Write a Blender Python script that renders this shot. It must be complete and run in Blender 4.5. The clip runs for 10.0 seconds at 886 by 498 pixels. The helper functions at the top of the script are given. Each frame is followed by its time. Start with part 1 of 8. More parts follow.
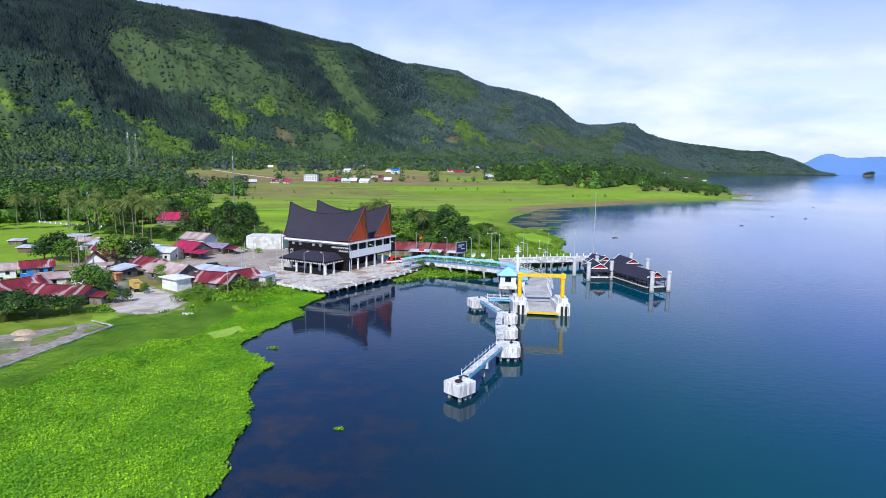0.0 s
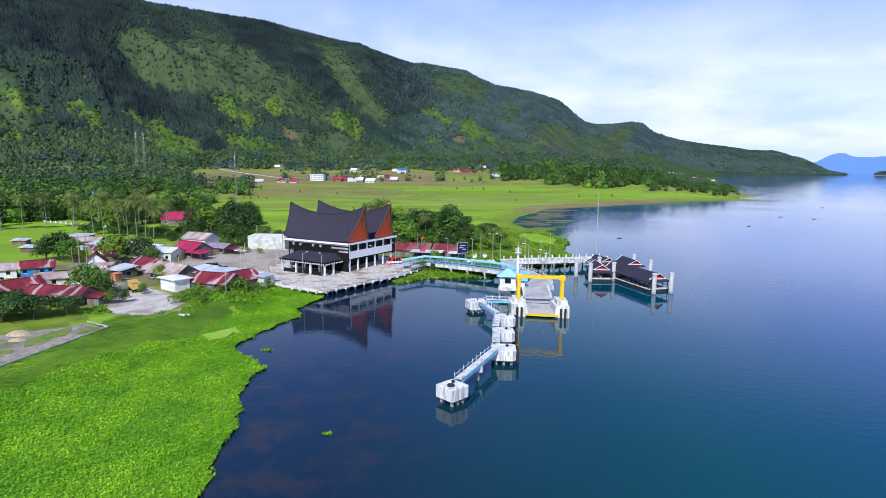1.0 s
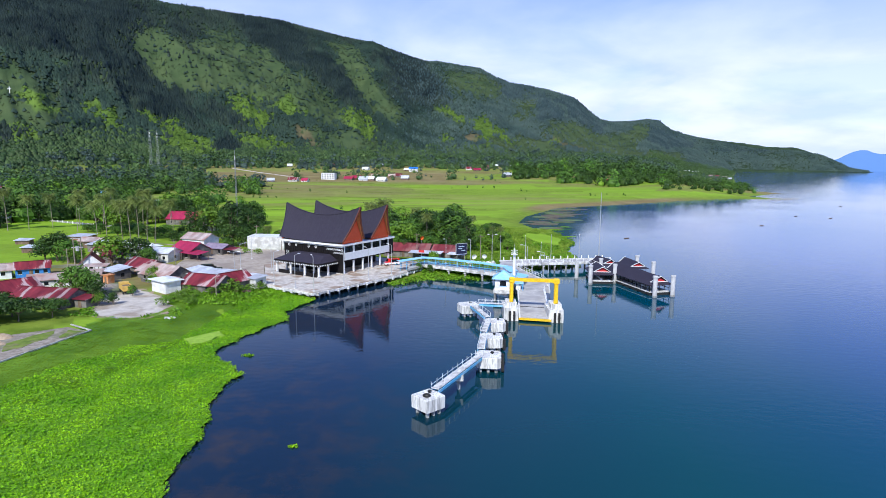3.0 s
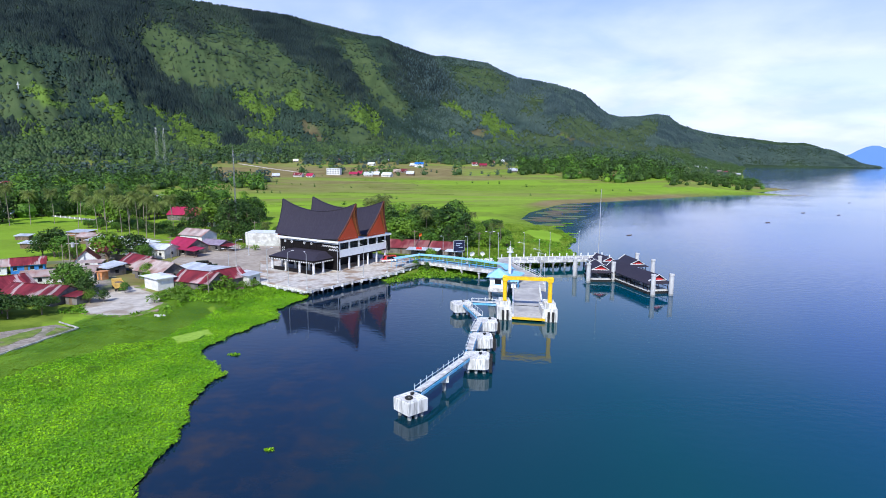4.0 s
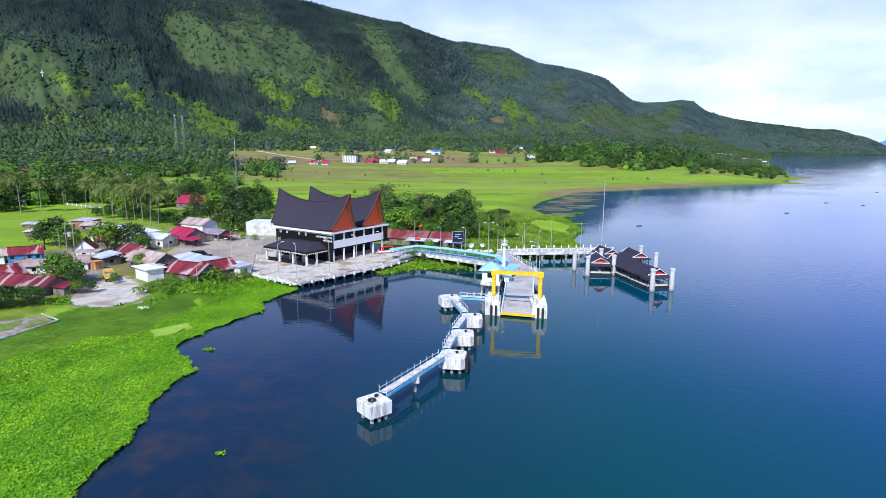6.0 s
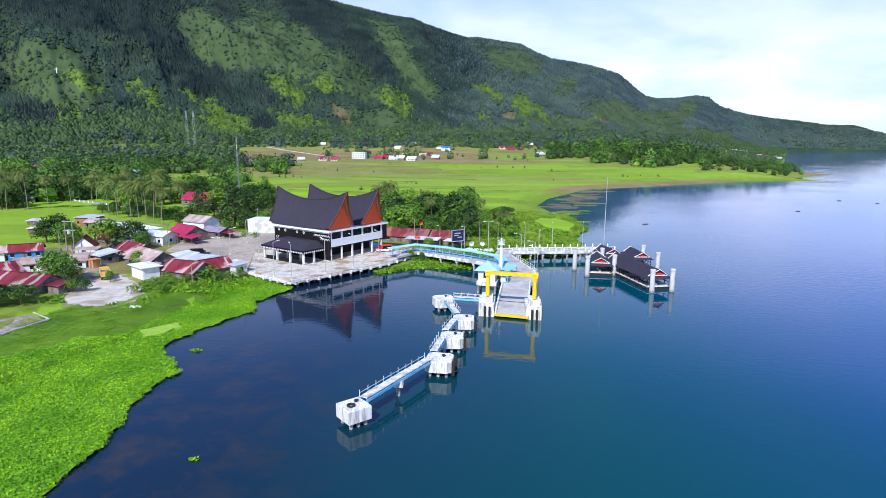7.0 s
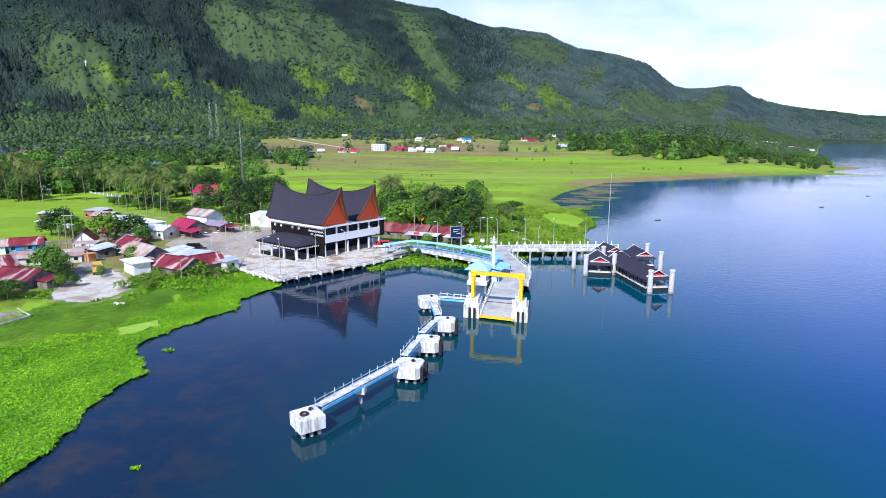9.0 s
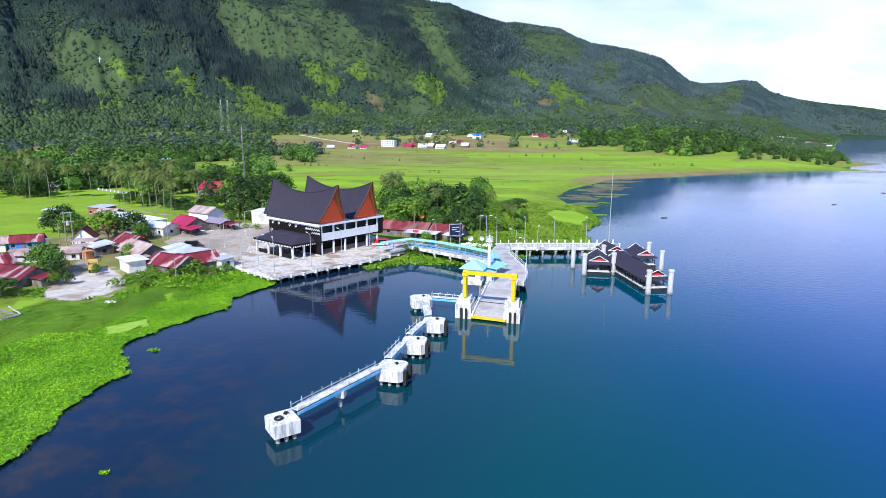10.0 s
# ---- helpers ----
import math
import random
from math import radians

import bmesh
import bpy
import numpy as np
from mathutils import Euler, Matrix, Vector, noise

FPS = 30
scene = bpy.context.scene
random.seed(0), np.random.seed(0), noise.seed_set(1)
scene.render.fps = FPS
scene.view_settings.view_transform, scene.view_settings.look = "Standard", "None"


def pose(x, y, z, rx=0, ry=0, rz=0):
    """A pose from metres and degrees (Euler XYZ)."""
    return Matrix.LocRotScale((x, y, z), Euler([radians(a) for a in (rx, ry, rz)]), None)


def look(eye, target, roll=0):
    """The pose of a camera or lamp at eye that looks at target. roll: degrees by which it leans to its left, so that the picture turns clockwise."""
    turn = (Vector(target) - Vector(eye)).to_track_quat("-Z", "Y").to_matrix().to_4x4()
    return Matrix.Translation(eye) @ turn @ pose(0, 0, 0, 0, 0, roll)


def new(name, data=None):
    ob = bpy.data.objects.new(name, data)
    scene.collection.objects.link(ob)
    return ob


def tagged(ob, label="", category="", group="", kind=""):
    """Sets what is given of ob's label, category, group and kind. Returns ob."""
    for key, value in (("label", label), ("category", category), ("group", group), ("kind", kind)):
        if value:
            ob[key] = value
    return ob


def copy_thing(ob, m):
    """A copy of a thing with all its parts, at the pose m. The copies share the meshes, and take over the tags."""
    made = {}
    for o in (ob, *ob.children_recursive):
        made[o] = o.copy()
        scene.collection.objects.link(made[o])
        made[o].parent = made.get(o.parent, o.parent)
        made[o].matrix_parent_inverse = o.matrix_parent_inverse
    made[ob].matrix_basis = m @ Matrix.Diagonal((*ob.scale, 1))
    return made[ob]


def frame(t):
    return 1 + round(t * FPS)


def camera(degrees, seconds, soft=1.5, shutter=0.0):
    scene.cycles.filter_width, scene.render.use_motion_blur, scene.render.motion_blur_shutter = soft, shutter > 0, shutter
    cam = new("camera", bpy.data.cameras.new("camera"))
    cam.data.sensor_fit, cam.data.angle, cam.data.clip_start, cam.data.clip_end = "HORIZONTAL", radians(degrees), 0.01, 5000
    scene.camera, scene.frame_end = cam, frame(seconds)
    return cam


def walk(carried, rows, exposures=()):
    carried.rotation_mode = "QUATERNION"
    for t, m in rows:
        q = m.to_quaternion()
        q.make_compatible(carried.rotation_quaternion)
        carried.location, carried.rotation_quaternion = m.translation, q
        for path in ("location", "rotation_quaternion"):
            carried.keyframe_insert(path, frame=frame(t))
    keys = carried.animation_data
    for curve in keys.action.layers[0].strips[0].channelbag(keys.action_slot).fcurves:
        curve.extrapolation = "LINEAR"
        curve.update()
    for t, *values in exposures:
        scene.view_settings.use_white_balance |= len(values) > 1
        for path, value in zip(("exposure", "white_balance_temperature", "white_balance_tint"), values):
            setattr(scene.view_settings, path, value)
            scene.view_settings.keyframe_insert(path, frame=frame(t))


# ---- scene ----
cam = camera(73.8, 10.0, soft=0.7)
PATH = [
    (0, (-0.929, 8.088, 35.017), (-0.908, 10.068, 34.737), 0.5),
    (0.5, (0.187, 8.745, 35.126), (0.195, 10.725, 34.844), 0.4),
    (1, (1.361, 9.454, 35.246), (1.356, 11.434, 34.964), 0.5),
    (1.5, (2.598, 10.274, 35.376), (2.58, 12.253, 35.092), 0.5),
    (2, (3.921, 11.171, 35.497), (3.89, 13.15, 35.212), 0.5),
    (2.5, (5.398, 12.122, 35.595), (5.354, 14.101, 35.309), 0.4),
    (4, (10.38, 15.251, 36.007), (10.298, 17.226, 35.703), 0.4),
    (4.5, (12.148, 16.363, 36.145), (12.051, 18.335, 35.826), 0.4),
    (5, (13.961, 17.437, 36.316), (13.849, 19.406, 35.985), 0.4),
    (5.5, (15.811, 18.513, 36.511), (15.679, 20.48, 36.171), 0.4),
    (7, (21.606, 21.932, 37.34), (21.413, 23.89, 36.979), 0.4),
    (7.5, (23.611, 23.107, 37.58), (23.398, 25.061, 37.212), 0.4),
    (8, (25.653, 24.315, 37.824), (25.419, 26.266, 37.448), 0.4),
    (8.5, (27.717, 25.55, 38.094), (27.461, 27.496, 37.711), 0.4),
    (9, (29.767, 26.788, 38.327), (29.49, 28.73, 37.937), 0.4),
    (9.5, (31.808, 28.08, 38.547), (31.511, 30.018, 38.149), 0.4),
    (10, (33.826, 29.458, 38.711), (33.507, 31.39, 38.307), 0.3),
]
walk(cam, [(t, look(eye, target, roll)) for t, eye, target, roll in PATH],
     exposures=[(0, 0.04, 6250, 9), (5, 0.14, 6250, 9), (10, 0.38, 6250, 9)])
# ---- world, sun, exposure ----
SUN_TO = Vector((-0.16, -0.76, 0.70)).normalized()
world = bpy.data.worlds.new("sky")
scene.world = world
world.use_nodes = True
wn, wl = world.node_tree.nodes, world.node_tree.links
wn.clear()
w_out = wn.new("ShaderNodeOutputWorld")
w_bg = wn.new("ShaderNodeBackground")
w_sky = wn.new("ShaderNodeTexSky")
w_sky.sky_type = "NISHITA"
w_sky.sun_disc = False
w_sky.sun_elevation = math.asin(SUN_TO.z)
w_sky.sun_rotation = math.atan2(SUN_TO.x, SUN_TO.y)
w_sky.altitude = 900
w_sky.air_density, w_sky.dust_density, w_sky.ozone_density = 1.0, 0.6, 1.6
w_bg.inputs["Strength"].default_value = 0.104
# cloud deck: broad sheets of thin white cloud with blue gaps
w_tc = wn.new("ShaderNodeTexCoord")
w_sep = wn.new("ShaderNodeSeparateXYZ")
wl.new(w_tc.outputs["Generated"], w_sep.inputs[0])
w_up = wn.new("ShaderNodeMath"); w_up.operation = "MAXIMUM"; w_up.inputs[1].default_value = 0.0
wl.new(w_sep.outputs["Z"], w_up.inputs[0])
w_add = wn.new("ShaderNodeMath"); w_add.operation = "ADD"; w_add.inputs[1].default_value = 0.24
wl.new(w_up.outputs[0], w_add.inputs[0])
w_dx = wn.new("ShaderNodeMath"); w_dx.operation = "DIVIDE"
w_dy = wn.new("ShaderNodeMath"); w_dy.operation = "DIVIDE"
wl.new(w_sep.outputs["X"], w_dx.inputs[0]); wl.new(w_add.outputs[0], w_dx.inputs[1])
wl.new(w_sep.outputs["Y"], w_dy.inputs[0]); wl.new(w_add.outputs[0], w_dy.inputs[1])
w_com = wn.new("ShaderNodeCombineXYZ")
wl.new(w_dx.outputs[0], w_com.inputs[0]); wl.new(w_dy.outputs[0], w_com.inputs[1])
w_n1 = wn.new("ShaderNodeTexNoise")
w_n1.inputs["Scale"].default_value = 1.5
w_n1.inputs["Detail"].default_value = 7
w_n1.inputs["Roughness"].default_value = 0.52
w_n1.inputs["Distortion"].default_value = 0.6
wl.new(w_com.outputs[0], w_n1.inputs["Vector"])
w_r1 = wn.new("ShaderNodeValToRGB")
w_r1.color_ramp.elements[0].position, w_r1.color_ramp.elements[0].color = 0.36, (0.74, 0.74, 0.74, 1)
w_r1.color_ramp.elements[1].position, w_r1.color_ramp.elements[1].color = 0.53, (0.93, 0.93, 0.93, 1)
wl.new(w_n1.outputs["Fac"], w_r1.inputs[0])
w_n2 = wn.new("ShaderNodeTexNoise")
w_n2.inputs["Scale"].default_value = 2.0
w_n2.inputs["Detail"].default_value = 6
wl.new(w_com.outputs[0], w_n2.inputs["Vector"])
w_r2 = wn.new("ShaderNodeValToRGB")
w_r2.color_ramp.elements[0].position, w_r2.color_ramp.elements[0].color = 0.38, (7.2, 8.0, 10.2, 1)
w_r2.color_ramp.elements[1].position, w_r2.color_ramp.elements[1].color = 0.60, (9.3, 9.7, 11.2, 1)
wl.new(w_n2.outputs["Fac"], w_r2.inputs[0])
w_mix = wn.new("ShaderNodeMix"); w_mix.data_type = "RGBA"
# the deck thins out overhead
w_thin = wn.new("ShaderNodeMapRange"); w_thin.interpolation_type = "SMOOTHSTEP"
w_thin.inputs["From Min"].default_value, w_thin.inputs["From Max"].default_value = 0.08, 0.38
w_thin.inputs["To Min"].default_value, w_thin.inputs["To Max"].default_value = 1.0, 0.13
wl.new(w_sep.outputs["Z"], w_thin.inputs["Value"])
w_fac = wn.new("ShaderNodeMath"); w_fac.operation = "MULTIPLY"
wl.new(w_r1.outputs["Color"], w_fac.inputs[0]); wl.new(w_thin.outputs[0], w_fac.inputs[1])
wl.new(w_fac.outputs[0], w_mix.inputs["Factor"])
w_tint = wn.new("ShaderNodeMix"); w_tint.data_type = "RGBA"; w_tint.blend_type = "MULTIPLY"
w_tint.inputs["Factor"].default_value = 1.0
w_tint.inputs["B"].default_value = (0.44, 0.86, 1.78, 1)
wl.new(w_sky.outputs[0], w_tint.inputs["A"])
wl.new(w_tint.outputs["Result"], w_mix.inputs["A"])
wl.new(w_r2.outputs["Color"], w_mix.inputs["B"])
wl.new(w_mix.outputs["Result"], w_bg.inputs["Color"])
wl.new(w_bg.outputs[0], w_out.inputs[0])

sun = new("sun", bpy.data.lights.new("sun", "SUN"))
sun.data.energy, sun.data.angle, sun.data.color = 4.6, radians(0.6), (1.0, 0.96, 0.88)
sun.matrix_world = look(SUN_TO * 100, (0, 0, 0))


# ---- materials ----
def surface(name, c1, c2, scale=1.0, rough=0.75, bump=0.15, metal=0.0, c3=None, scale3=0.25, amount3=0.5, lo=0.35, hi=0.65,
            stretch=(1, 1, 1), rand=0.0, island=0.0, spec=0.4, coat=0.0, edge3=(0.48, 0.62)):
    """A procedural surface: two tones in fine grain, a third in broad patches, relief, and chance differences between pieces."""
    m = bpy.data.materials.new(name)
    m.use_nodes = True
    n, l = m.node_tree.nodes, m.node_tree.links
    b = n["Principled BSDF"]
    tc = n.new("ShaderNodeTexCoord")
    mp = n.new("ShaderNodeMapping")
    mp.inputs["Scale"].default_value = stretch
    l.new(tc.outputs["Object"], mp.inputs[0])
    n1 = n.new("ShaderNodeTexNoise")
    n1.inputs["Scale"].default_value, n1.inputs["Detail"].default_value = scale, 5
    l.new(mp.outputs[0], n1.inputs["Vector"])
    rp = n.new("ShaderNodeValToRGB")
    rp.color_ramp.elements[0].position, rp.color_ramp.elements[0].color = lo, (*c1, 1)
    rp.color_ramp.elements[1].position, rp.color_ramp.elements[1].color = hi, (*c2, 1)
    l.new(n1.outputs["Fac"], rp.inputs[0])
    colour = rp.outputs["Color"]
    if c3:
        n3 = n.new("ShaderNodeTexNoise")
        n3.inputs["Scale"].default_value, n3.inputs["Detail"].default_value = scale3, 4
        l.new(mp.outputs[0], n3.inputs["Vector"])
        r3 = n.new("ShaderNodeValToRGB")
        r3.color_ramp.elements[0].position, r3.color_ramp.elements[0].color = edge3[0], (0, 0, 0, 1)
        r3.color_ramp.elements[1].position, r3.color_ramp.elements[1].color = edge3[1], (amount3, amount3, amount3, 1)
        l.new(n3.outputs["Fac"], r3.inputs[0])
        mx = n.new("ShaderNodeMix"); mx.data_type = "RGBA"
        l.new(r3.outputs["Color"], mx.inputs["Factor"])
        l.new(colour, mx.inputs["A"])
        mx.inputs["B"].default_value = (*c3, 1)
        colour = mx.outputs["Result"]
    if rand or island:
        hv = n.new("ShaderNodeHueSaturation")
        src = n.new("ShaderNodeNewGeometry").outputs["Random Per Island"] if island else n.new("ShaderNodeObjectInfo").outputs["Random"]
        k = island or rand
        mr = n.new("ShaderNodeMapRange")
        mr.inputs["To Min"].default_value, mr.inputs["To Max"].default_value = 1 - k, 1 + k
        l.new(src, mr.inputs["Value"])
        l.new(mr.outputs[0], hv.inputs["Value"])
        l.new(colour, hv.inputs["Color"])
        colour = hv.outputs["Color"]
    l.new(colour, b.inputs["Base Color"])
    b.inputs["Roughness"].default_value, b.inputs["Metallic"].default_value = rough, metal
    b.inputs["Specular IOR Level"].default_value = spec
    b.inputs["Coat Weight"].default_value = coat
    if bump:
        bp = n.new("ShaderNodeBump")
        bp.inputs["Strength"].default_value, bp.inputs["Distance"].default_value = bump, 0.3 / max(scale, 0.3)
        l.new(n1.outputs["Fac"], bp.inputs["Height"])
        l.new(bp.outputs[0], b.inputs["Normal"])
    return m


def leafy(name, c1, c2, scale=0.13, island=0.2, trans=0.25, rand=0.15):
    """Leaves: tone by clump, by leaf and by plant, with some light passing through."""
    m = surface(name, c1, c2, scale, 0.55, 0.0, island=island, spec=0.25)
    n, l = m.node_tree.nodes, m.node_tree.links
    b, out = n["Principled BSDF"], n["Material Output"]
    col = b.inputs["Base Color"].links[0].from_socket
    hv = n.new("ShaderNodeHueSaturation")
    oi = n.new("ShaderNodeObjectInfo")
    mr = n.new("ShaderNodeMapRange")
    mr.inputs["To Min"].default_value, mr.inputs["To Max"].default_value = 1 - rand, 1 + rand * 2
    l.new(oi.outputs["Random"], mr.inputs["Value"])
    l.new(mr.outputs[0], hv.inputs["Value"])
    l.new(col, hv.inputs["Color"])
    l.new(hv.outputs["Color"], b.inputs["Base Color"])
    tr = n.new("ShaderNodeBsdfTranslucent")
    l.new(hv.outputs["Color"], tr.inputs["Color"])
    mx = n.new("ShaderNodeMixShader")
    mx.inputs[0].default_value = trans
    l.new(b.outputs[0], mx.inputs[1]); l.new(tr.outputs[0], mx.inputs[2])
    l.new(mx.outputs[0], out.inputs["Surface"])
    return m


WHITE_CONCRETE = surface("white_concrete", (0.54, 0.54, 0.52), (0.78, 0.78, 0.76), 1.6, 0.85, 0.2, c3=(0.24, 0.23, 0.21), scale3=0.6, amount3=0.65)
STAINED_WHITE = surface("stained_white", (0.55, 0.55, 0.53), (0.85, 0.85, 0.83), 1.0, 0.85, 0.2, c3=(0.14, 0.14, 0.13), scale3=3.2, amount3=0.5, stretch=(1, 1, 0.16))
DECK_CONCRETE = surface("deck_concrete", (0.46, 0.425, 0.375), (0.66, 0.62, 0.56), 0.9, 0.7, 0.15, c3=(0.29, 0.195, 0.125), scale3=0.26, amount3=0.85)
YARD = surface("yard_concrete", (0.35, 0.295, 0.235), (0.47, 0.41, 0.335), 0.6, 0.75, 0.15, c3=(0.26, 0.215, 0.175), scale3=0.12, amount3=0.7)
DIRT_ROAD = surface("dirt_road", (0.21, 0.175, 0.14), (0.37, 0.325, 0.27), 1.0, 0.9, 0.2, c3=(0.12, 0.15, 0.05), scale3=0.10, amount3=0.9)
GRAVEL = surface("gravel", (0.44, 0.40, 0.35), (0.60, 0.555, 0.49), 0.5, 0.9, 0.15, c3=(0.26, 0.20, 0.14), scale3=0.16, amount3=0.75)
ASPHALT = surface("asphalt", (0.16, 0.16, 0.155), (0.24, 0.235, 0.225), 1.0, 0.8, 0.2, c3=(0.30, 0.28, 0.25), scale3=0.15, amount3=0.5)
ROAD_GREY = surface("road_grey", (0.38, 0.37, 0.36), (0.50, 0.49, 0.47), 1.2, 0.8, 0.1, c3=(0.24, 0.24, 0.25), scale3=0.3, amount3=0.6)
ROOF_DARK = surface("dark_roof_sheet", (0.030, 0.026, 0.040), (0.040, 0.035, 0.052), 1.2, 0.6, 0.1, spec=0.25, c3=(0.050, 0.046, 0.060), scale3=0.2, amount3=0.25, stretch=(6, 1, 1))
GABLE_RED = surface("red_gable_board", (0.80, 0.085, 0.022), (0.88, 0.130, 0.036), 2.0, 0.5, 0.1, stretch=(1, 1, 6))
BARGE = surface("dark_brown_edge", (0.15, 0.045, 0.025), (0.22, 0.07, 0.04), 2.0, 0.5, 0.1)
GABLE_WOOD = surface("brown_wood", (0.50, 0.19, 0.06), (0.66, 0.28, 0.10), 2.0, 0.5, 0.15, stretch=(1, 1, 5))
BLACK_PAINT_AND_SHADE = surface("black_paint_and_shade", (0.010, 0.009, 0.010), (0.018, 0.016, 0.016), 2.0, 0.6, 0.1, spec=0.12)
DARK_GLASS = surface("dark_glass", (0.010, 0.012, 0.014), (0.018, 0.020, 0.024), 0.8, 0.10, 0.0, spec=0.35)
WHITE_PAINT = surface("white_paint", (0.72, 0.73, 0.73), (0.82, 0.83, 0.83), 1.5, 0.6, 0.1, c3=(0.55, 0.55, 0.53), scale3=0.5, amount3=0.5)
GREY_BAND = surface("pale_grey_panel", (0.66, 0.68, 0.70), (0.74, 0.76, 0.77), 1.2, 0.5, 0.05)
BLUE_PAINT = surface("light_blue_paint", (0.10, 0.42, 0.72), (0.17, 0.52, 0.80), 2.0, 0.5, 0.1, c3=(0.45, 0.62, 0.72), scale3=0.6, amount3=0.5)
BLUE_SHEET = surface("light_blue_sheet", (0.22, 0.55, 0.78), (0.32, 0.64, 0.84), 1.0, 0.45, 0.1, c3=(0.5, 0.68, 0.78), scale3=0.35, amount3=0.5)
YELLOW_PAINT = surface("yellow_paint", (0.80, 0.50, 0.01), (0.88, 0.60, 0.02), 2.0, 0.45, 0.05, c3=(0.6, 0.36, 0.03), scale3=0.8, amount3=0.5)
RUBBER = surface("black_rubber", (0.012, 0.012, 0.012), (0.03, 0.03, 0.03), 4.0, 0.8, 0.2)
STEEL = surface("grey_steel", (0.42, 0.43, 0.44), (0.56, 0.57, 0.58), 3.0, 0.45, 0.05, metal=0.3)
RED_TRIM = surface("red_trim", (0.55, 0.03, 0.03), (0.66, 0.05, 0.05), 2.0, 0.5, 0.05)
PILE = surface("weathered_pile", (0.24, 0.24, 0.23), (0.48, 0.48, 0.46), 1.2, 0.85, 0.25, c3=(0.10, 0.10, 0.10), scale3=0.8, amount3=0.6)
TIMBER = surface("weathered_timber", (0.13, 0.085, 0.055), (0.24, 0.17, 0.12), 2.0, 0.8, 0.3, stretch=(1, 1, 0.3), rand=0.25)
BARK = surface("bark", (0.10, 0.075, 0.05), (0.22, 0.18, 0.13), 3.0, 0.9, 0.5, stretch=(1, 1, 0.3))
PALM_BARK = surface("palm_bark", (0.20, 0.17, 0.13), (0.33, 0.29, 0.24), 3.0, 0.9, 0.4, stretch=(0.4, 0.4, 2))
RUST_RED = surface("rusty_red_roof", (0.115, 0.010, 0.018), (0.225, 0.026, 0.034), 0.9, 0.6, 0.15, c3=(0.46, 0.38, 0.37), scale3=0.55, amount3=0.75, rand=0.3, stretch=(1, 0.22, 0.22), edge3=(0.59, 0.64))
CRIMSON = surface("crimson_roof", (0.32, 0.016, 0.060), (0.42, 0.028, 0.085), 0.8, 0.5, 0.1, c3=(0.35, 0.02, 0.05), scale3=0.3, amount3=0.5, rand=0.15)
RUST_ZINC = surface("rusty_zinc_roof", (0.36, 0.27, 0.24), (0.50, 0.42, 0.39), 0.6, 0.5, 0.15, c3=(0.27, 0.12, 0.09), scale3=0.3, amount3=0.75, rand=0.2)
ZINC = surface("zinc_roof", (0.46, 0.50, 0.56), (0.62, 0.66, 0.72), 0.7, 0.4, 0.1, c3=(0.36, 0.33, 0.33), scale3=0.3, amount3=0.6, rand=0.2)
PALE_ROOF = surface("pale_roof", (0.66, 0.71, 0.72), (0.80, 0.83, 0.83), 0.8, 0.5, 0.1, c3=(0.5, 0.53, 0.55), scale3=0.35, amount3=0.5)
PLASTER = surface("plaster", (0.60, 0.60, 0.57), (0.78, 0.78, 0.74), 0.9, 0.85, 0.15, c3=(0.36, 0.35, 0.32), scale3=0.5, amount3=0.6, rand=0.15)
BLUE_WALL = surface("blue_wall", (0.03, 0.17, 0.50), (0.05, 0.24, 0.60), 1.0, 0.7, 0.1)
GREY_WALL = surface("grey_wall", (0.10, 0.092, 0.085), (0.20, 0.185, 0.17), 0.8, 0.85, 0.2, rand=0.25)
DARK_STEEL = surface("weathered_steel", (0.20, 0.21, 0.22), (0.30, 0.31, 0.32), 3.0, 0.5, 0.05, metal=0.3)
DAMP_STONE = surface("damp_stone", (0.045, 0.042, 0.034), (0.10, 0.095, 0.075), 1.5, 0.8, 0.4, c3=(0.05, 0.085, 0.02), scale3=0.6, amount3=0.8)
SOIL = surface("soil", (0.15, 0.10, 0.06), (0.26, 0.19, 0.12), 1.0, 0.95, 0.4)

LEAF_DARK = leafy("dark_leaf", (0.020, 0.054, 0.009), (0.060, 0.118, 0.018), trans=0.12)
LEAF_MID = leafy("green_leaf", (0.044, 0.112, 0.013), (0.104, 0.210, 0.026), trans=0.15)
LEAF_LIGHT = leafy("light_leaf", (0.085, 0.180, 0.014), (0.175, 0.300, 0.028), trans=0.18)
LEAF_PALM = leafy("palm_leaf", (0.070, 0.110, 0.020), (0.165, 0.205, 0.048), island=0.35, trans=0.15)
LEAF_HYACINTH = leafy("hyacinth_leaf", (0.128, 0.335, 0.004), (0.280, 0.520, 0.009), scale=0.12, island=0.36, trans=0.30, rand=0.02)
# dark forest, its leaf colour deepened further for cloud shade and blued for haze
LEAF_MONTANE_SHADED = leafy("shaded_montane_leaf", (0.008, 0.018, 0.017), (0.024, 0.042, 0.034), scale=0.012, island=0.22, trans=0.2, rand=0.02)
LEAF_PINE = leafy("pine_leaf", (0.016, 0.031, 0.023), (0.038, 0.060, 0.040), scale=0.012, island=0.22, trans=0.2, rand=0.02)
# blue aerial haze is mixed into the leaf colour of the far pines
LEAF_HAZED_PINE = leafy("hazed_pine_leaf", (0.032, 0.060, 0.062), (0.066, 0.104, 0.100), scale=0.012, island=0.22, trans=0.2, rand=0.02)
LEAF_BELT = leafy("belt_leaf", (0.046, 0.096, 0.030), (0.096, 0.165, 0.048), scale=0.02, island=0.22, trans=0.15, rand=0.02)
LEAF_LOW = leafy("foothill_leaf", (0.030, 0.062, 0.020), (0.072, 0.122, 0.034), scale=0.03, island=0.25, trans=0.25, rand=0.02)
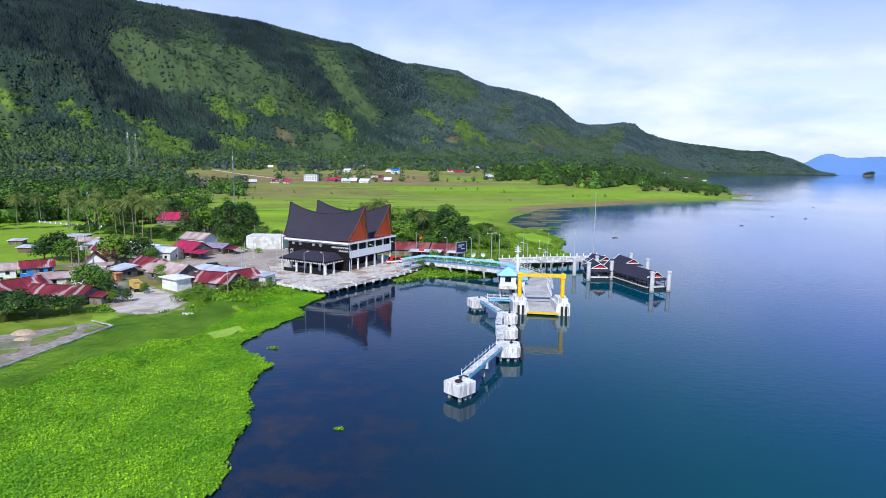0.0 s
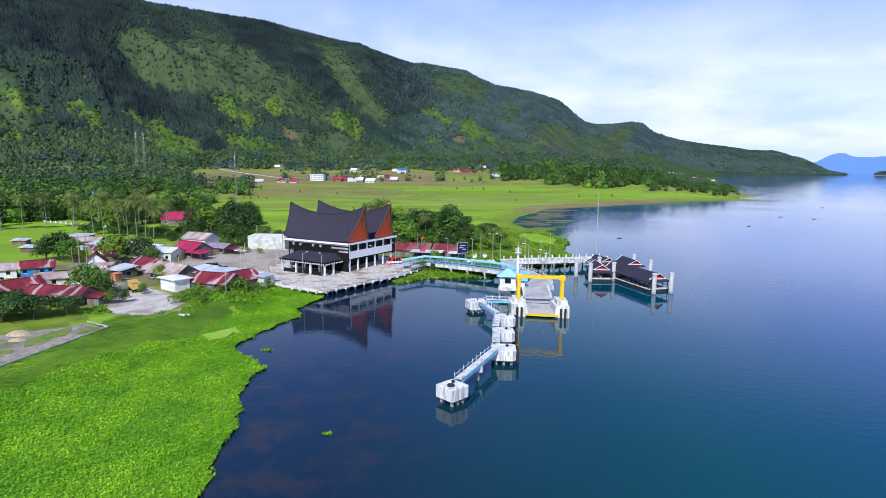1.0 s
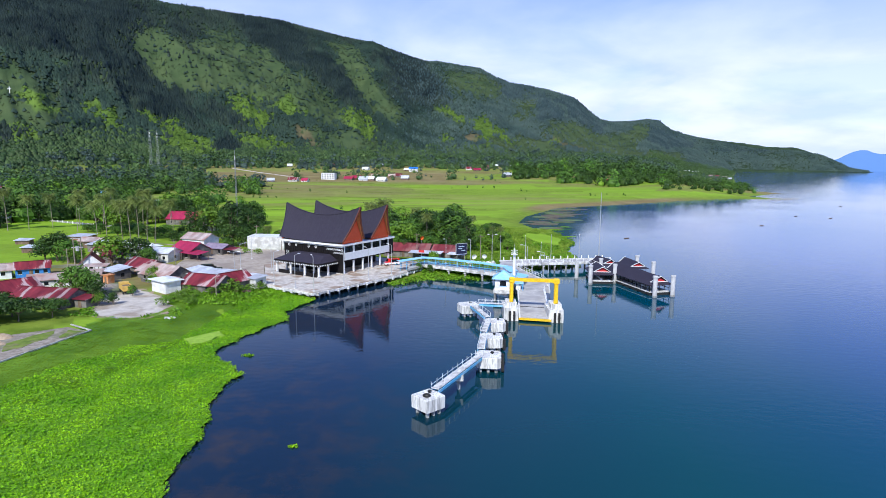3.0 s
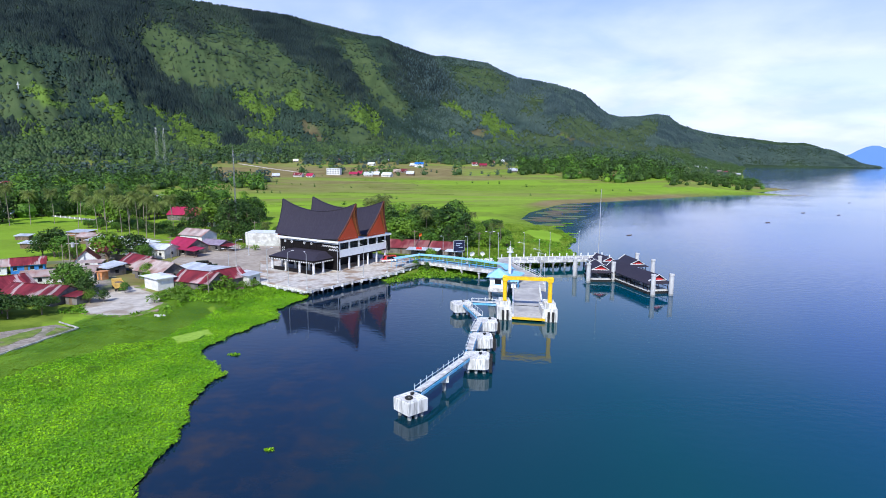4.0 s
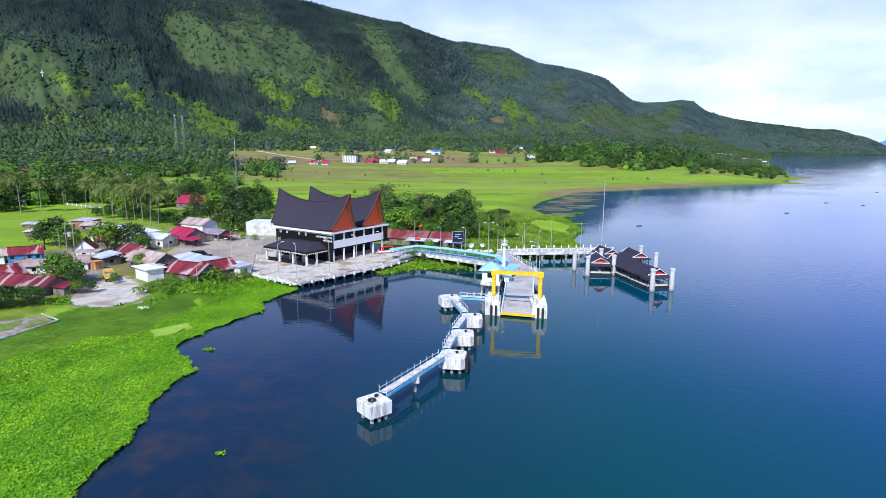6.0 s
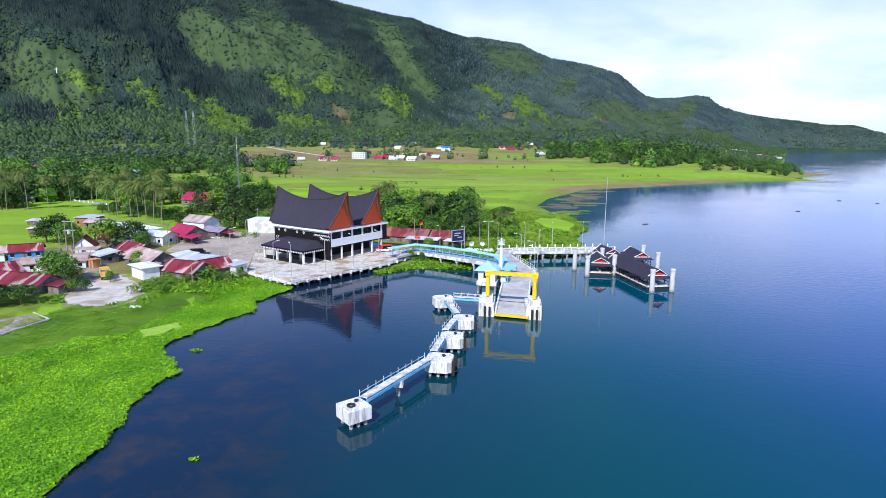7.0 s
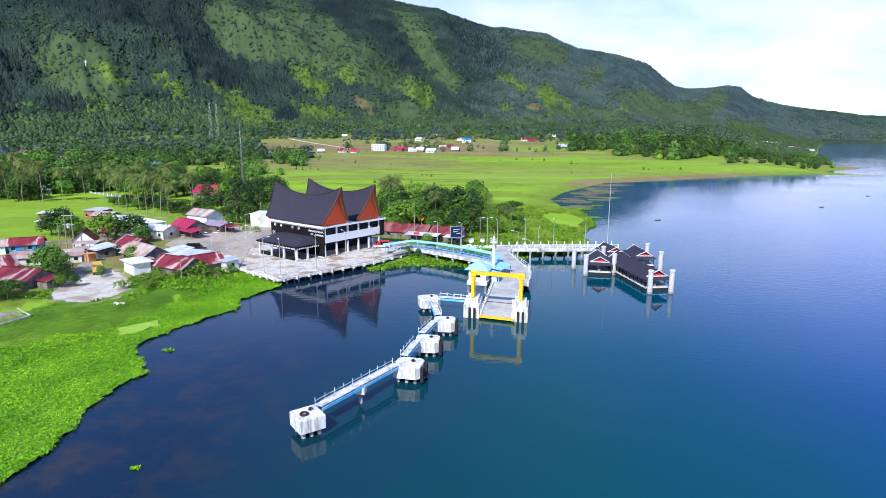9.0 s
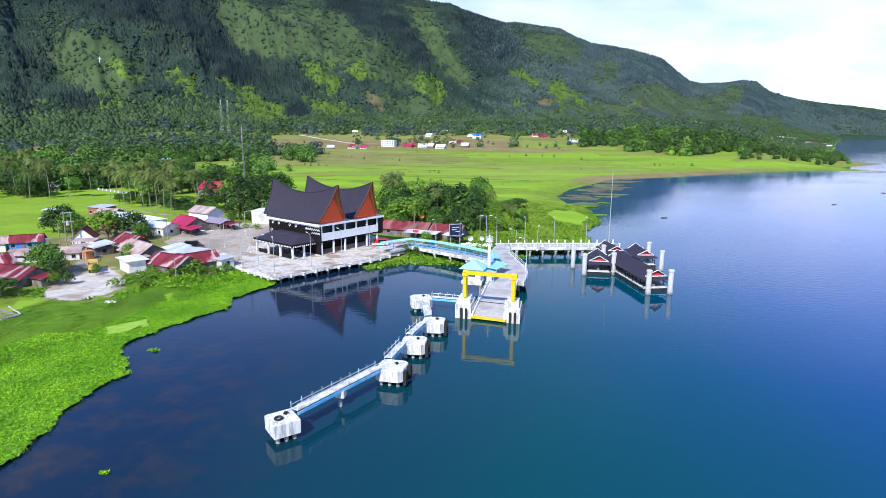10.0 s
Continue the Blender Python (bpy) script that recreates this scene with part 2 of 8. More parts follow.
# leaf colour darkened for the hill's cloud shade, with some haze blue
LEAF_SLOPE_SHADED = leafy("shaded_slope_leaf", (0.019, 0.040, 0.028), (0.046, 0.080, 0.050), scale=0.012, island=0.22, trans=0.25, rand=0.02)
# paler, bluer leaves: distance haze put into the colour
LEAF_HAZED = leafy("hazed_leaf", (0.050, 0.088, 0.076), (0.094, 0.142, 0.116), scale=0.012, island=0.25, trans=0.3, rand=0.02)


def water_material():
    m = bpy.data.materials.new("lake_water")
    m.use_nodes = True
    n, l = m.node_tree.nodes, m.node_tree.links
    b = n["Principled BSDF"]
    tc = n.new("ShaderNodeTexCoord")
    # depth and weed beds tint the water body; added blue stands in for sky reflection
    n0 = n.new("ShaderNodeTexNoise")
    n0.inputs["Scale"].default_value, n0.inputs["Detail"].default_value = 0.018, 3
    l.new(tc.outputs["Object"], n0.inputs["Vector"])
    sp = n.new("ShaderNodeSeparateXYZ")
    l.new(tc.outputs["Object"], sp.inputs[0])
    mr = n.new("ShaderNodeMapRange")
    mr.inputs["From Min"].default_value, mr.inputs["From Max"].default_value = -15, 150
    l.new(sp.outputs["X"], mr.inputs["Value"])
    ad = n.new("ShaderNodeMath"); ad.operation = "MULTIPLY_ADD"; ad.inputs[1].default_value = 0.12
    l.new(n0.outputs["Fac"], ad.inputs[0]); l.new(mr.outputs[0], ad.inputs[2])
    rp = n.new("ShaderNodeValToRGB")
    rp.color_ramp.elements[0].position, rp.color_ramp.elements[0].color = 0.08, (0.004, 0.018, 0.040, 1)
    rp.color_ramp.elements[1].position, rp.color_ramp.elements[1].color = 0.98, (0.0006, 0.056, 0.250, 1)
    for place, tone in ((0.36, (0.0010, 0.054, 0.064, 1)), (0.52, (0.0008, 0.056, 0.100, 1)), (0.68, (0.0006, 0.053, 0.165, 1))):
        rp.color_ramp.elements.new(place).color = tone
    l.new(ad.outputs[0], rp.inputs[0])
    # brown sunken weed in the shallows beside the floating plants
    nw = n.new("ShaderNodeTexNoise")
    nw.inputs["Scale"].default_value, nw.inputs["Detail"].default_value, nw.inputs["Roughness"].default_value = 0.16, 8, 0.68
    l.new(tc.outputs["Object"], nw.inputs["Vector"])
    rw = n.new("ShaderNodeMapRange")
    rw.inputs["From Min"].default_value, rw.inputs["From Max"].default_value = 0.46, 0.66
    l.new(nw.outputs["Fac"], rw.inputs["Value"])
    sw = n.new("ShaderNodeMapRange")
    sw.inputs["From Min"].default_value, sw.inputs["From Max"].default_value = 8, -22
    l.new(sp.outputs["X"], sw.inputs["Value"])
    yw = n.new("ShaderNodeMapRange")
    yw.inputs["From Min"].default_value, yw.inputs["From Max"].default_value = 150, 95
    l.new(sp.outputs["Y"], yw.inputs["Value"])
    kw = n.new("ShaderNodeMath"); kw.operation = "MULTIPLY"
    l.new(sw.outputs[0], kw.inputs[0]); l.new(yw.outputs[0], kw.inputs[1])
    fw = n.new("ShaderNodeMath"); fw.operation = "MULTIPLY"
    l.new(rw.outputs[0], fw.inputs[0]); l.new(kw.outputs[0], fw.inputs[1])
    mw = n.new("ShaderNodeMix"); mw.data_type = "RGBA"
    mw.inputs["B"].default_value = (0.030, 0.028, 0.030, 1)
    l.new(fw.outputs[0], mw.inputs["Factor"])
    l.new(rp.outputs["Color"], mw.inputs["A"])
    l.new(mw.outputs["Result"], b.inputs["Base Color"])
    b.inputs["Roughness"].default_value = 0.04
    b.inputs["IOR"].default_value = 1.33
    mp = n.new("ShaderNodeMapping")
    mp.inputs["Scale"].default_value = (0.55, 1.0, 1)
    mp.inputs["Rotation"].default_value = (0, 0, 0.25)
    l.new(tc.outputs["Object"], mp.inputs[0])
    n1 = n.new("ShaderNodeTexNoise")
    n1.inputs["Scale"].default_value, n1.inputs["Detail"].default_value = 0.8, 4
    l.new(mp.outputs[0], n1.inputs["Vector"])
    # calm and ruffled stretches
    n2 = n.new("ShaderNodeTexNoise")
    n2.inputs["Scale"].default_value, n2.inputs["Detail"].default_value = 0.012, 3
    l.new(tc.outputs["Object"], n2.inputs["Vector"])
    r2 = n.new("ShaderNodeMapRange")
    r2.inputs["From Min"].default_value, r2.inputs["From Max"].default_value = 0.42, 0.62
    r2.inputs["To Min"].default_value, r2.inputs["To Max"].default_value = 0.018, 0.040
    l.new(n2.outputs["Fac"], r2.inputs["Value"])
    bp = n.new("ShaderNodeBump")
    bp.inputs["Distance"].default_value = 1.0
    # the open lake is more ruffled than the sheltered bay
    op = n.new("ShaderNodeMapRange")
    op.inputs["From Min"].default_value, op.inputs["From Max"].default_value = 25, 130
    op.inputs["To Min"].default_value, op.inputs["To Max"].default_value = 0.7, 1.2
    l.new(sp.outputs["X"], op.inputs["Value"])
    mu = n.new("ShaderNodeMath"); mu.operation = "MULTIPLY"
    l.new(r2.outputs[0], mu.inputs[0]); l.new(op.outputs[0], mu.inputs[1])
    l.new(mu.outputs[0], bp.inputs["Strength"])
    l.new(n1.outputs["Fac"], bp.inputs["Height"])
    l.new(bp.outputs[0], b.inputs["Normal"])
    return m


def ground_material():
    """Cover by the land's own masks: R rice field, G bare soil, B hill forest floor; grass elsewhere."""
    m = bpy.data.materials.new("ground_cover")
    m.use_nodes = True
    n, l = m.node_tree.nodes, m.node_tree.links
    b = n["Principled BSDF"]
    b.inputs["Roughness"].default_value = 0.95
    b.inputs["Specular IOR Level"].default_value = 0.1
    at = n.new("ShaderNodeAttribute"); at.attribute_name = "cover"
    sp = n.new("ShaderNodeSeparateColor")
    l.new(at.outputs["Color"], sp.inputs[0])
    tc = n.new("ShaderNodeTexCoord")

    def tones(scale, c1, c2, detail=6, lo=0.35, hi=0.65, stretch=(1, 1, 1)):
        mp = n.new("ShaderNodeMapping"); mp.inputs["Scale"].default_value = stretch
        l.new(tc.outputs["Object"], mp.inputs[0])
        t = n.new("ShaderNodeTexNoise")
        t.inputs["Scale"].default_value, t.inputs["Detail"].default_value, t.inputs["Roughness"].default_value = scale, detail, 0.6
        l.new(mp.outputs[0], t.inputs["Vector"])
        r = n.new("ShaderNodeValToRGB")
        r.color_ramp.elements[0].position, r.color_ramp.elements[0].color = lo, (*c1, 1)
        r.color_ramp.elements[1].position, r.color_ramp.elements[1].color = hi, (*c2, 1)
        l.new(t.outputs["Fac"], r.inputs[0])
        return r.outputs["Color"]

    def mix(f, a, c):
        x = n.new("ShaderNodeMix"); x.data_type = "RGBA"
        l.new(f, x.inputs["Factor"]); l.new(a, x.inputs["A"]); l.new(c, x.inputs["B"])
        return x.outputs["Result"]

    grass = tones(0.12, (0.115, 0.180, 0.018), (0.205, 0.280, 0.036), 8)
    field = tones(0.02, (0.185, 0.325, 0.020), (0.275, 0.445, 0.034), 9, 0.25, 0.75, (0.5, 1.5, 1))
    bare = tones(0.03, (0.190, 0.122, 0.066), (0.275, 0.208, 0.110), 8)
    hill = tones(0.03, (0.020, 0.040, 0.020), (0.046, 0.076, 0.034), 10)
    c = mix(sp.outputs["Red"], grass, field)
    c = mix(sp.outputs["Blue"], c, hill)
    c = mix(sp.outputs["Green"], c, bare)
    # brighter clearings
    clear = tones(0.012, (0.040, 0.070, 0.028), (0.078, 0.114, 0.044), 10, 0.32, 0.70)
    c = mix(at.outputs["Alpha"], c, clear)
    both = n.new("ShaderNodeMath"); both.operation = "MULTIPLY"
    l.new(sp.outputs["Red"], both.inputs[0]); l.new(sp.outputs["Blue"], both.inputs[1])
    c = mix(both.outputs[0], c, field)
    l.new(c, b.inputs["Base Color"])
    t = n.new("ShaderNodeTexNoise")
    t.inputs["Scale"].default_value, t.inputs["Detail"].default_value = 0.15, 8
    l.new(tc.outputs["Object"], t.inputs["Vector"])
    bp = n.new("ShaderNodeBump"); bp.inputs["Strength"].default_value, bp.inputs["Distance"].default_value = 0.6, 1.5
    l.new(t.outputs["Fac"], bp.inputs["Height"])
    l.new(bp.outputs[0], b.inputs["Normal"])
    return m


WATER = water_material()
GROUND = ground_material()
# aerial haze is painted into the ridge as one flat blue
HAZE_BLUE = surface("distant_ridge", (0.13, 0.27, 0.54), (0.16, 0.31, 0.60), 0.002, 1.0, 0.0)


# ---- mesh tools ----
class Shape:
    """Vertices and faces gathered for one mesh."""

    def __init__(self):
        self.v, self.f = [], []

    def add(self, pts, faces):
        o = len(self.v)
        self.v += [tuple(p) for p in pts]
        self.f += [tuple(i + o for i in q) for q in faces]
        return self

    def box(self, x0, x1, y0, y1, z0, z1, m=None):
        p = [Vector((x, y, z)) for z in (z0, z1) for y in (y0, y1) for x in (x0, x1)]
        if m:
            p = [m @ q for q in p]
        return self.add(p, [(0, 2, 3, 1), (4, 5, 7, 6), (0, 1, 5, 4), (2, 6, 7, 3), (0, 4, 6, 2), (1, 3, 7, 5)])

    def tube(self, a, b, r, r2=None, n=8):
        a, b = Vector(a), Vector(b)
        r2 = r if r2 is None else r2
        w = (b - a).normalized()
        u = w.orthogonal().normalized()
        s = w.cross(u)
        ring = [(math.cos(2 * math.pi * i / n), math.sin(2 * math.pi * i / n)) for i in range(n)]
        p = [a + (u * c + s * d) * r for c, d in ring] + [b + (u * c + s * d) * r2 for c, d in ring]
        return self.add(p, [(i, (i + 1) % n, n + (i + 1) % n, n + i) for i in range(n)] + [tuple(range(n))[::-1], tuple(range(n, 2 * n))])

    def beam(self, a, b, w, h):
        """A bar of width w and height h whose top runs from a to b."""
        a, b = Vector(a), Vector(b)
        s = Vector((b.y - a.y, a.x - b.x, 0)).normalized() * w / 2
        d = Vector((0, 0, h))
        p = [a - s - d, a + s - d, b + s - d, b - s - d, a - s, a + s, b + s, b - s]
        return self.add(p, [(0, 3, 2, 1), (4, 5, 6, 7), (0, 1, 5, 4), (1, 2, 6, 5), (2, 3, 7, 6), (3, 0, 4, 7)])

    def slab(self, pts, z0, z1):
        """An upright prism on a plan outline, counter-clockwise."""
        n = len(pts)
        p = [(x, y, z0) for x, y in pts] + [(x, y, z1) for x, y in pts]
        return self.add(p, [tuple(range(n))[::-1], tuple(range(n, 2 * n))] + [(i, (i + 1) % n, n + (i + 1) % n, n + i) for i in range(n)])

    def ring(self, c, r, tube_r, n=14, k=6):
        p = []
        for i in range(n):
            a = 2 * math.pi * i / n
            for j in range(k):
                e = 2 * math.pi * j / k
                q = r + tube_r * math.cos(e)
                p.append((c[0] + q * math.cos(a), c[1] + q * math.sin(a), c[2] + tube_r * math.sin(e)))
        return self.add(p, [(i * k + j, ((i + 1) % n) * k + j, ((i + 1) % n) * k + (j + 1) % k, i * k + (j + 1) % k) for i in range(n) for j in range(k)])

    def mesh(self, name, mat):
        me = bpy.data.meshes.new(name)
        me.from_pydata(self.v, [], self.f)
        me.materials.append(mat)
        me.update()
        return me


def part(name, shape, mat, parent, label=""):
    ob = new(name, shape.mesh(name, mat))
    ob.parent = parent
    return tagged(ob, label)


def thing(name, label, category, m=None, group="", kind=""):
    ob = new(name)
    if m:
        ob.matrix_basis = m
    return tagged(ob, label, category, group, kind)


def organic(pts, cut=1.6, rough=0.9):
    """A plan outline with a worn, wandering edge."""
    out = []
    for (ax, ay), (bx, by) in zip(pts, pts[1:] + pts[:1]):
        n = max(1, int(math.hypot(bx - ax, by - ay) / cut))
        for i in range(n):
            x, y = ax + (bx - ax) * i / n, ay + (by - ay) * i / n
            out.append((x + rough * noise.noise((x * 0.3, y * 0.3, 1)) * 1.5, y + rough * noise.noise((x * 0.3, y * 0.3, 7)) * 1.5))
    return out


def piece(name, shape, mat, label, category="", kind="structure", m=None, group=""):
    ob = new(name, shape.mesh(name, mat))
    if m:
        ob.matrix_basis = m
    return tagged(ob, label, category, group, kind)


def quick_mesh(name, verts, faces, mat, smooth=False):
    """A mesh from numpy arrays; faces all of one size."""
    verts, faces = np.asarray(verts, np.float32), np.asarray(faces, np.int32)
    me = bpy.data.meshes.new(name)
    me.vertices.add(len(verts))
    me.vertices.foreach_set("co", verts.ravel())
    k = faces.shape[1]
    me.loops.add(faces.size)
    me.loops.foreach_set("vertex_index", faces.ravel())
    me.polygons.add(len(faces))
    me.polygons.foreach_set("loop_start", np.arange(0, faces.size, k, dtype=np.int32))
    me.polygons.foreach_set("loop_total", np.full(len(faces), k, np.int32))
    if smooth:
        me.polygons.foreach_set("use_smooth", np.ones(len(faces), bool))
    me.update()
    me.validate()
    me.materials.append(mat)
    return me


RNG = np.random.default_rng(7)
LATTICE = RNG.random((512, 512))


def vnoise(x, y):
    xi, yi = np.floor(x).astype(int), np.floor(y).astype(int)
    fx, fy = x - xi, y - yi
    fx, fy = fx * fx * (3 - 2 * fx), fy * fy * (3 - 2 * fy)
    a, b = LATTICE[xi % 512, yi % 512], LATTICE[(xi + 1) % 512, yi % 512]
    c, d = LATTICE[xi % 512, (yi + 1) % 512], LATTICE[(xi + 1) % 512, (yi + 1) % 512]
    return (a * (1 - fx) + b * fx) * (1 - fy) + (c * (1 - fx) + d * fx) * fy


def fbm(x, y, octaves=4):
    s, k, t = 0.0, 0.5, 0.0
    for i in range(octaves):
        s = s + k * vnoise(x * 2 ** i + 17.3 * i, y * 2 ** i + 9.1 * i)
        t += k
        k *= 0.5
    return s / t


# ---- land ----
SHORE = [(-66, -60), (-62, 40), (-57, 75), (-53, 100), (-51, 118), (-48, 135), (-44, 150), (-39, 166), (-34, 174), (-22, 188), (-15, 186),
         (-12, 184), (-4, 193), (10, 192.5), (16, 194), (24, 203), (34, 215), (48, 223), (49, 240), (48, 256), (56, 280), (55, 312), (48, 342), (43, 372), (52, 415),
         (88, 498), (145, 538), (232, 610), (300, 650), (352, 650), (330, 690), (420, 785), (360, 830), (415, 910), (640, 1400), (860, 1900),
         (1380, 3010), (1690, 3180), (1990, 3180), (2200, 3230), (2450, 3650), (2100, 4400), (-4600, 4400), (-4600, -900), (-66, -900)]


def inland(x, y):
    """Distance from the shore, positive on land."""
    best = np.full(x.shape, 1e9)
    odd = np.zeros(x.shape, bool)
    n = len(SHORE)
    for i in range(n):
        (ax, ay), (bx, by) = SHORE[i], SHORE[(i + 1) % n]
        dx, dy = bx - ax, by - ay
        t = np.clip(((x - ax) * dx + (y - ay) * dy) / (dx * dx + dy * dy), 0, 1)
        best = np.minimum(best, np.hypot(x - ax - t * dx, y - ay - t * dy))
        if ay != by:
            odd ^= ((ay > y) != (by > y)) & (x < ax + (y - ay) * dx / dy)
    return np.where(odd, best, -best)


RIDGE_AZ = [-180, -62, -45, -35, -31.4, -26.2, -20.3, -16.3, -13.0, -10.0, -8.0, -6.4, -4.3, -3.0, -2.2, 1.9, 3.3, 4.6, 8.2, 10.6, 12.9, 13.9, 15.8, 17.2, 18.1, 19.1, 20.5, 22.7, 24.9, 27.0, 29.0, 30.9, 32.0, 34.3, 36, 180]
RIDGE_EL = [9.58, 12.88, 13.78, 13.58, 13.38, 12.58, 12.11, 11.82, 11.15, 10.55, 10.36, 9.72, 9.01, 8.68, 8.78, 8.14, 7.39, 6.78, 6.18, 5.32, 3.44, 3.16, 3.18, 3.34, 3.15, 2.37, 2.04, 1.66, 1.38, 0.93, 0.86, 0.65, 0.36, -0.4, -0.6, -0.6]
AZ = [-180, -62, -45, -35, -31.4, -26.4, -19, -13.2, -7.2, -4, -2.4, 1.3, 4, 9.8, 13.5, 17, 19, 20.9, 24.2, 27.8, 30.8, 34.3, 36, 180]
FOOT = [900, 800, 850, 950, 1000, 1050, 1080, 1080, 1100, 1120, 1130, 1180, 1250, 1500, 1800, 2100, 2300, 2500, 2900, 3350, 3600, 3800, 3900, 3900]
CREST = [2300, 2300, 2350, 2400, 2450, 2450, 2500, 2550, 2600, 2650, 2650, 2700, 2800, 2950, 3100, 3300, 3400, 3500, 3700, 3900, 4000, 4050, 4100, 4100]


def land_height(x, y):
    r = np.hypot(x, y)
    az = np.degrees(np.arctan2(x, y))
    d = inland(x, y)
    foot, crest = np.interp(az, AZ, FOOT), np.interp(az, AZ, CREST)
    top = 35 + crest * np.tan(np.radians(np.interp(az, RIDGE_AZ, RIDGE_EL))) - 10
    plain = 1.5 + 0.000068 * np.maximum(r - 450, 0) ** 2
    plain = np.minimum(plain, 32 + 0.02 * np.maximum(r - 1100, 0))
    bank = np.where(d > 0, 0.10 * d + 0.0004 * d * d, 0.25 * d)
    low = np.minimum(plain, np.maximum(bank, -4))
    s = np.clip((r - foot) / (crest - foot), 0, 2)
    u = np.minimum(s, 1)
    # spurs and gullies run down the slope, bent to one side
    q = az * 0.16 + u * 0.9
    spur = 1 - np.abs(2 * fbm(q * 1.1 + 3, u * 0.9 + 5, 2) - 1) * 2
    fine = fbm(az * 0.9 + u * 2, u * 7, 4) - 0.5
    prof = 0.30 * u + 0.70 * u ** 1.5
    lift = np.maximum(top - 30, 2)
    rise = lift * (prof + 0.13 * (spur - 0.35) * np.sin(np.pi * u ** 0.85) * u ** 0.3 + 0.09 * fine * np.sin(np.pi * u))
    rise = np.where(s > 1, lift * (1 - 0.6 * (s - 1)), np.maximum(rise, 0))
    rise = rise * np.clip(d / 60, 0, 1)
    h = low + rise
    return h, d, s, r, az, spur


# patches of cover on the slopes: bearing and elevation seen from over the bay, half length, half width, fall to the right, strength
OPEN_SLOPES = [(-26.0, 8.7, 3.5, 2.0, 35, 1), (-20.5, 8.1, 4.2, 2.1, 25, 1), (-15.1, 6.3, 4.3, 1.5, 35, 0.9), (-11.0, 3.9, 3.3, 0.7, 20, 0.6), (-9.9, 8.2, 3.0, 1.1, 55, 1.1), (-7.6, 5.5, 2.7, 1.0, 50, 0.8), (0.9, 7.6, 3.0, 1.4, 20, 0.9), (5.9, 5.3, 1.4, 1.5, 45, 0.6),
               (-37.8, 4.8, 3.4, 2.2, 25, 1), (-31.1, 7.0, 2.9, 1.1, 35, 0.55), (-11.0, 2.1, 3.3, 0.8, 10, 0.8), (5.3, 1.7, 3.3, 0.7, 5, 0.9), (12.7, 2.0, 3.3, 0.8, 20, 0.9), (15.6, 2.4, 0.9, 0.6, 0, 1), (-1.2, 4.3, 1.9, 0.4, 25, 0.9), (-17.2, 7.4, 3.6, 1.5, 35, 0.95),
               (11.2, 2.5, 3.0, 0.9, 18, 1.2), (14.2, 1.6, 2.0, 0.8, 25, 1.2), (6.0, 1.6, 2.8, 0.7, 8, 1.1), (16.1, 2.7, 1.2, 0.7, 0, 1.0), (18.6, 0.6, 1.6, 0.4, 10, 1.0)]
# forest belts; the longest, at top left, also paints in cloud shade
DARK_BELTS = [(-16.9, 10.6, 4.0, 1.4, 35, 1), (-12.4, 7.8, 2.8, 1.1, 45, 1.1), (-30.9, 8.7, 3.7, 1.3, 20, 1), (-34.5, 10.9, 10.8, 1.9, 4, 0.9), (-28.0, 5.8, 4.6, 1.3, 25, 0.85), (-22.1, 4.0, 2.6, 0.9, 25, 0.55),
              (-4.6, 7.5, 4.1, 2.0, 35, 0.75), (6.4, 6.0, 3.8, 1.0, 30, 0.65), (-21.7, 1.4, 1.3, 0.5, 0, 0.9), (-38.5, 2.3, 2.0, 0.7, 0, 0.8), (11.6, 4.2, 3.2, 0.8, 45, 0.6), (18.0, 2.2, 3.1, 1.0, 12, 0.55)]
LIME_PLOTS = [(-36.1, 4.5, 1.0, 0.5, 30, 1), (-31.5, 3.7, 1.6, 0.7, 35, 0.9), (-27.0, 3.7, 1.9, 0.7, 40, 1), (-25.0, 1.7, 2.1, 0.7, 25, 1.1), (-19.7, 4.3, 1.8, 0.9, 35, 1), (-18.8, 1.8, 2.1, 0.5, 15, 0.8), (-9.7, 3.7, 1.6, 0.7, 40, 1), (2.1, 3.1, 1.1, 0.8, 60, 0.9),
              (3.7, 2.7, 1.2, 0.4, 35, 0.9), (-0.6, 4.4, 1.5, 0.3, 25, 0.7), (-16.4, 5.0, 1.0, 0.7, 30, 0.8), (-37.1, 2.0, 1.1, 0.5, 25, 0.7), (-1.9, 2.2, 0.9, 0.4, 0, 0.6), (8.7, 2.0, 1.1, 0.3, 0, 0.4), (-38.1, 9.5, 0.6, 0.5, 20, 0.5)]
BARE_PLOTS = [(-14.9, 2.4, 1.1, 0.4, 30, 0.9), (1.0, 2.2, 1.2, 0.4, 20, 0.8), (9.9, 1.8, 1.5, 0.4, 20, 0.9), (-24.8, 9.3, 1.5, 0.8, 20, 0.45), (-24.5, 6.9, 1.5, 0.5, 15, 0.6), (-38.0, 3.9, 2.0, 0.5, 15, 0.35), (13.7, 1.5, 2.1, 0.3, 25, 0.7),
              (6.7, 1.7, 1.8, 0.4, 8, 0.75), (14.8, 1.4, 1.0, 0.5, 25, 0.6)]


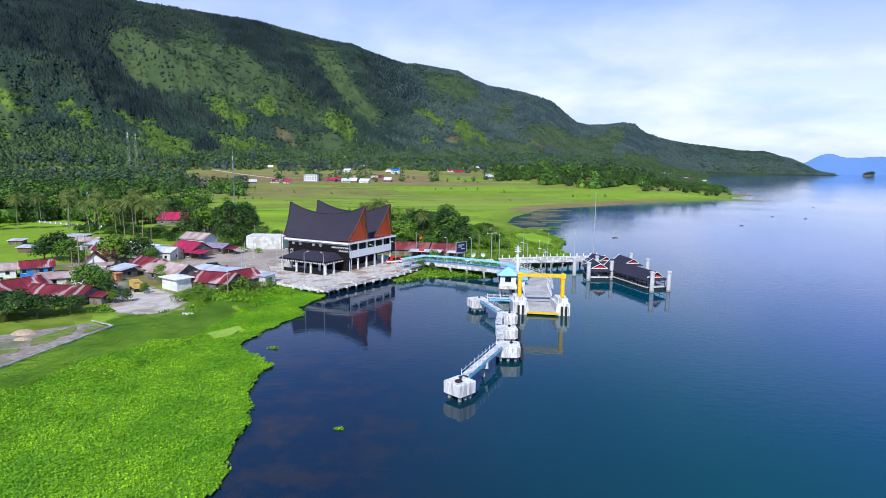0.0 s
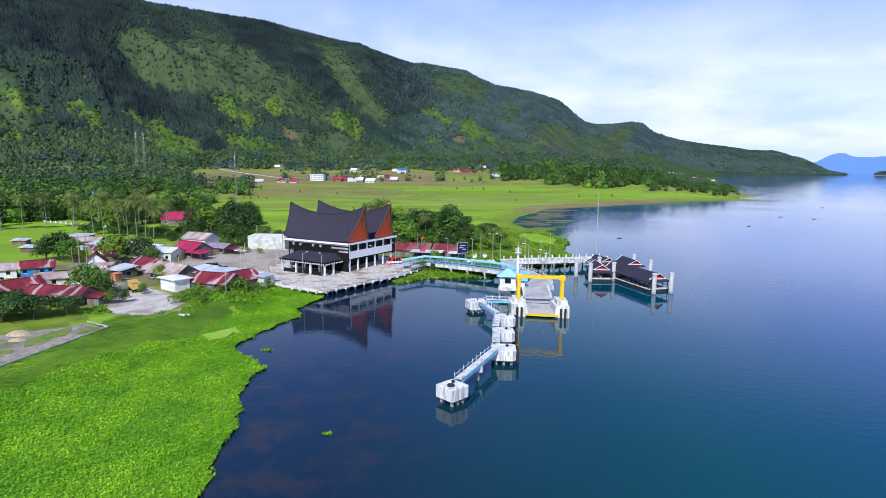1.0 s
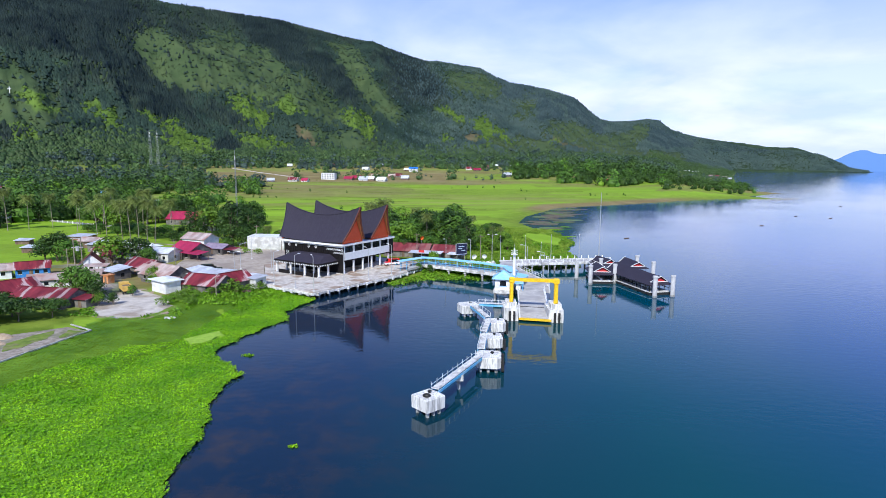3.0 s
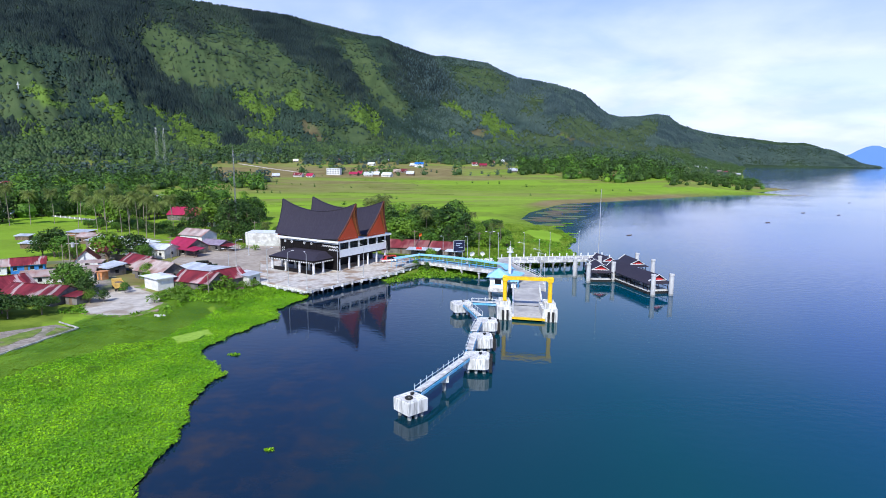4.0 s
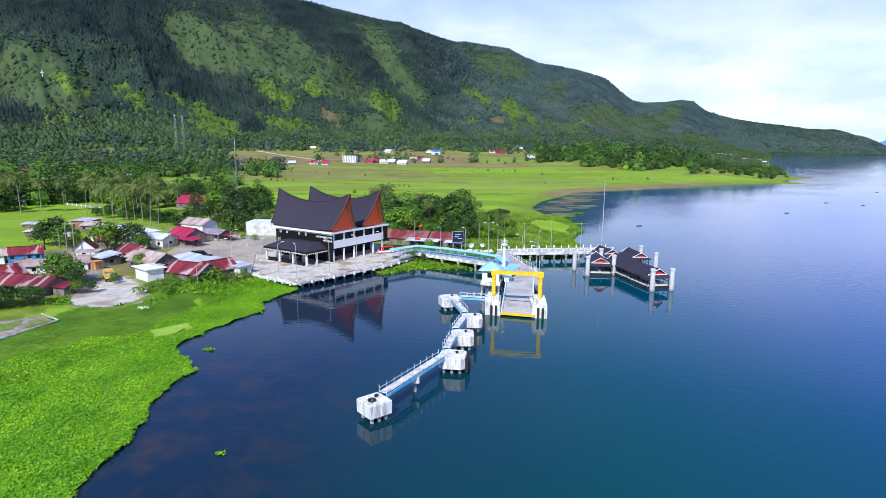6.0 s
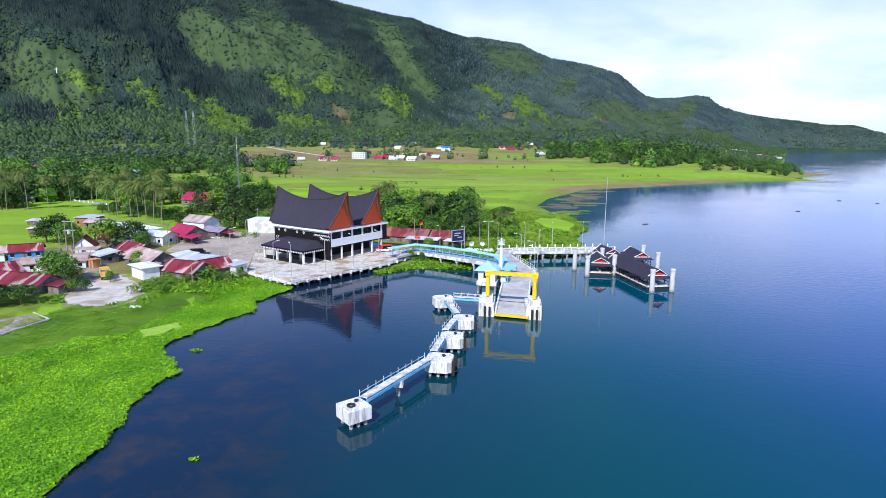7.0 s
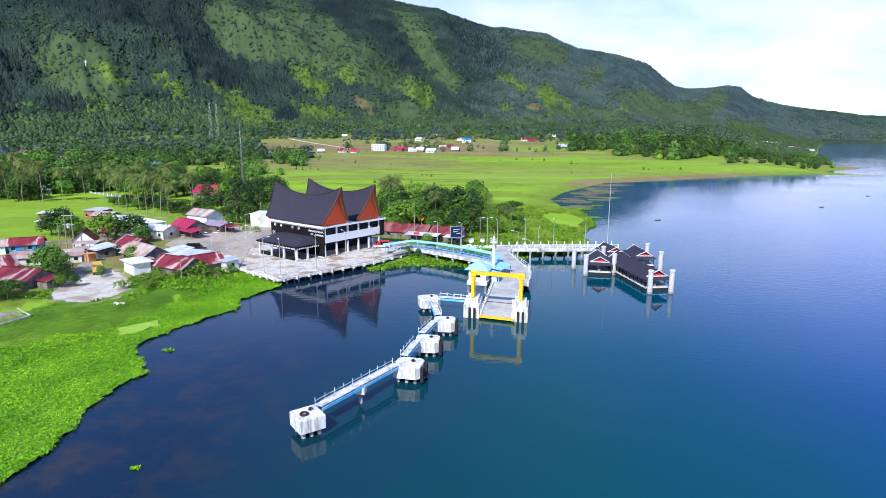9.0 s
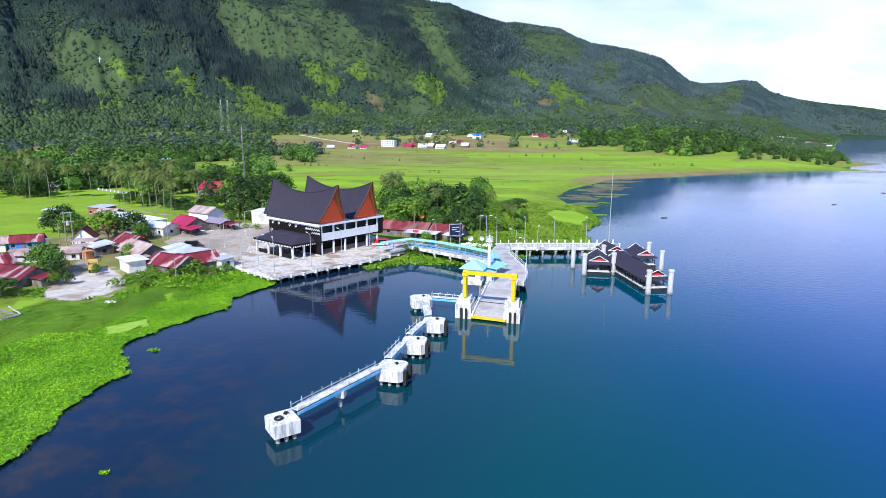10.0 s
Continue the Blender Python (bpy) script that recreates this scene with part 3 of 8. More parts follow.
def slope_cover(x, y, h):
    """How open, dark, lime and bare the slopes are at each place, with ragged edges."""
    dx, dy = x - 14, y - 17
    az = np.degrees(np.arctan2(dx, dy))
    el = np.degrees(np.arctan2(h - 36, np.hypot(dx, dy)))
    wa = az + 1.6 * (fbm(az * 0.9 + 31, el * 1.4 + 5, 4) - 0.5)
    we = el + 1.1 * (fbm(az * 0.9 + 7, el * 1.4 + 61, 4) - 0.5)
    out = []
    for patches, sharp, ragged in ((OPEN_SLOPES, 2.2, 1.0), (DARK_BELTS, 2.6, 1.0), (LIME_PLOTS, 2.6, 1.7), (BARE_PLOTS, 2.4, 1.3)):
        m = np.zeros(az.shape)
        for a, e, la, lb, fall, k in patches:
            c, s_ = math.cos(radians(fall)), math.sin(radians(fall))
            u, v = (wa - a) * c - (we - e) * s_, (wa - a) * s_ + (we - e) * c
            m = np.maximum(m, k * np.exp(-0.7 * ((u / la) ** 2 + (v / lb) ** 2)))
        m = m + ragged * 0.55 * (fbm(az * 3.1 + 3, el * 4.5 + 9, 4) - 0.5) * (m > 0.05)
        out.append(np.clip((m - 0.34) * sharp + 0.3, 0, 1) * (m > 0.05))
    return out


def ground():
    az = np.unique(np.concatenate([np.arange(-180, -62, 4.0), np.arange(-62, 48, 0.2), np.arange(48, 180.1, 4.0)]))[:-1]
    rr = np.concatenate([[4.0], 30 * 10 ** np.linspace(0, 1, 70)[:-1], 300 * (4750 / 300) ** np.linspace(0, 1, 240)])
    A, R = np.meshgrid(np.radians(az), rr, indexing="ij")
    x, y = R * np.sin(A), R * np.cos(A)
    h, d, s, r, azd, spur = land_height(x, y)
    h = h + np.where(s > 0.02, 3.0, 0.12) * (fbm(x / 14, y / 14, 3) - 0.5) * np.clip(d / 10, 0, 1)
    na, nr = x.shape
    v = np.stack([x, y, h], -1).reshape(-1, 3)
    i, j = np.meshgrid(np.arange(na), np.arange(nr - 1), indexing="ij")
    i2 = (i + 1) % na
    f = np.stack([i * nr + j, i * nr + j + 1, i2 * nr + j + 1, i2 * nr + j], -1).reshape(-1, 4)
    me = quick_mesh("ground", v, f[:, ::-1], GROUND, True)
    hill = np.clip(s * 30, 0, 1)
    # paddies on the plain: long strips of different ripeness, some of them fallow
    px, py = (x * 0.97 + y * 0.22) + 120 * fbm(y / 70, x / 200, 3), (y * 0.97 - x * 0.22) + 60 * fbm(x / 90, y / 120, 3)
    row = np.floor(py / (17 + 13 * (r > 600))).astype(int)
    strip = np.floor(px / 120 + LATTICE[row % 512, 7] * 9).astype(int)
    parcel = LATTICE[strip % 512, row % 512]
    field = np.clip((r - 230) / 60, 0, 1) * (1 - hill) * np.clip(d / 25, 0, 1) * np.clip(1.1 * parcel + 0.15, 0.25, 1) * np.where(r > 620, 0.75, 1)
    field = np.where((x < -95) & (y < 300), np.clip((-x - 100) / 15, 0, 1) * (0.45 + 0.3 * parcel), field)
    field = field * np.clip((1150 - r) / 100, 0, 1)
    field = np.where((x > 8) & (y > 212) & (y < 350) & (d > -2), np.where(((x - 46.5) / 9.5) ** 2 + ((y - 292) / 20) ** 2 + 1.6 * (fbm(x / 7, y / 7, 3) - 0.5) < 1, 1.0, 0.30), field)
    field = np.where((x > -76) & (x < -36) & (y > 60) & (y < 172) & (d > 0), 0.65 + 0.5 * (fbm(x / 6, y / 6, 3) - 0.5), field)
    bare = np.clip((fbm(x / 190 + y / 900, y / 38, 4) - 0.44) * 5, 0, 1) * np.clip((r - 430) / 250, 0, 1) * (1 - hill) * 0.75
    bare = np.maximum(bare, 0.40 * ((LATTICE[row % 512, strip % 512] > 0.80) & (r > 470)) * (1 - hill) * np.clip(d / 30 - 1, 0, 1))
    bare = np.maximum(bare, np.clip((r - 760) / 60, 0, 1) * np.clip((1010 - r) / 40, 0, 1) * np.clip((azd + 25) / 2, 0, 1) * np.clip((2 - azd) / 3, 0, 1) * 0.85)
    bare = np.maximum(bare, np.clip(1.4 - np.abs(d - 9) / 11, 0, 1) * np.clip((r - 440) / 40, 0, 1) * np.clip((700 - r) / 60, 0, 1) * 0.9)
    opened, darkened, limed, bared = slope_cover(x, y, h)
    bare = np.maximum(bare, hill * bared * 0.5)
    yard = np.clip(1 - np.hypot((x + 88) / 42, (y - 195) / 50), 0, 1) * 4
    bare = np.maximum(bare, np.clip(yard, 0, 0.75) * np.clip((fbm(x / 9, y / 9, 3) - 0.3) * 4, 0, 1))
    clear = hill * opened * np.clip((1.0 - s) * 8, 0, 1)
    lime = 0.35 * hill * limed
    field = np.maximum(field * (1 - hill), lime)
    cover = np.stack([field, bare, hill, clear], -1).reshape(-1, 4).astype(np.float32)
    me.attributes.new("cover", "FLOAT_COLOR", "POINT").data.foreach_set("color", cover.ravel())
    return tagged(new("ground", me), "grassy lakeside plain with rice fields rising into green forested hills", "ground", kind="structure")


ground()
wr = Shape()
wn_ = 96
wr.add([(4790 * math.cos(2 * math.pi * i / wn_), 4790 * math.sin(2 * math.pi * i / wn_), 0) for i in range(wn_)], [tuple(range(wn_))])
piece("water", wr, WATER, "calm dark blue lake water with faint ripples", "water")


def distant_ridge():
    s = Shape()
    pts = []
    for i in range(121):
        az = 26 + i * 0.45
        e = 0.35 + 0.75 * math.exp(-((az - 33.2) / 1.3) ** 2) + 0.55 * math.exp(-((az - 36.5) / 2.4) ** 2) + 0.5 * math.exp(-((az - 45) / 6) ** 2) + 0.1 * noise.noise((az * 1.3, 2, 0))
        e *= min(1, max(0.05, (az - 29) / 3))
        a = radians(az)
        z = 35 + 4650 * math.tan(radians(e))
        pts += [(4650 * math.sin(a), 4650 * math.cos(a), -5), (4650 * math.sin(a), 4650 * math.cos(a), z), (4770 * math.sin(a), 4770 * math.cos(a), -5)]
    s.add(pts, [q for i in range(120) for q in ((3 * i, 3 * i + 3, 3 * i + 4, 3 * i + 1), (3 * i + 1, 3 * i + 4, 3 * i + 5, 3 * i + 2))])
    piece("backdrop", s, HAZE_BLUE, "hazy blue mountains far across the lake", "mountains")


distant_ridge()
# ---- quay, yard and roads ----
DECK_Z = 2.0
YAW = -30.0
TERMINAL = pose(-28.1, 188.0, 0, 0, 0, YAW)


DECK = [(-31.3, 163.3), (-12.2, 189.0), (-5.2, 203.2), (-8, 214), (-33, 229), (-58, 205), (-46.8, 173.2)]
quay = thing("quay", "pale concrete quay deck on piles, stained brown", "quay", kind="structure")
part("deck_slab", Shape().slab(DECK, DECK_Z - 0.35, DECK_Z), DECK_CONCRETE, quay)
for a, b, n in ((DECK[0], DECK[1], 9), (DECK[6], DECK[0], 6), (DECK[1], DECK[2], 4)):
    part("edge_beam", Shape().beam((*a, DECK_Z - 0.3), (*b, DECK_Z - 0.3), 0.5, 0.55), WHITE_CONCRETE, quay)
    for i in range(n):
        t = (i + 0.5) / n
        x, y = a[0] + (b[0] - a[0]) * t, a[1] + (b[1] - a[1]) * t
        inward = Vector((-25 - x, 195 - y, 0)).normalized()
        part("corbel", Shape().beam((x - inward.x * 0.6, y - inward.y * 0.6, DECK_Z - 0.35), (x + inward.x * 5, y + inward.y * 5, DECK_Z - 0.3), 0.7, 0.75), WHITE_CONCRETE, quay)
        part("stilt", Shape().tube((x + inward.x * 0.7, y + inward.y * 0.7, -3), (x + inward.x * 0.7, y + inward.y * 0.7, DECK_Z - 0.9), 0.25), PILE, quay)
        part("stilt", Shape().tube((x + inward.x * 4.2, y + inward.y * 4.2, -3), (x + inward.x * 4.2, y + inward.y * 4.2, DECK_Z - 0.9), 0.25), PILE, quay)

piece("pavement", Shape().slab([(-47.2, 173.6), (-58.2, 205.2), (-33.4, 229.2), (-50, 238), (-78, 240), (-92, 226), (-86, 200), (-62, 190), (-56, 178)], 1.2, 1.9), YARD,
      "worn concrete parking yard with damp patches", "parking yard")
YARD_EDGE = [(-61.5, 143.5), (-61.5, 149), (-65.5, 154.5), (-72, 161), (-79, 165.5), (-84, 166), (-84.5, 158), (-80, 150.5), (-77.5, 143.5), (-73, 138.5), (-67.5, 136.8), (-63.5, 138)]
FRINGE = surface("dusty_fringe", (0.26, 0.20, 0.125), (0.38, 0.31, 0.21), 0.8, 0.95, 0.3, c3=(0.13, 0.22, 0.03), scale3=0.35, amount3=0.9, edge3=(0.50, 0.58))
piece("dirt_fringe", Shape().slab(organic([(-71 + (x + 71) * 1.16, 150 + (y - 150) * 1.13) for x, y in YARD_EDGE], 1.2, 1.5), 0.9, 1.553), FRINGE, "trodden brown earth and thin grass round the gravel", "bare earth")
piece("gravel_yard", Shape().slab(organic(YARD_EDGE), 1.0, 1.57), GRAVEL,
      "pale grey heap of spread gravel and rubble", "gravel yard")
piece("lane", Shape().slab(organic([(-84.5, 158), (-80, 162), (-95, 184), (-118, 205), (-150, 190), (-150, 185), (-118, 198), (-98, 180)]), 1.0, 1.62), DIRT_ROAD, "pale dirt lane through the village", "lane")
ROAD_EDGE = [(-72.5, 99), (-67.5, 126.5), (-74, 129.5), (-88, 118), (-110, 90), (-125, 50), (-95, 50)]
piece("road", Shape().slab(ROAD_EDGE, 1.0, 1.62), DIRT_ROAD,
      "grey dirt road along the shore", "road")
POST_KERB = surface("worn_kerb", (0.40, 0.39, 0.36), (0.58, 0.57, 0.54), 1.2, 0.85, 0.2, c3=(0.22, 0.21, 0.18), scale3=0.5, amount3=0.7)
curb = thing("kerb", "low white concrete kerb beside the dirt road", "kerb", kind="structure")
for a, b in (((-82, 50), (-72.3, 98.5)), ((-72.3, 98.5), (-67.3, 126.6)), ((-67.3, 126.6), (-74, 130.5))):
    part("kerb_run", Shape().beam((*a, 2.0), (*b, 2.0), 0.22, 0.25), POST_KERB, curb)
    part("retaining_wall", Shape().beam((a[0] + 0.25, a[1], 1.35), (b[0] + 0.25, b[1], 1.35), 0.6, 1.0), DAMP_STONE, curb, "dark damp stone retaining wall")
VERGE = surface("verge_grass", (0.10, 0.165, 0.018), (0.19, 0.26, 0.035), 0.6, 0.95, 0.4, c3=(0.24, 0.19, 0.12), scale3=0.5, amount3=0.6)
for out in ([(-78.2, 118.0), (-76.8, 123.2), (-75.0, 127.0), (-72.6, 121.4), (-73.4, 115.6), (-75.4, 113.2)], [(-79.0, 110.8), (-76.4, 112.2), (-75.2, 109.6), (-78.2, 106.8)], [(-84, 104), (-80, 108), (-80.5, 99), (-86, 92)], [(-72.6, 127.5), (-69.0, 126.6), (-70.4, 121.6), (-71.2, 122.6)]):
    piece("grass_verge", Shape().slab(organic(out, 1.2, 0.5), 1.5, 1.66), VERGE, "patch of rough grass on the dirt road", "grass")


# ---- ferry terminal with saddle roofs ----
def saddle_roof(parent, y0, y1):
    """One long roof whose ridge sags and whose gables lean outward."""
    L, ym, n = -25.8, (y0 + y1) / 2, 20
    eave, half = 11.5, (y1 - y0) / 2

    def row(t, lift=0.0):
        c = 2 * t - 1
        xe = L + (0.6 - L) * t
        xr = -27.3 + (3.4 + 27.3) * t
        zr = 22.3 - 3.0 * (1 - abs(c) ** 2.0) + 0.2 * max(0, -c) ** 3
        ze = eave + 0.55 * c * c
        pts = []
        for k in range(7):
            q = k / 6
            bow = 0.55 * math.sin(math.pi * q)
            pts.append((xe + (xr - xe) * q, half * (1 - q) + 0.12 * q - bow, ze + (zr - ze) * q - bow * 0.3 + lift))
        return pts

    for side, nm in ((-1, "roof_slope"), (1, "roof_slope")):
        s = Shape()
        rows = [row(i / n) for i in range(n + 1)]
        p = [(x, ym + side * d, z) for r in rows for x, d, z in r]
        q = [(x, ym + side * max(d - 0.25, 0.02), z - 0.1) for r in rows for x, d, z in r]
        f = []
        N = len(p)
        for i in range(n):
            for k in range(6):
                a = i * 7 + k
                f.append((a, a + 7, a + 8, a + 1) if side < 0 else (a, a + 1, a + 8, a + 7))
                f.append((N + a, N + a + 1, N + a + 8, N + a + 7) if side < 0 else (N + a, N + a + 7, N + a + 8, N + a + 1))
        for k in range(6):
            for base in (0, n * 7):
                f.append((base + k, base + k + 1, N + base + k + 1, N + base + k))
        for i in range(n):
            f.append((i * 7, N + i * 7, N + i * 7 + 7, i * 7 + 7))
        s.add(p + q, f)
        part(nm, s, ROOF_DARK, parent, "dark slate-grey roof sheet")
    tops = [row(i / n)[-1] for i in range(n + 1)]
    s = Shape().add([(a[0], ym + dy, a[2] + dz) for a in tops for dy, dz in ((-0.22, 0.02), (0.22, 0.02), (0.22, 0.22), (-0.22, 0.22))],
                    [(4 * i + k, 4 * i + 4 + k, 4 * i + 4 + (k + 1) % 4, 4 * i + (k + 1) % 4) for i in range(n) for k in range(4)] + [(0, 1, 2, 3), (4 * n + 3, 4 * n + 2, 4 * n + 1, 4 * n)])
    part("ridge_cap", s, ROOF_DARK, parent)
    for t, sx, nm in ((1.0, 1, "gable"), (0.0, -1, "gable")):
        r = row(t)
        xin = r[0][0] - sx * 0.3
        # the red board stands upright in the lower part and leans out above
        zb = eave - 0.1
        zm = r[3][2] + 0.2
        s = Shape().add([(xin, y0 + 0.5, zb), (xin, y1 - 0.5, zb), (xin + sx * 1.3, ym, zm + 1.6), (xin - sx * 0.2, y0 + 0.5, zb), (xin - sx * 0.2, y1 - 0.5, zb), (xin + sx * 1.1, ym, zm + 1.6)],
                        [(0, 1, 2), (5, 4, 3), (0, 3, 4, 1), (1, 4, 5, 2), (2, 5, 3, 0)])
        g = part(nm, s, GABLE_RED, parent, "red-painted triangular gable board")
        if sx > 0:
            part("carved_band", Shape().box(xin + 0.02, xin + 0.1, ym - half * 0.72, ym + half * 0.72, zb + 0.55, zb + 0.85), WHITE_PAINT, g, "pale carved band")
        # boards lining the overhang
        for side in (-1, 1):
            s = Shape()
            p, q = [], []
            for k in range(7):
                x, d, z = r[k]
                d2 = max(d - 0.32, 0.03)
                p.append((x - sx * 0.05, ym + side * d2, z - 0.15))
                x2, e2, z2 = row(0.93 if sx > 0 else 0.07)[k]
                q.append((x2, ym + side * max(e2 - 0.32, 0.03), z2 - 0.2))
            s.add(p + q, [(k, k + 1, 7 + k + 1, 7 + k) for k in range(6)])
            part("soffit", s, GABLE_WOOD if sx > 0 else ROOF_DARK, parent, "brown boarded soffit" if sx > 0 else "")
            s = Shape()
            p = []
            for k in range(7):
                a = r[k]
                for dx, dd, dz in ((0.0, 0.12, 0.1), (0.22, 0.12, 0.1), (0.22, -0.28, -0.12), (0.0, -0.28, -0.12)):
                    p.append((a[0] + sx * dx, ym + side * max(a[1] + dd, 0.0), a[2] + dz))
            s.add(p, [(4 * k + i, 4 * k + (i + 1) % 4, 4 * k + 4 + (i + 1) % 4, 4 * k + 4 + i) for k in range(6) for i in range(4)])
            part("bargeboard", s, BARGE if sx > 0 else ROOF_DARK, parent)


def terminal():
    t = thing("ferry_terminal", "two-storey ferry terminal with dark saddle roofs and red gables", "building", TERMINAL)
    # x runs from -25 (left end) to 0 (facade with the pale band); y from 0 (canopy side) to 25
    part("floor_slab", Shape().box(-25, 0, 0, 25, 1.8, 2.25), DECK_CONCRETE, t)
    part("upper_floor", Shape().box(-24.6, -0.3, 0.3, 24.7, 6.1, 6.5), WHITE_PAINT, t)
    part("roof_slab", Shape().box(-25.8, 0.5, -0.8, 25.4, 10.7, 11.3), WHITE_PAINT, t, "white concrete roof slab")
    # core is black to put the ground floor's deep shade into its colour
    part("core", Shape().box(-23.8, -6.5, 1.2, 24, 2.25, 6.1), BLACK_PAINT_AND_SHADE, t)
    part("upper_room", Shape().box(-23.8, -1.2, 0.9, 24.2, 6.5, 10.7), BLACK_PAINT_AND_SHADE, t)
    part("pale_band", Shape().box(-0.55, 0.1, 0.6, 23, 6.3, 8.5), GREY_BAND, t, "pale grey parapet band")
    part("lower_beam", Shape().box(-0.6, 0.0, 0.2, 24.8, 5.9, 6.29), BLACK_PAINT_AND_SHADE, t)
    for i in range(6):
        y = 0.5 + i * 4.45
        part("column", Shape().box(-0.6, -0.15, y, y + 0.42, 2.25, 5.9), WHITE_PAINT, t)
        part("upper_column", Shape().box(-0.45, -0.02, y, y + 0.4, 8.5, 10.7), WHITE_PAINT, t)
    for i in range(10):
        y = 1.4 + i * 2.2
        w = part("window", Shape().box(-1.19, -1.12, y, y + 1.9, 8.6, 10.3), DARK_GLASS, t, "dark glass window")
        part("window_frame", Shape().box(-1.18, -1.08, y + 1.9, y + 2.1, 8.5, 10.4), BLACK_PAINT_AND_SHADE, w)
    part("end_screen", Shape().box(-0.6, 0.25, 23, 25, 5.7, 10.7), BLACK_PAINT_AND_SHADE, t)
    # black slatted screen on the canopy side
    part("side_screen", Shape().box(-24.9, 0.05, 0.1, 0.4, 5.4, 10.7), BLACK_PAINT_AND_SHADE, t, "black timber screen")
    part("side_wall", Shape().box(-24.9, -0.2, 0.42, 0.7, 2.25, 5.4), BLACK_PAINT_AND_SHADE, t)
    for i in range(24):
        x = -24.2 + i * 1.0
        part("slat", Shape().box(x, x + 0.28, -0.02, 0.1, 7.0, 10.4), BLACK_PAINT_AND_SHADE, t)
    part("screen_rail", Shape().box(-24.9, 0.1, -0.12, 0.08, 10.2, 10.45), WHITE_PAINT, t)
    # white woven ornament
    for k, count in ((0, 7), (1, 4)):
        for i in range(count):
            x = -6.6 + (7 - count + i) * 0.95
            s = Shape()
            z = 8.9 - k * 1.0 + 0.6
            s.tube((x, -0.1, z - 0.28), (x + 0.47, -0.1, z + 0.28), 0.09, n=4)
            s.tube((x + 0.47, -0.1, z + 0.28), (x + 0.95, -0.1, z - 0.28), 0.09, n=4)
            part("ornament", s, WHITE_PAINT, t, "white zigzag ornament")
    for x in (-22.5, -19.5, -14, -11):
        s = Shape()
        for a in range(4):
            e = math.pi / 2 * a
            s.tube((x + 0.42 * math.cos(e), -0.1, 9.7 + 0.42 * math.sin(e)), (x + 0.42 * math.cos(e + math.pi / 2), -0.1, 9.7 + 0.42 * math.sin(e + math.pi / 2)), 0.09, n=4)
        part("ornament", s, WHITE_PAINT, t, "white lozenge ornament")
    for z in (7.4, 6.6):
        for x in (-24.0, -23.2):
            part("ornament", Shape().tube((x, -0.1, z - 0.3), (x + 0.5, -0.1, z + 0.35), 0.11, n=4), WHITE_PAINT, t)
    saddle_roof(t, -0.9, 9.3)
    saddle_roof(t, 12.6, 22.8)
    # entrance canopy
    c = part("canopy", Shape().add([(-20.6, -8.4, 6.25), (-2.0, -8.4, 6.25), (-2.0, -0.2, 6.25), (-20.6, -0.2, 6.25), (-18.2, -2.8, 7.9), (-5.0, -2.8, 7.9), (-5.0, -0.2, 7.9), (-18.2, -0.2, 7.9)],
                              [(0, 1, 5, 4), (1, 2, 6, 5), (3, 0, 4, 7), (4, 5, 6, 7), (3, 2, 1, 0), (2, 3, 7, 6)]), ROOF_DARK, t, "dark hipped entrance canopy")
    for a, b in (((-20.6, -8.4), (-2.0, -8.4)), ((-2.0, -8.4), (-2.0, -0.2)), ((-20.6, -0.2), (-20.6, -8.4))):
        part("fascia", Shape().beam((*a, 6.24), (*b, 6.24), 0.25, 0.85), BLACK_PAINT_AND_SHADE, c)
        n = int(math.hypot(b[0] - a[0], b[1] - a[1]) / 0.7)
        out = Vector((b[1] - a[1], a[0] - b[0], 0)).normalized() * 0.15
        for i in range(n):
            q = (i + 0.5) / n
            x, y = a[0] + (b[0] - a[0]) * q + out.x, a[1] + (b[1] - a[1]) * q + out.y
            part("dentil", Shape().box(x - 0.16, x + 0.16, y - 0.08, y + 0.08, 5.42, 5.78), WHITE_PAINT, c)
    for x in (-19.9, -14.1, -8.3, -2.6):
        if x < -3:
            part("low_wall", Shape().box(x + 0.3, x + 5.4, -7.65, -7.45, 2.0, 3.1), BLACK_PAINT_AND_SHADE, t)
        for y in (-7.8, -3.9):
            col = part("canopy_column", Shape().box(x - 0.24, x + 0.24, y - 0.24, y + 0.24, 2.0, 5.4), WHITE_PAINT, t)
            part("plinth", Shape().box(x - 0.36, x + 0.36, y - 0.36, y + 0.36, 2.0, 2.4), STEEL, col)
    return t


terminal()


# ---- trestle bridge, pier, ramp ----
def railing(parent, pts, h=1.1, mat=BLUE_PAINT, gap=2.0):
    for a, b in zip(pts, pts[1:]):
        a, b = Vector(a), Vector(b)
        n = max(1, round((b - a).length / gap))
        s = Shape()
        for k in (0.5, 1.0):
            s.tube(a + Vector((0, 0, h * k)), b + Vector((0, 0, h * k)), 0.045, n=4)
        part("rail", s, mat, parent)
        for i in range(n):
            p = a + (b - a) * i / n
            part("rail_post", Shape().tube(p, p + Vector((0, 0, h)), 0.06, n=4), mat, parent)


Z = 2.85
bridge = thing("trestle_bridge", "white concrete trestle bridge with blue railings on piles", "bridge", kind="structure")
NEAR = [(-12.2, 189.2), (-4.3, 202.0), (6, 195.8), (16.4, 189.0), (21.4, 184.8), (22.2, 176), (22.4, 166.6)]
part("bridge_slab", Shape().slab([NEAR[1], NEAR[2], NEAR[3], NEAR[4], (24.5, 188), (19.8, 195.0), (9, 202.2), (-3.8, 209.0)], Z - 0.5, Z), ROAD_GREY, bridge)
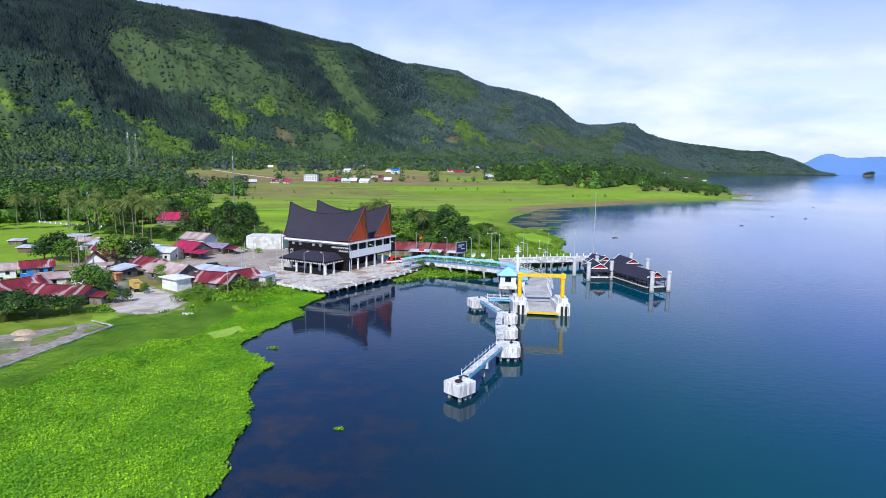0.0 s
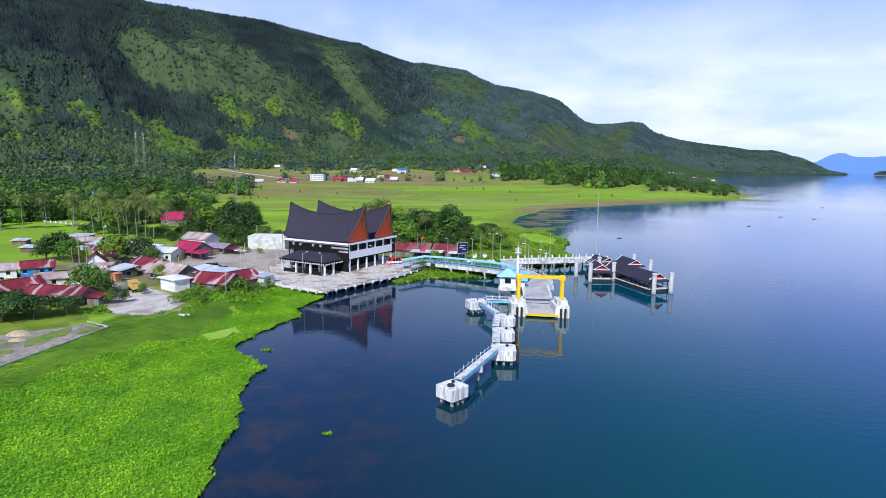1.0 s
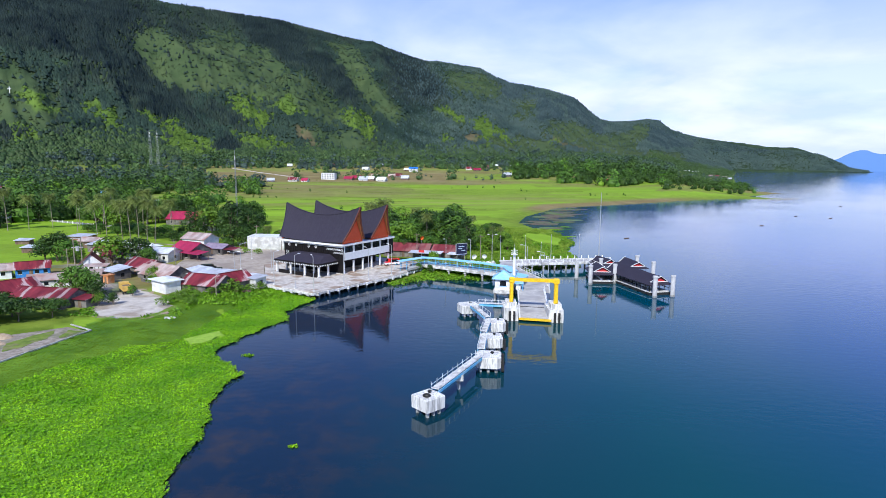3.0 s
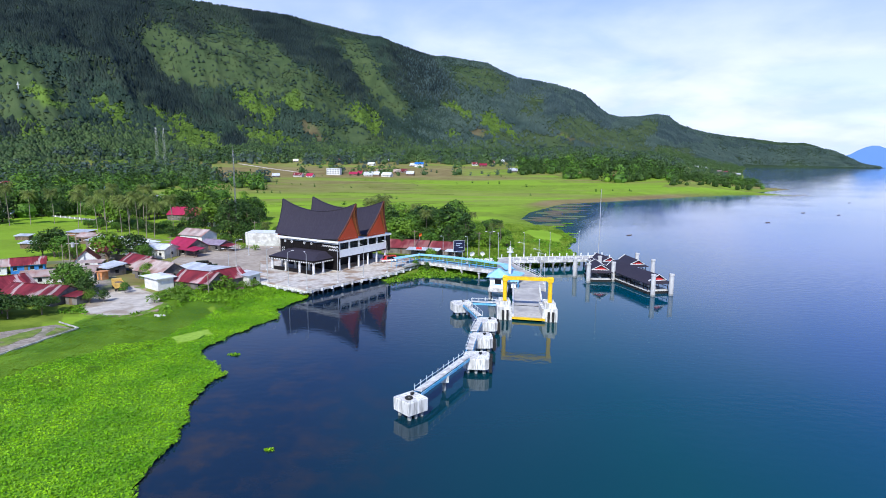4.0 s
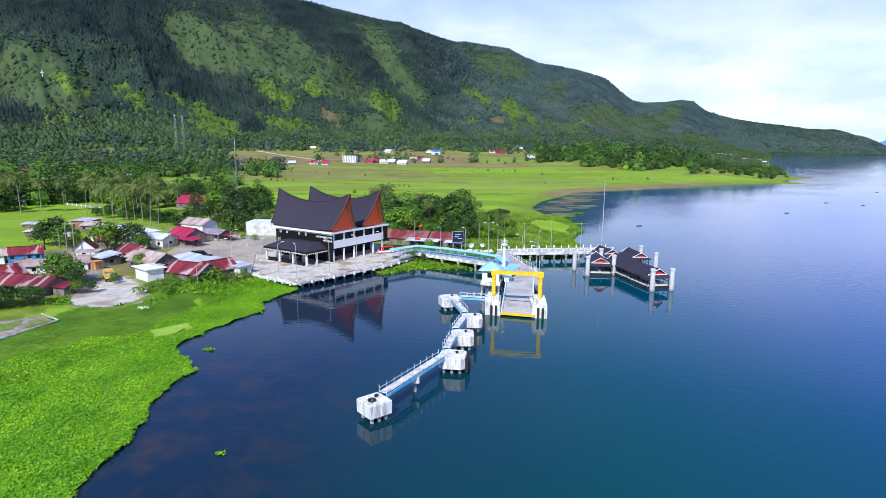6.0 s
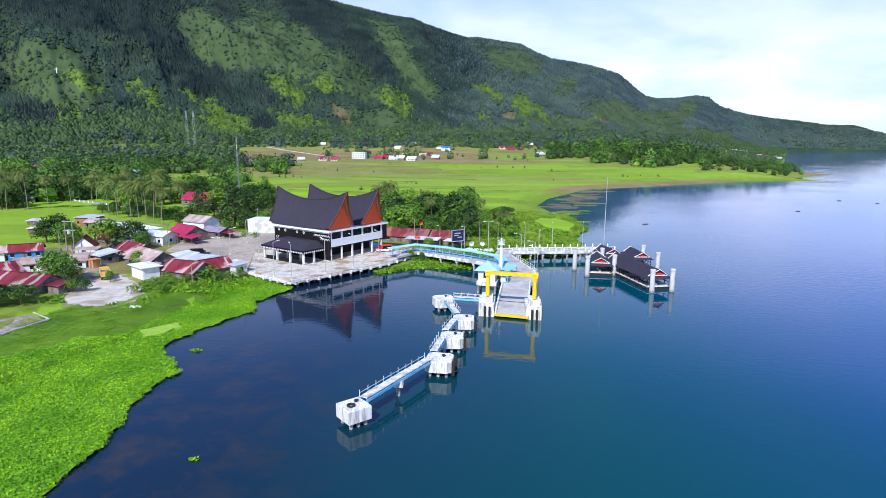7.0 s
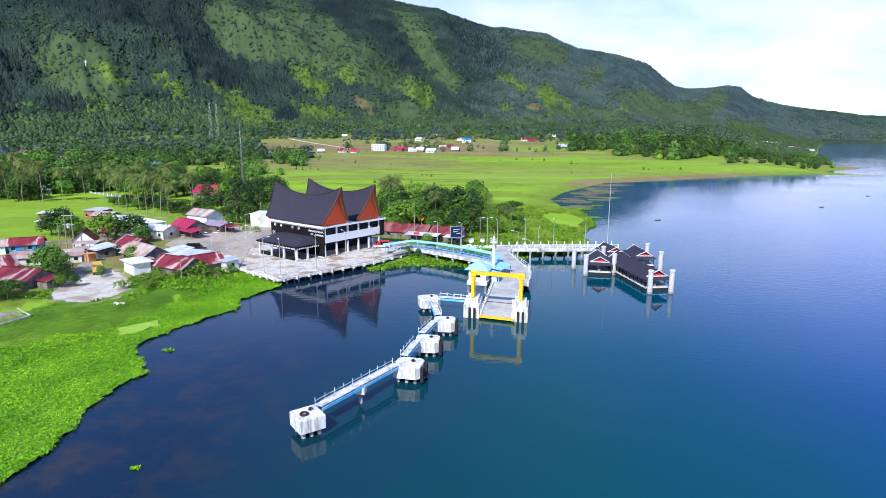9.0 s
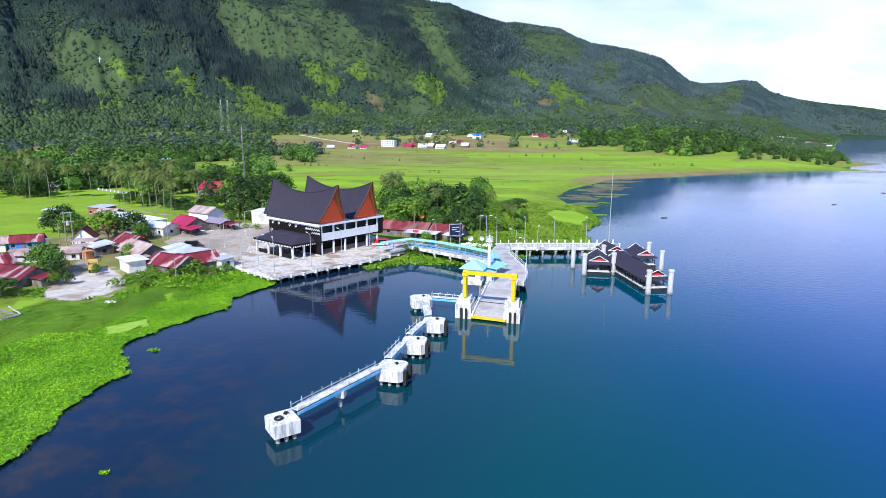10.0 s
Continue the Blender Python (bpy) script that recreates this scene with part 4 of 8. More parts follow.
part("approach_slab", Shape().slab([(-9.3, 194.2), NEAR[1], (-3.8, 209), (-9.0, 205.0)], Z - 0.6, Z - 0.004), ROAD_GREY, bridge)
part("landing_slab", Shape().slab([NEAR[4], NEAR[5], NEAR[6], (30.6, 164.8), (31.4, 172), (30.6, 181), (27.5, 191), (24.5, 203), (20, 203), (19.8, 195), (24.4, 188)], Z - 0.55, Z + 0.004), ROAD_GREY, bridge)
part("pier_slab", Shape().slab([(20, 203.1), (24.5, 203.1), (25.5, 206.8), (45, 210.4), (58.5, 213.6), (57, 219.3), (33, 214.8), (21, 211.5)], Z - 0.5, Z), ROAD_GREY, bridge)
for a, b in zip(NEAR[1:], NEAR[2:]):
    part("edge_beam", Shape().beam((*a, Z + 0.25), (*b, Z + 0.25), 0.35, 0.95), WHITE_CONCRETE, bridge)
for a, b in (((25.5, 206.8), (45, 210.4)), ((45, 210.4), (58.5, 213.6)), ((30.6, 164.8), (31.4, 172)), ((31.4, 172), (30.6, 181)), ((30.6, 181), (27.5, 191)), ((27.5, 191), (24.5, 203)), ((21, 211.5), (33, 214.8)), ((33, 214.8), (57, 219.3))):
    part("edge_beam", Shape().beam((*a, Z + 0.25), (*b, Z + 0.25), 0.35, 0.95), WHITE_CONCRETE, bridge)


def bents(line, gap, back):
    for a, b in zip(line, line[1:]):
        a, b = Vector((*a, 0)), Vector((*b, 0))
        n = max(1, round((b - a).length / gap))
        w = (b - a).normalized()
        q = Vector((-w.y, w.x, 0))
        for i in range(n):
            p = a + (b - a) * (i + 0.5) / n
            p1, p2 = p + q * 0.1, p + q * back
            part("crossbeam", Shape().beam((p1.x, p1.y, Z - 0.55), (p2.x, p2.y, Z - 0.55), 0.7, 0.8), WHITE_CONCRETE, bridge)
            for k in (0.5, back - 0.5):
                c = p + q * k
                part("stilt", Shape().tube((c.x, c.y, -3), (c.x, c.y, Z - 1.3), 0.3), PILE, bridge)


bents(NEAR[1:5], 5.0, 6.2)
bents(NEAR[4:], 5.0, 7.5)
bents([(25.5, 207.0), (45, 210.6), (58.5, 213.8)], 4.2, 5.5)
railing(bridge, [(*p, Z + 0.25) for p in NEAR[1:]])
railing(bridge, [(*p, Z + 0.25) for p in [(58.5, 213.6), (45, 210.4), (25.5, 206.8), (24.5, 203.1), (27.5, 191), (30.6, 181), (31.4, 172), (30.6, 164.8)]], mat=WHITE_PAINT)
for i in range(15):
    t = i / 14
    for a, b in (((25.5, 206.8), (58.3, 213.5)), ((22, 211.6), (57, 219.1))):
        x, y = a[0] + (b[0] - a[0]) * t, a[1] + (b[1] - a[1]) * t
        part("bollard_post", Shape().box(x - 0.16, x + 0.16, y - 0.16, y + 0.16, Z + 0.25, Z + 1.35), WHITE_PAINT, bridge)

walkway = thing("covered_walkway", "walkway canopy of light blue sheet on blue posts", "walkway canopy")
RUN = [(-12.5, 196), (-5.2, 204.2), (4.6, 200.4), (14, 194.6), (21.4, 188.5), (22.8, 180)]
for a, b in zip(RUN, RUN[1:]):
    a3, b3 = Vector((*a, 5.35)), Vector((*b, 5.35))
    w = (b3 - a3).normalized()
    q = Vector((-w.y, w.x, 0))
    s = Shape()
    for sgn in (-1, 1):
        o = q * 1.45 * sgn + Vector((0, 0, -0.35))
        s.add([a3 - w * 0.3, b3 + w * 0.3, b3 + w * 0.3 + o, a3 - w * 0.3 + o], [(0, 1, 2, 3) if sgn < 0 else (0, 3, 2, 1)])
        s.add([p - Vector((0, 0, 0.08)) for p in (a3 - w * 0.3, b3 + w * 0.3, b3 + w * 0.3 + o, a3 - w * 0.3 + o)], [(0, 3, 2, 1) if sgn < 0 else (0, 1, 2, 3)])
    part("canopy_sheet", s, BLUE_SHEET, walkway)
    n = max(2, round((b3 - a3).length / 3))
    for i in range(n):
        p = a3 + (b3 - a3) * i / n
        for sgn in (-1, 1):
            c = p + q * 1.2 * sgn
            part("post", Shape().tube((c.x, c.y, Z - 0.8), (c.x, c.y, 5.05), 0.07, n=5), BLUE_PAINT, walkway)
    for sgn in (-1, 1):
        o = q * 1.25 * sgn
        part("guard_rail", Shape().beam(a3 + o - Vector((0, 0, 1.5)), b3 + o - Vector((0, 0, 1.5)), 0.06, 0.1), BLUE_PAINT, walkway)


def linkspan():
    t = thing("movable_ramp", "grey steel ferry ramp under a yellow lifting gantry", "ferry ramp")
    a0, a1, b0, b1 = (22.5, 166.4), (29.2, 165.4), (20.9, 145.0), (27.7, 143.6)
    s = Shape().add([(*b0, 0.75), (*b1, 0.75), (*a1, 2.83), (*a0, 2.83), (*b0, 0.25), (*b1, 0.25), (*a1, 2.3), (*a0, 2.3)],
                    [(0, 1, 2, 3), (4, 7, 6, 5), (0, 4, 5, 1), (1, 5, 6, 2), (2, 6, 7, 3), (3, 7, 4, 0)])
    part("ramp_deck", s, ROAD_GREY, t, "grey ramp deck")
    part("ramp_lip", Shape().beam((b0[0] - 0.2, b0[1] - 0.05, 0.8), (b1[0] + 0.2, b1[1] - 0.05, 0.8), 0.7, 0.42), YELLOW_PAINT, t, "yellow ramp lip")
    # thin black strip across the middle of the ramp
    part("joint_plate", Shape().beam((21.55, 153, 1.56), (28.1, 151.8, 1.56), 0.35, 0.05), RUBBER, t)
    for p, q in ((a0, b0), (a1, b1)):
        part("side_girder", Shape().beam((*p, 3.3), (*q, 1.25), 0.35, 0.9), WHITE_PAINT, t)
        s = Shape()
        for i in range(10):
            k = i / 9
            x, y, z = p[0] + (q[0] - p[0]) * k, p[1] + (q[1] - p[1]) * k, 3.3 - 2.05 * k
            part("rail_post", Shape().tube((x, y, z), (x, y, z + 0.9), 0.05, n=4), WHITE_PAINT, t)
        part("rail", Shape().tube((*p, 4.2), (*q, 2.15), 0.05, n=4), WHITE_PAINT, t)
    # gantry on two concrete blocks
    for x, sgn in ((19.1, -1), (29.15, 1)):
        y = 147.5 if sgn < 0 else 146.2
        blk = part("block", Shape().slab([(x - 1.8, y - 2.2), (x + 1.5, y - 2.5), (x + 1.7, y + 4.2), (x - 1.9, y + 4.5)], -1.5, 2.9), STAINED_WHITE, t, "white concrete block with black stains")
        part("upper_block", Shape().slab([(x - 1.25, y - 1.3), (x + 1.2, y - 1.5), (x + 1.2, y + 2.8), (x - 1.25, y + 3.0)], 2.9, 4.0), STAINED_WHITE, blk)
        for k in (-0.7, 0.3):
            part("fender", Shape().box(x + k, x + k + 0.45, y - 2.95, y - 2.3, -0.4, 2.3), RUBBER, blk, "black rubber fender")
        part("gantry_post", Shape().box(x - 0.42, x + 0.42, y - 0.5, y + 0.5, 4.0, 9.3), YELLOW_PAINT, t)
        part("hoist", Shape().box(x - 0.28, x + 0.28, y - 0.95, y - 0.5, 4.2, 8.4), YELLOW_PAINT, t)
        part("winch", Shape().tube((x - 0.5, y, 9.45), (x + 0.5, y, 9.45), 0.35), YELLOW_PAINT, t)
        part("crosshead", Shape().box(x - 0.6, x + 0.6, y - 0.7, y + 0.7, 8.6, 9.3), YELLOW_PAINT, t)
    part("gantry_beam", Shape().beam((18.9, 147.6, 9.6), (29.9, 146.15, 9.6), 0.8, 0.75), YELLOW_PAINT, t, "yellow gantry beam")
    for k in range(6):
        x, y = 20.5 + k * 1.6, 147.4 - k * 0.21
        part("beam_rib", Shape().box(x - 0.06, x + 0.06, y - 0.5, y + 0.5, 8.82, 9.66), YELLOW_PAINT, t)


linkspan()


def control_hut():
    t = thing("control_hut", "white control hut with a light blue pyramid roof", "hut", pose(18.6, 166.8, 0, 0, 0, -8))
    part("base", Shape().box(-2.4, 2.6, -2.2, 2.2, 2.0, 2.9), WHITE_CONCRETE, t)
    for x in (-2.0, 2.2):
        for y in (-1.8, 1.8):
            part("stilt", Shape().tube((x, y, -3), (x, y, 2.1), 0.3), PILE, t)
    part("wall", Shape().box(-2.0, 2.2, -1.9, 1.9, 2.9, 5.9), WHITE_PAINT, t)
    win = part("window", Shape().box(-0.7, 0.9, -1.96, -1.88, 4.0, 5.3), DARK_GLASS, t, "dark glass window")
    part("window_frame", Shape().box(-0.85, 1.05, -1.94, -1.86, 3.85, 3.99), BLUE_PAINT, win)
    part("roof", Shape().add([(-2.9, -2.7, 5.8), (3.1, -2.7, 5.8), (3.1, 2.7, 5.8), (-2.9, 2.7, 5.8), (0.1, 0, 7.9)], [(0, 1, 4), (1, 2, 4), (2, 3, 4), (3, 0, 4), (3, 2, 1, 0)]), BLUE_SHEET, t, "light blue pyramid roof")
    part("porch_roof", Shape().add([(2.2, -1.4, 5.0), (5.4, -1.4, 4.8), (5.4, 1.6, 4.8), (2.2, 1.6, 5.3)], [(0, 1, 2, 3), (3, 2, 1, 0)]).box(2.2, 5.4, -1.45, -1.38, 4.65, 4.85), BLUE_SHEET, t)
    for x, y in ((5.2, -1.2), (5.2, 1.4)):
        part("porch_post", Shape().tube((x, y, 2.85), (x, y, 4.8), 0.08, n=5), BLUE_PAINT, t)
    part("cabinet", Shape().box(3.4, 4.6, -0.6, 0.2, 2.86, 4.3), WHITE_PAINT, t)


control_hut()
side_roof = thing("waiting_shelter", "open shelter with a light blue sheet roof", "shelter", pose(23.2, 173.5, 0, 0, 0, -20))
part("roof", Shape().add([(-2.4, -3.6, 5.3), (2.2, -3.6, 4.9), (2.2, 3.6, 4.9), (-2.4, 3.6, 5.5), (-2.4, -3.6, 5.2), (2.2, -3.6, 4.8), (2.2, 3.6, 4.8), (-2.4, 3.6, 5.4)],
                         [(0, 1, 2, 3), (7, 6, 5, 4), (0, 4, 5, 1), (1, 5, 6, 2), (2, 6, 7, 3), (3, 7, 4, 0)]), BLUE_SHEET, side_roof)
for x in (-2.1, 1.9):
    for y in (-3.3, 3.3):
        part("post", Shape().tube((x, y, 2.85), (x, y, 5.0), 0.09, n=5), BLUE_PAINT, side_roof)

mast = thing("navigation_mast", "white navigation mast with a small railed platform", "mast")
part("shaft", Shape().tube((21.9, 172, 2.85), (21.9, 172, 11.6), 0.5, 0.34, 10), WHITE_PAINT, mast)
part("platform", Shape().tube((21.9, 172, 11.2), (21.9, 172, 11.4), 0.95, n=10), WHITE_PAINT, mast)
part("platform_rail", Shape().ring((21.9, 172, 12.3), 0.9, 0.05, 10, 4).ring((21.9, 172, 11.85), 0.9, 0.05, 10, 4), WHITE_PAINT, mast)
part("lantern", Shape().tube((21.9, 172, 11.6), (21.9, 172, 12.9), 0.22, n=8), WHITE_PAINT, mast)
part("spike", Shape().tube((21.9, 172, 12.9), (21.9, 172, 14.2), 0.05, n=4), STEEL, mast)


# ---- mooring dolphins and catwalks ----
def dolphin(x, y, w, yaw, fender, tyre=False):
    t = thing("mooring_dolphin", "white concrete mooring dolphin on piles" + (", with an old tyre on top" if tyre else ", with a black rubber fender"), "dolphin", pose(x, y, 0, 0, 0, yaw), "mooring dolphins")
    h = w / 2
    c = 0.15 * w if not tyre else 0.05
    out = [(-h + c, -h), (h - c, -h), (h, -h + c), (h, h - c), (h - c, h), (-h + c, h), (-h, h - c), (-h, -h + c)]
    lo = [(a * 0.985, b * 0.985) for a, b in out]
    s = Shape()
    n = 8
    s.add([(a, b, 0.85) for a, b in lo] + [(a, b, 2.62) for a, b in out] + [(a * 0.96, b * 0.96, 2.75) for a, b in out],
          [tuple(range(n))[::-1], tuple(range(2 * n, 3 * n))] + [(k * n + i, k * n + (i + 1) % n, (k + 1) * n + (i + 1) % n, (k + 1) * n + i) for k in (0, 1) for i in range(n)])
    part("cap", s, STAINED_WHITE, t)
    for a in (-0.62, 0.0, 0.62):
        for b in (-0.62, 0.62):
            part("stilt", Shape().tube((a * h, b * h, -4), (a * h, b * h, 0.9), 0.28), PILE, t)
    part("bollard", Shape().tube((0.6, 0.4, 2.7), (0.6, 0.4, 3.0), 0.18, 0.14).tube((0.6, 0.4, 3.0), (0.6, 0.4, 3.12), 0.27, 0.25).tube((0.25, 0.4, 2.95), (0.95, 0.4, 2.95), 0.08, n=6), RUBBER, t, "black iron bollard")
    if tyre:
        part("tyre", Shape().ring((-0.6, -0.35, 2.9), 0.45, 0.15), RUBBER, t, "old black tyre")
    if fender:
        for k in (-0.28, 0.28):
            part("fender", Shape().box(h + 0.02, h + 0.5, k * w - 0.45, k * w + 0.45, 0.3, 2.5), RUBBER, t, "black rubber fender")
            part("fender_chain", Shape().tube((h, k * w, 2.7), (h + 0.5, k * w, 2.45), 0.05, n=4), RUBBER, t)


DOLPHINS = [(2.7, 94.0, 3.5, 44, False, True), (12.25, 112.6, 4.4, -4, True, False), (13.3, 123.9, 4.2, 3, True, False), (14.7, 135.0, 4.2, 3, True, False), (9.2, 149.8, 4.5, 20, False, False)]
for d in DOLPHINS:
    dolphin(*d)


def catwalk(a, b, support=False):
    a, b = Vector((*a, 2.95)), Vector((*b, 2.95))
    t = thing("catwalk", "narrow steel catwalk with light blue beams and thin rail posts", "catwalk", None, "catwalks between the dolphins")
    w = (b - a).normalized()
    q = Vector((-w.y, w.x, 0))
    part("walk_plate", Shape().beam(a + Vector((0, 0, 0.09)), b + Vector((0, 0, 0.09)), 1.2, 0.1), WHITE_CONCRETE, t, "pale grating")
    for k in (-0.6, 0.6):
        part("girder", Shape().beam(a + q * k + Vector((0, 0, -0.18)), b + q * k + Vector((0, 0, -0.18)), 0.14, 0.42), BLUE_PAINT, t, "light blue girder")
    n = max(3, round((b - a).length / 1.8))
    for i in range(n + 1):
        p = a + (b - a) * i / n
        for k in (-0.62, 0.62):
            c = p + q * k
            part("rail_post", Shape().tube(c, c + Vector((0, 0, 1.0)), 0.04, n=4), WHITE_PAINT, t)
        if i < n:
            part("tread", Shape().beam(p + w * 0.3 + q * 0.5 + Vector((0, 0, 0.12)), p + w * 0.3 - q * 0.5 + Vector((0, 0, 0.12)), 0.12, 0.05), STEEL, t)
    part("rail", Shape().tube(a - q * 0.62 + Vector((0, 0, 0.98)), b - q * 0.62 + Vector((0, 0, 0.98)), 0.03, n=4), WHITE_PAINT, t)
    part("rail", Shape().tube(a + q * 0.62 + Vector((0, 0, 0.55)), b + q * 0.62 + Vector((0, 0, 0.55)), 0.03, n=4), WHITE_PAINT, t)
    if support:
        m = (a + b) / 2
        part("support_cap", Shape().box(m.x - 0.55, m.x + 0.75, m.y - 0.6, m.y + 0.6, 1.5, 2.5), STAINED_WHITE, t)
        part("support_pile", Shape().tube((m.x, m.y, -4), (m.x, m.y, 1.6), 0.3), PILE, t)


catwalk((3.6, 95.7), (10.5, 110.9), True)
catwalk((11.0, 114.8), (11.7, 121.8))
catwalk((11.9, 126.0), (13.0, 133.0))
catwalk((13.2, 137.1), (10.2, 147.6))
catwalk((11.6, 150.0), (17.9, 149.2))


# ---- floating pavilions ----
POST_GREY = surface("weathered_white", (0.46, 0.46, 0.46), (0.64, 0.64, 0.63), 1.6, 0.85, 0.2, c3=(0.28, 0.27, 0.25), scale3=0.9, amount3=0.5, stretch=(1, 1, 0.3))


def guide_post(x, y, z):
    t = thing("guide_post", "thick white concrete guide post standing in the water", "guide post", pose(x, y, 0), "guide posts round the pontoons")
    part("shaft", Shape().tube((0, 0, -4), (0, 0, z - 0.5), 0.62, n=14), POST_GREY, t)
    part("cap", Shape().tube((0, 0, z - 0.5), (0, 0, z - 0.05), 0.72, n=14).tube((0, 0, z - 0.05), (0, 0, z), 0.72, 0.66, 14), POST_GREY, t)
    part("waterline_band", Shape().tube((0, 0, -0.3), (0, 0, 0.5), 0.67, n=14), PILE, t, "dark band at the waterline")


for x, y, z in ((60.0, 171.4, 5.9), (65.2, 172.6, 5.9), (67.6, 196.6, 5.7), (66.2, 209, 5.7), (54.0, 190.2, 5.9), (46.2, 187.8, 5.8), (43.6, 195.6, 5.8), (52.4, 201.4, 5.8)):
    guide_post(x, y, z)


def pavilion(x, y, yaw, w, d, porch):
    """A float under a dark gabled roof; its length d runs along local y, from the gable at y = 0."""
    t = thing("floating_pavilion", "floating dock pavilion with a dark roof and red-trimmed gable", "floating pavilion", pose(x, y, 0, 0, 0, yaw), "floating pavilions")
    part("float", Shape().box(-w / 2, w / 2, 0, d, -0.6, 0.75), RUBBER, t, "dark wet float")
    part("deck", Shape().box(-w / 2 + 0.02, w / 2 - 0.02, 0.02, d - 0.02, 0.75, 0.95), WHITE_CONCRETE, t)
    for s_ in (-1, 1):
        n = int(d / 2.2)
        for i in range(n + 1):
            yy = 0.4 + (d - 0.8) * i / n
            part("post", Shape().tube((s_ * (w / 2 - 0.25), yy, 0.95), (s_ * (w / 2 - 0.25), yy, 3.0), 0.09, n=5), BLACK_PAINT_AND_SHADE, t)
        part("rail", Shape().box(s_ * (w / 2 - 0.2) - 0.05, s_ * (w / 2 - 0.2) + 0.05, 0.4, d - 0.4, 1.75, 1.9), BLACK_PAINT_AND_SHADE, t)
        for i in range(max(2, int(d / 4))):
            yy = 1.2 + i * 4
            part("tyre_fender", Shape().ring((s_ * (w / 2 + 0.1), yy, 0.5), 0.3, 0.14, 10, 5), RUBBER, t, "tyre fender")
    h = w * 0.36
    e = w / 2 + 0.35
    # hipped below, with a small gablet at each end
    zE, zR, zG, gx = 2.95, 2.95 + h, 2.95 + 0.28 * h, e * 0.72
    for sg in (-1, 1):
        p = [(sg * e, -0.5, zE), (sg * gx, 0.9, zG), (0, 0.1, zR), (0, d - 0.1, zR), (sg * gx, d - 0.9, zG), (sg * e, d + 0.5, zE)]
        q = [(x_, y_, z_ - 0.14) for x_, y_, z_ in p]
        f = [tuple(range(6)), tuple(range(6, 12))[::-1], (0, 5, 11, 6)]
        part("roof_slope", Shape().add(p + q, f if sg < 0 else [k[::-1] for k in f]), ROOF_DARK, t, "dark slate-grey roof")
    for y0, y1, y2 in ((-0.5, 0.9, 0.1), (d + 0.5, d - 0.9, d - 0.1)):
        part("roof_hip", Shape().add([(-e, y0, zE), (e, y0, zE), (gx, y1, zG), (-gx, y1, zG), (-e, y0, zE - 0.14), (e, y0, zE - 0.14)], [(0, 1, 2, 3), (0, 4, 5, 1)]), ROOF_DARK, t)
        out = -0.12 if y0 < 0 else 0.12
        part("gablet", Shape().add([(-gx * 0.8, y1 + out, zG), (gx * 0.8, y1 + out, zG), (0, y1 + out, zR - 0.25), (-gx * 0.8, y1 - out, zG), (gx * 0.8, y1 - out, zG), (0, y1 - out, zR - 0.25)],
                                   [(0, 1, 2), (5, 4, 3), (0, 3, 4, 1), (1, 4, 5, 2), (2, 5, 3, 0)]), RED_TRIM, t, "small red gablet")
        for sg in (-1, 1):
            part("gablet_trim", Shape().tube((sg * gx * 1.05, y1 + out, zG), (0, y2 + out, zR), 0.12, n=4), WHITE_PAINT, t)
        part("gablet_sill", Shape().box(-gx, gx, y1 + min(out, 0) * 1.6 - 0.02, y1 + max(out, 0) * 1.6 + 0.02, zG - 0.12, zG + 0.1), WHITE_PAINT, t)
    if porch:
        # cross gable on the long side
        y0 = d * 0.62
        px = w / 2 + 0.6
        part("cross_roof", Shape().add([(0, y0, 2.95 + h), (px + 0.5, y0, 2.95 + h), (px, y0 - 2.4, 3.0), (px, y0 + 2.4, 3.0), (0.2, y0 - 2.4, 3.0), (0.2, y0 + 2.4, 3.0)], [(0, 4, 2, 1), (0, 1, 3, 5)]), ROOF_DARK, t)
        part("cross_gable", Shape().add([(px - 0.1, y0 - 1.7, 3.05), (px - 0.1, y0 + 1.7, 3.05), (px - 0.1, y0, 2.8 + h), (px - 0.25, y0 - 1.7, 3.05), (px - 0.25, y0 + 1.7, 3.05), (px - 0.25, y0, 2.8 + h)], [(0, 1, 2), (5, 4, 3), (0, 3, 4, 1), (1, 4, 5, 2), (2, 5, 3, 0)]), RED_TRIM, t)
        for k in (-2.2, 2.2):
            part("porch_post", Shape().tube((px - 0.2, y0 + k, 0.3), (px - 0.2, y0 + k, 3.0), 0.09, n=5), BLACK_PAINT_AND_SHADE, t)
        part("porch_float", Shape().box(w / 2, px + 0.4, y0 - 2.6, y0 + 2.6, -0.5, 0.9), GREY_WALL, t)
    for i in range(3):
        part("bench", Shape().box(-0.3, 0.3, 1.5 + i * 3.0, 3.4 + i * 3.0, 0.95, 1.45), WHITE_PAINT, t)


pavilion(62.4, 174.2, 16, 6.6, 24.5, False)
pavilion(50.0, 188.6, -2, 6.2, 10.5, False)
pavilion(64.0, 199.5, 8, 5.6, 11.0, False)
pavilion(56.5, 204.5, 18, 5.6, 9.0, False)
gang = thing("gangway", "steel gangway between the pier and the floating pavilions", "gangway")
part("walk_plate", Shape().beam((51.0, 211.6, 2.9), (53.5, 198.5, 1.1), 1.6, 0.2), STEEL, gang)
for k in (-0.75, 0.75):
    part("rail", Shape().tube((51.0 + k, 211.6, 3.9), (53.5 + k, 198.5, 2.1), 0.05, n=4), WHITE_PAINT, gang)

radio = thing("radio_mast", "thin tall steel radio mast beside the pier", "mast")
part("pole", Shape().tube((55.6, 218.2, -2), (55.6, 218.2, 26), 0.16, 0.07, 6), STEEL, radio)
part("collar", Shape().tube((55.6, 218.2, 2.2), (55.6, 218.2, 3.4), 0.4, n=8), WHITE_CONCRETE, radio)
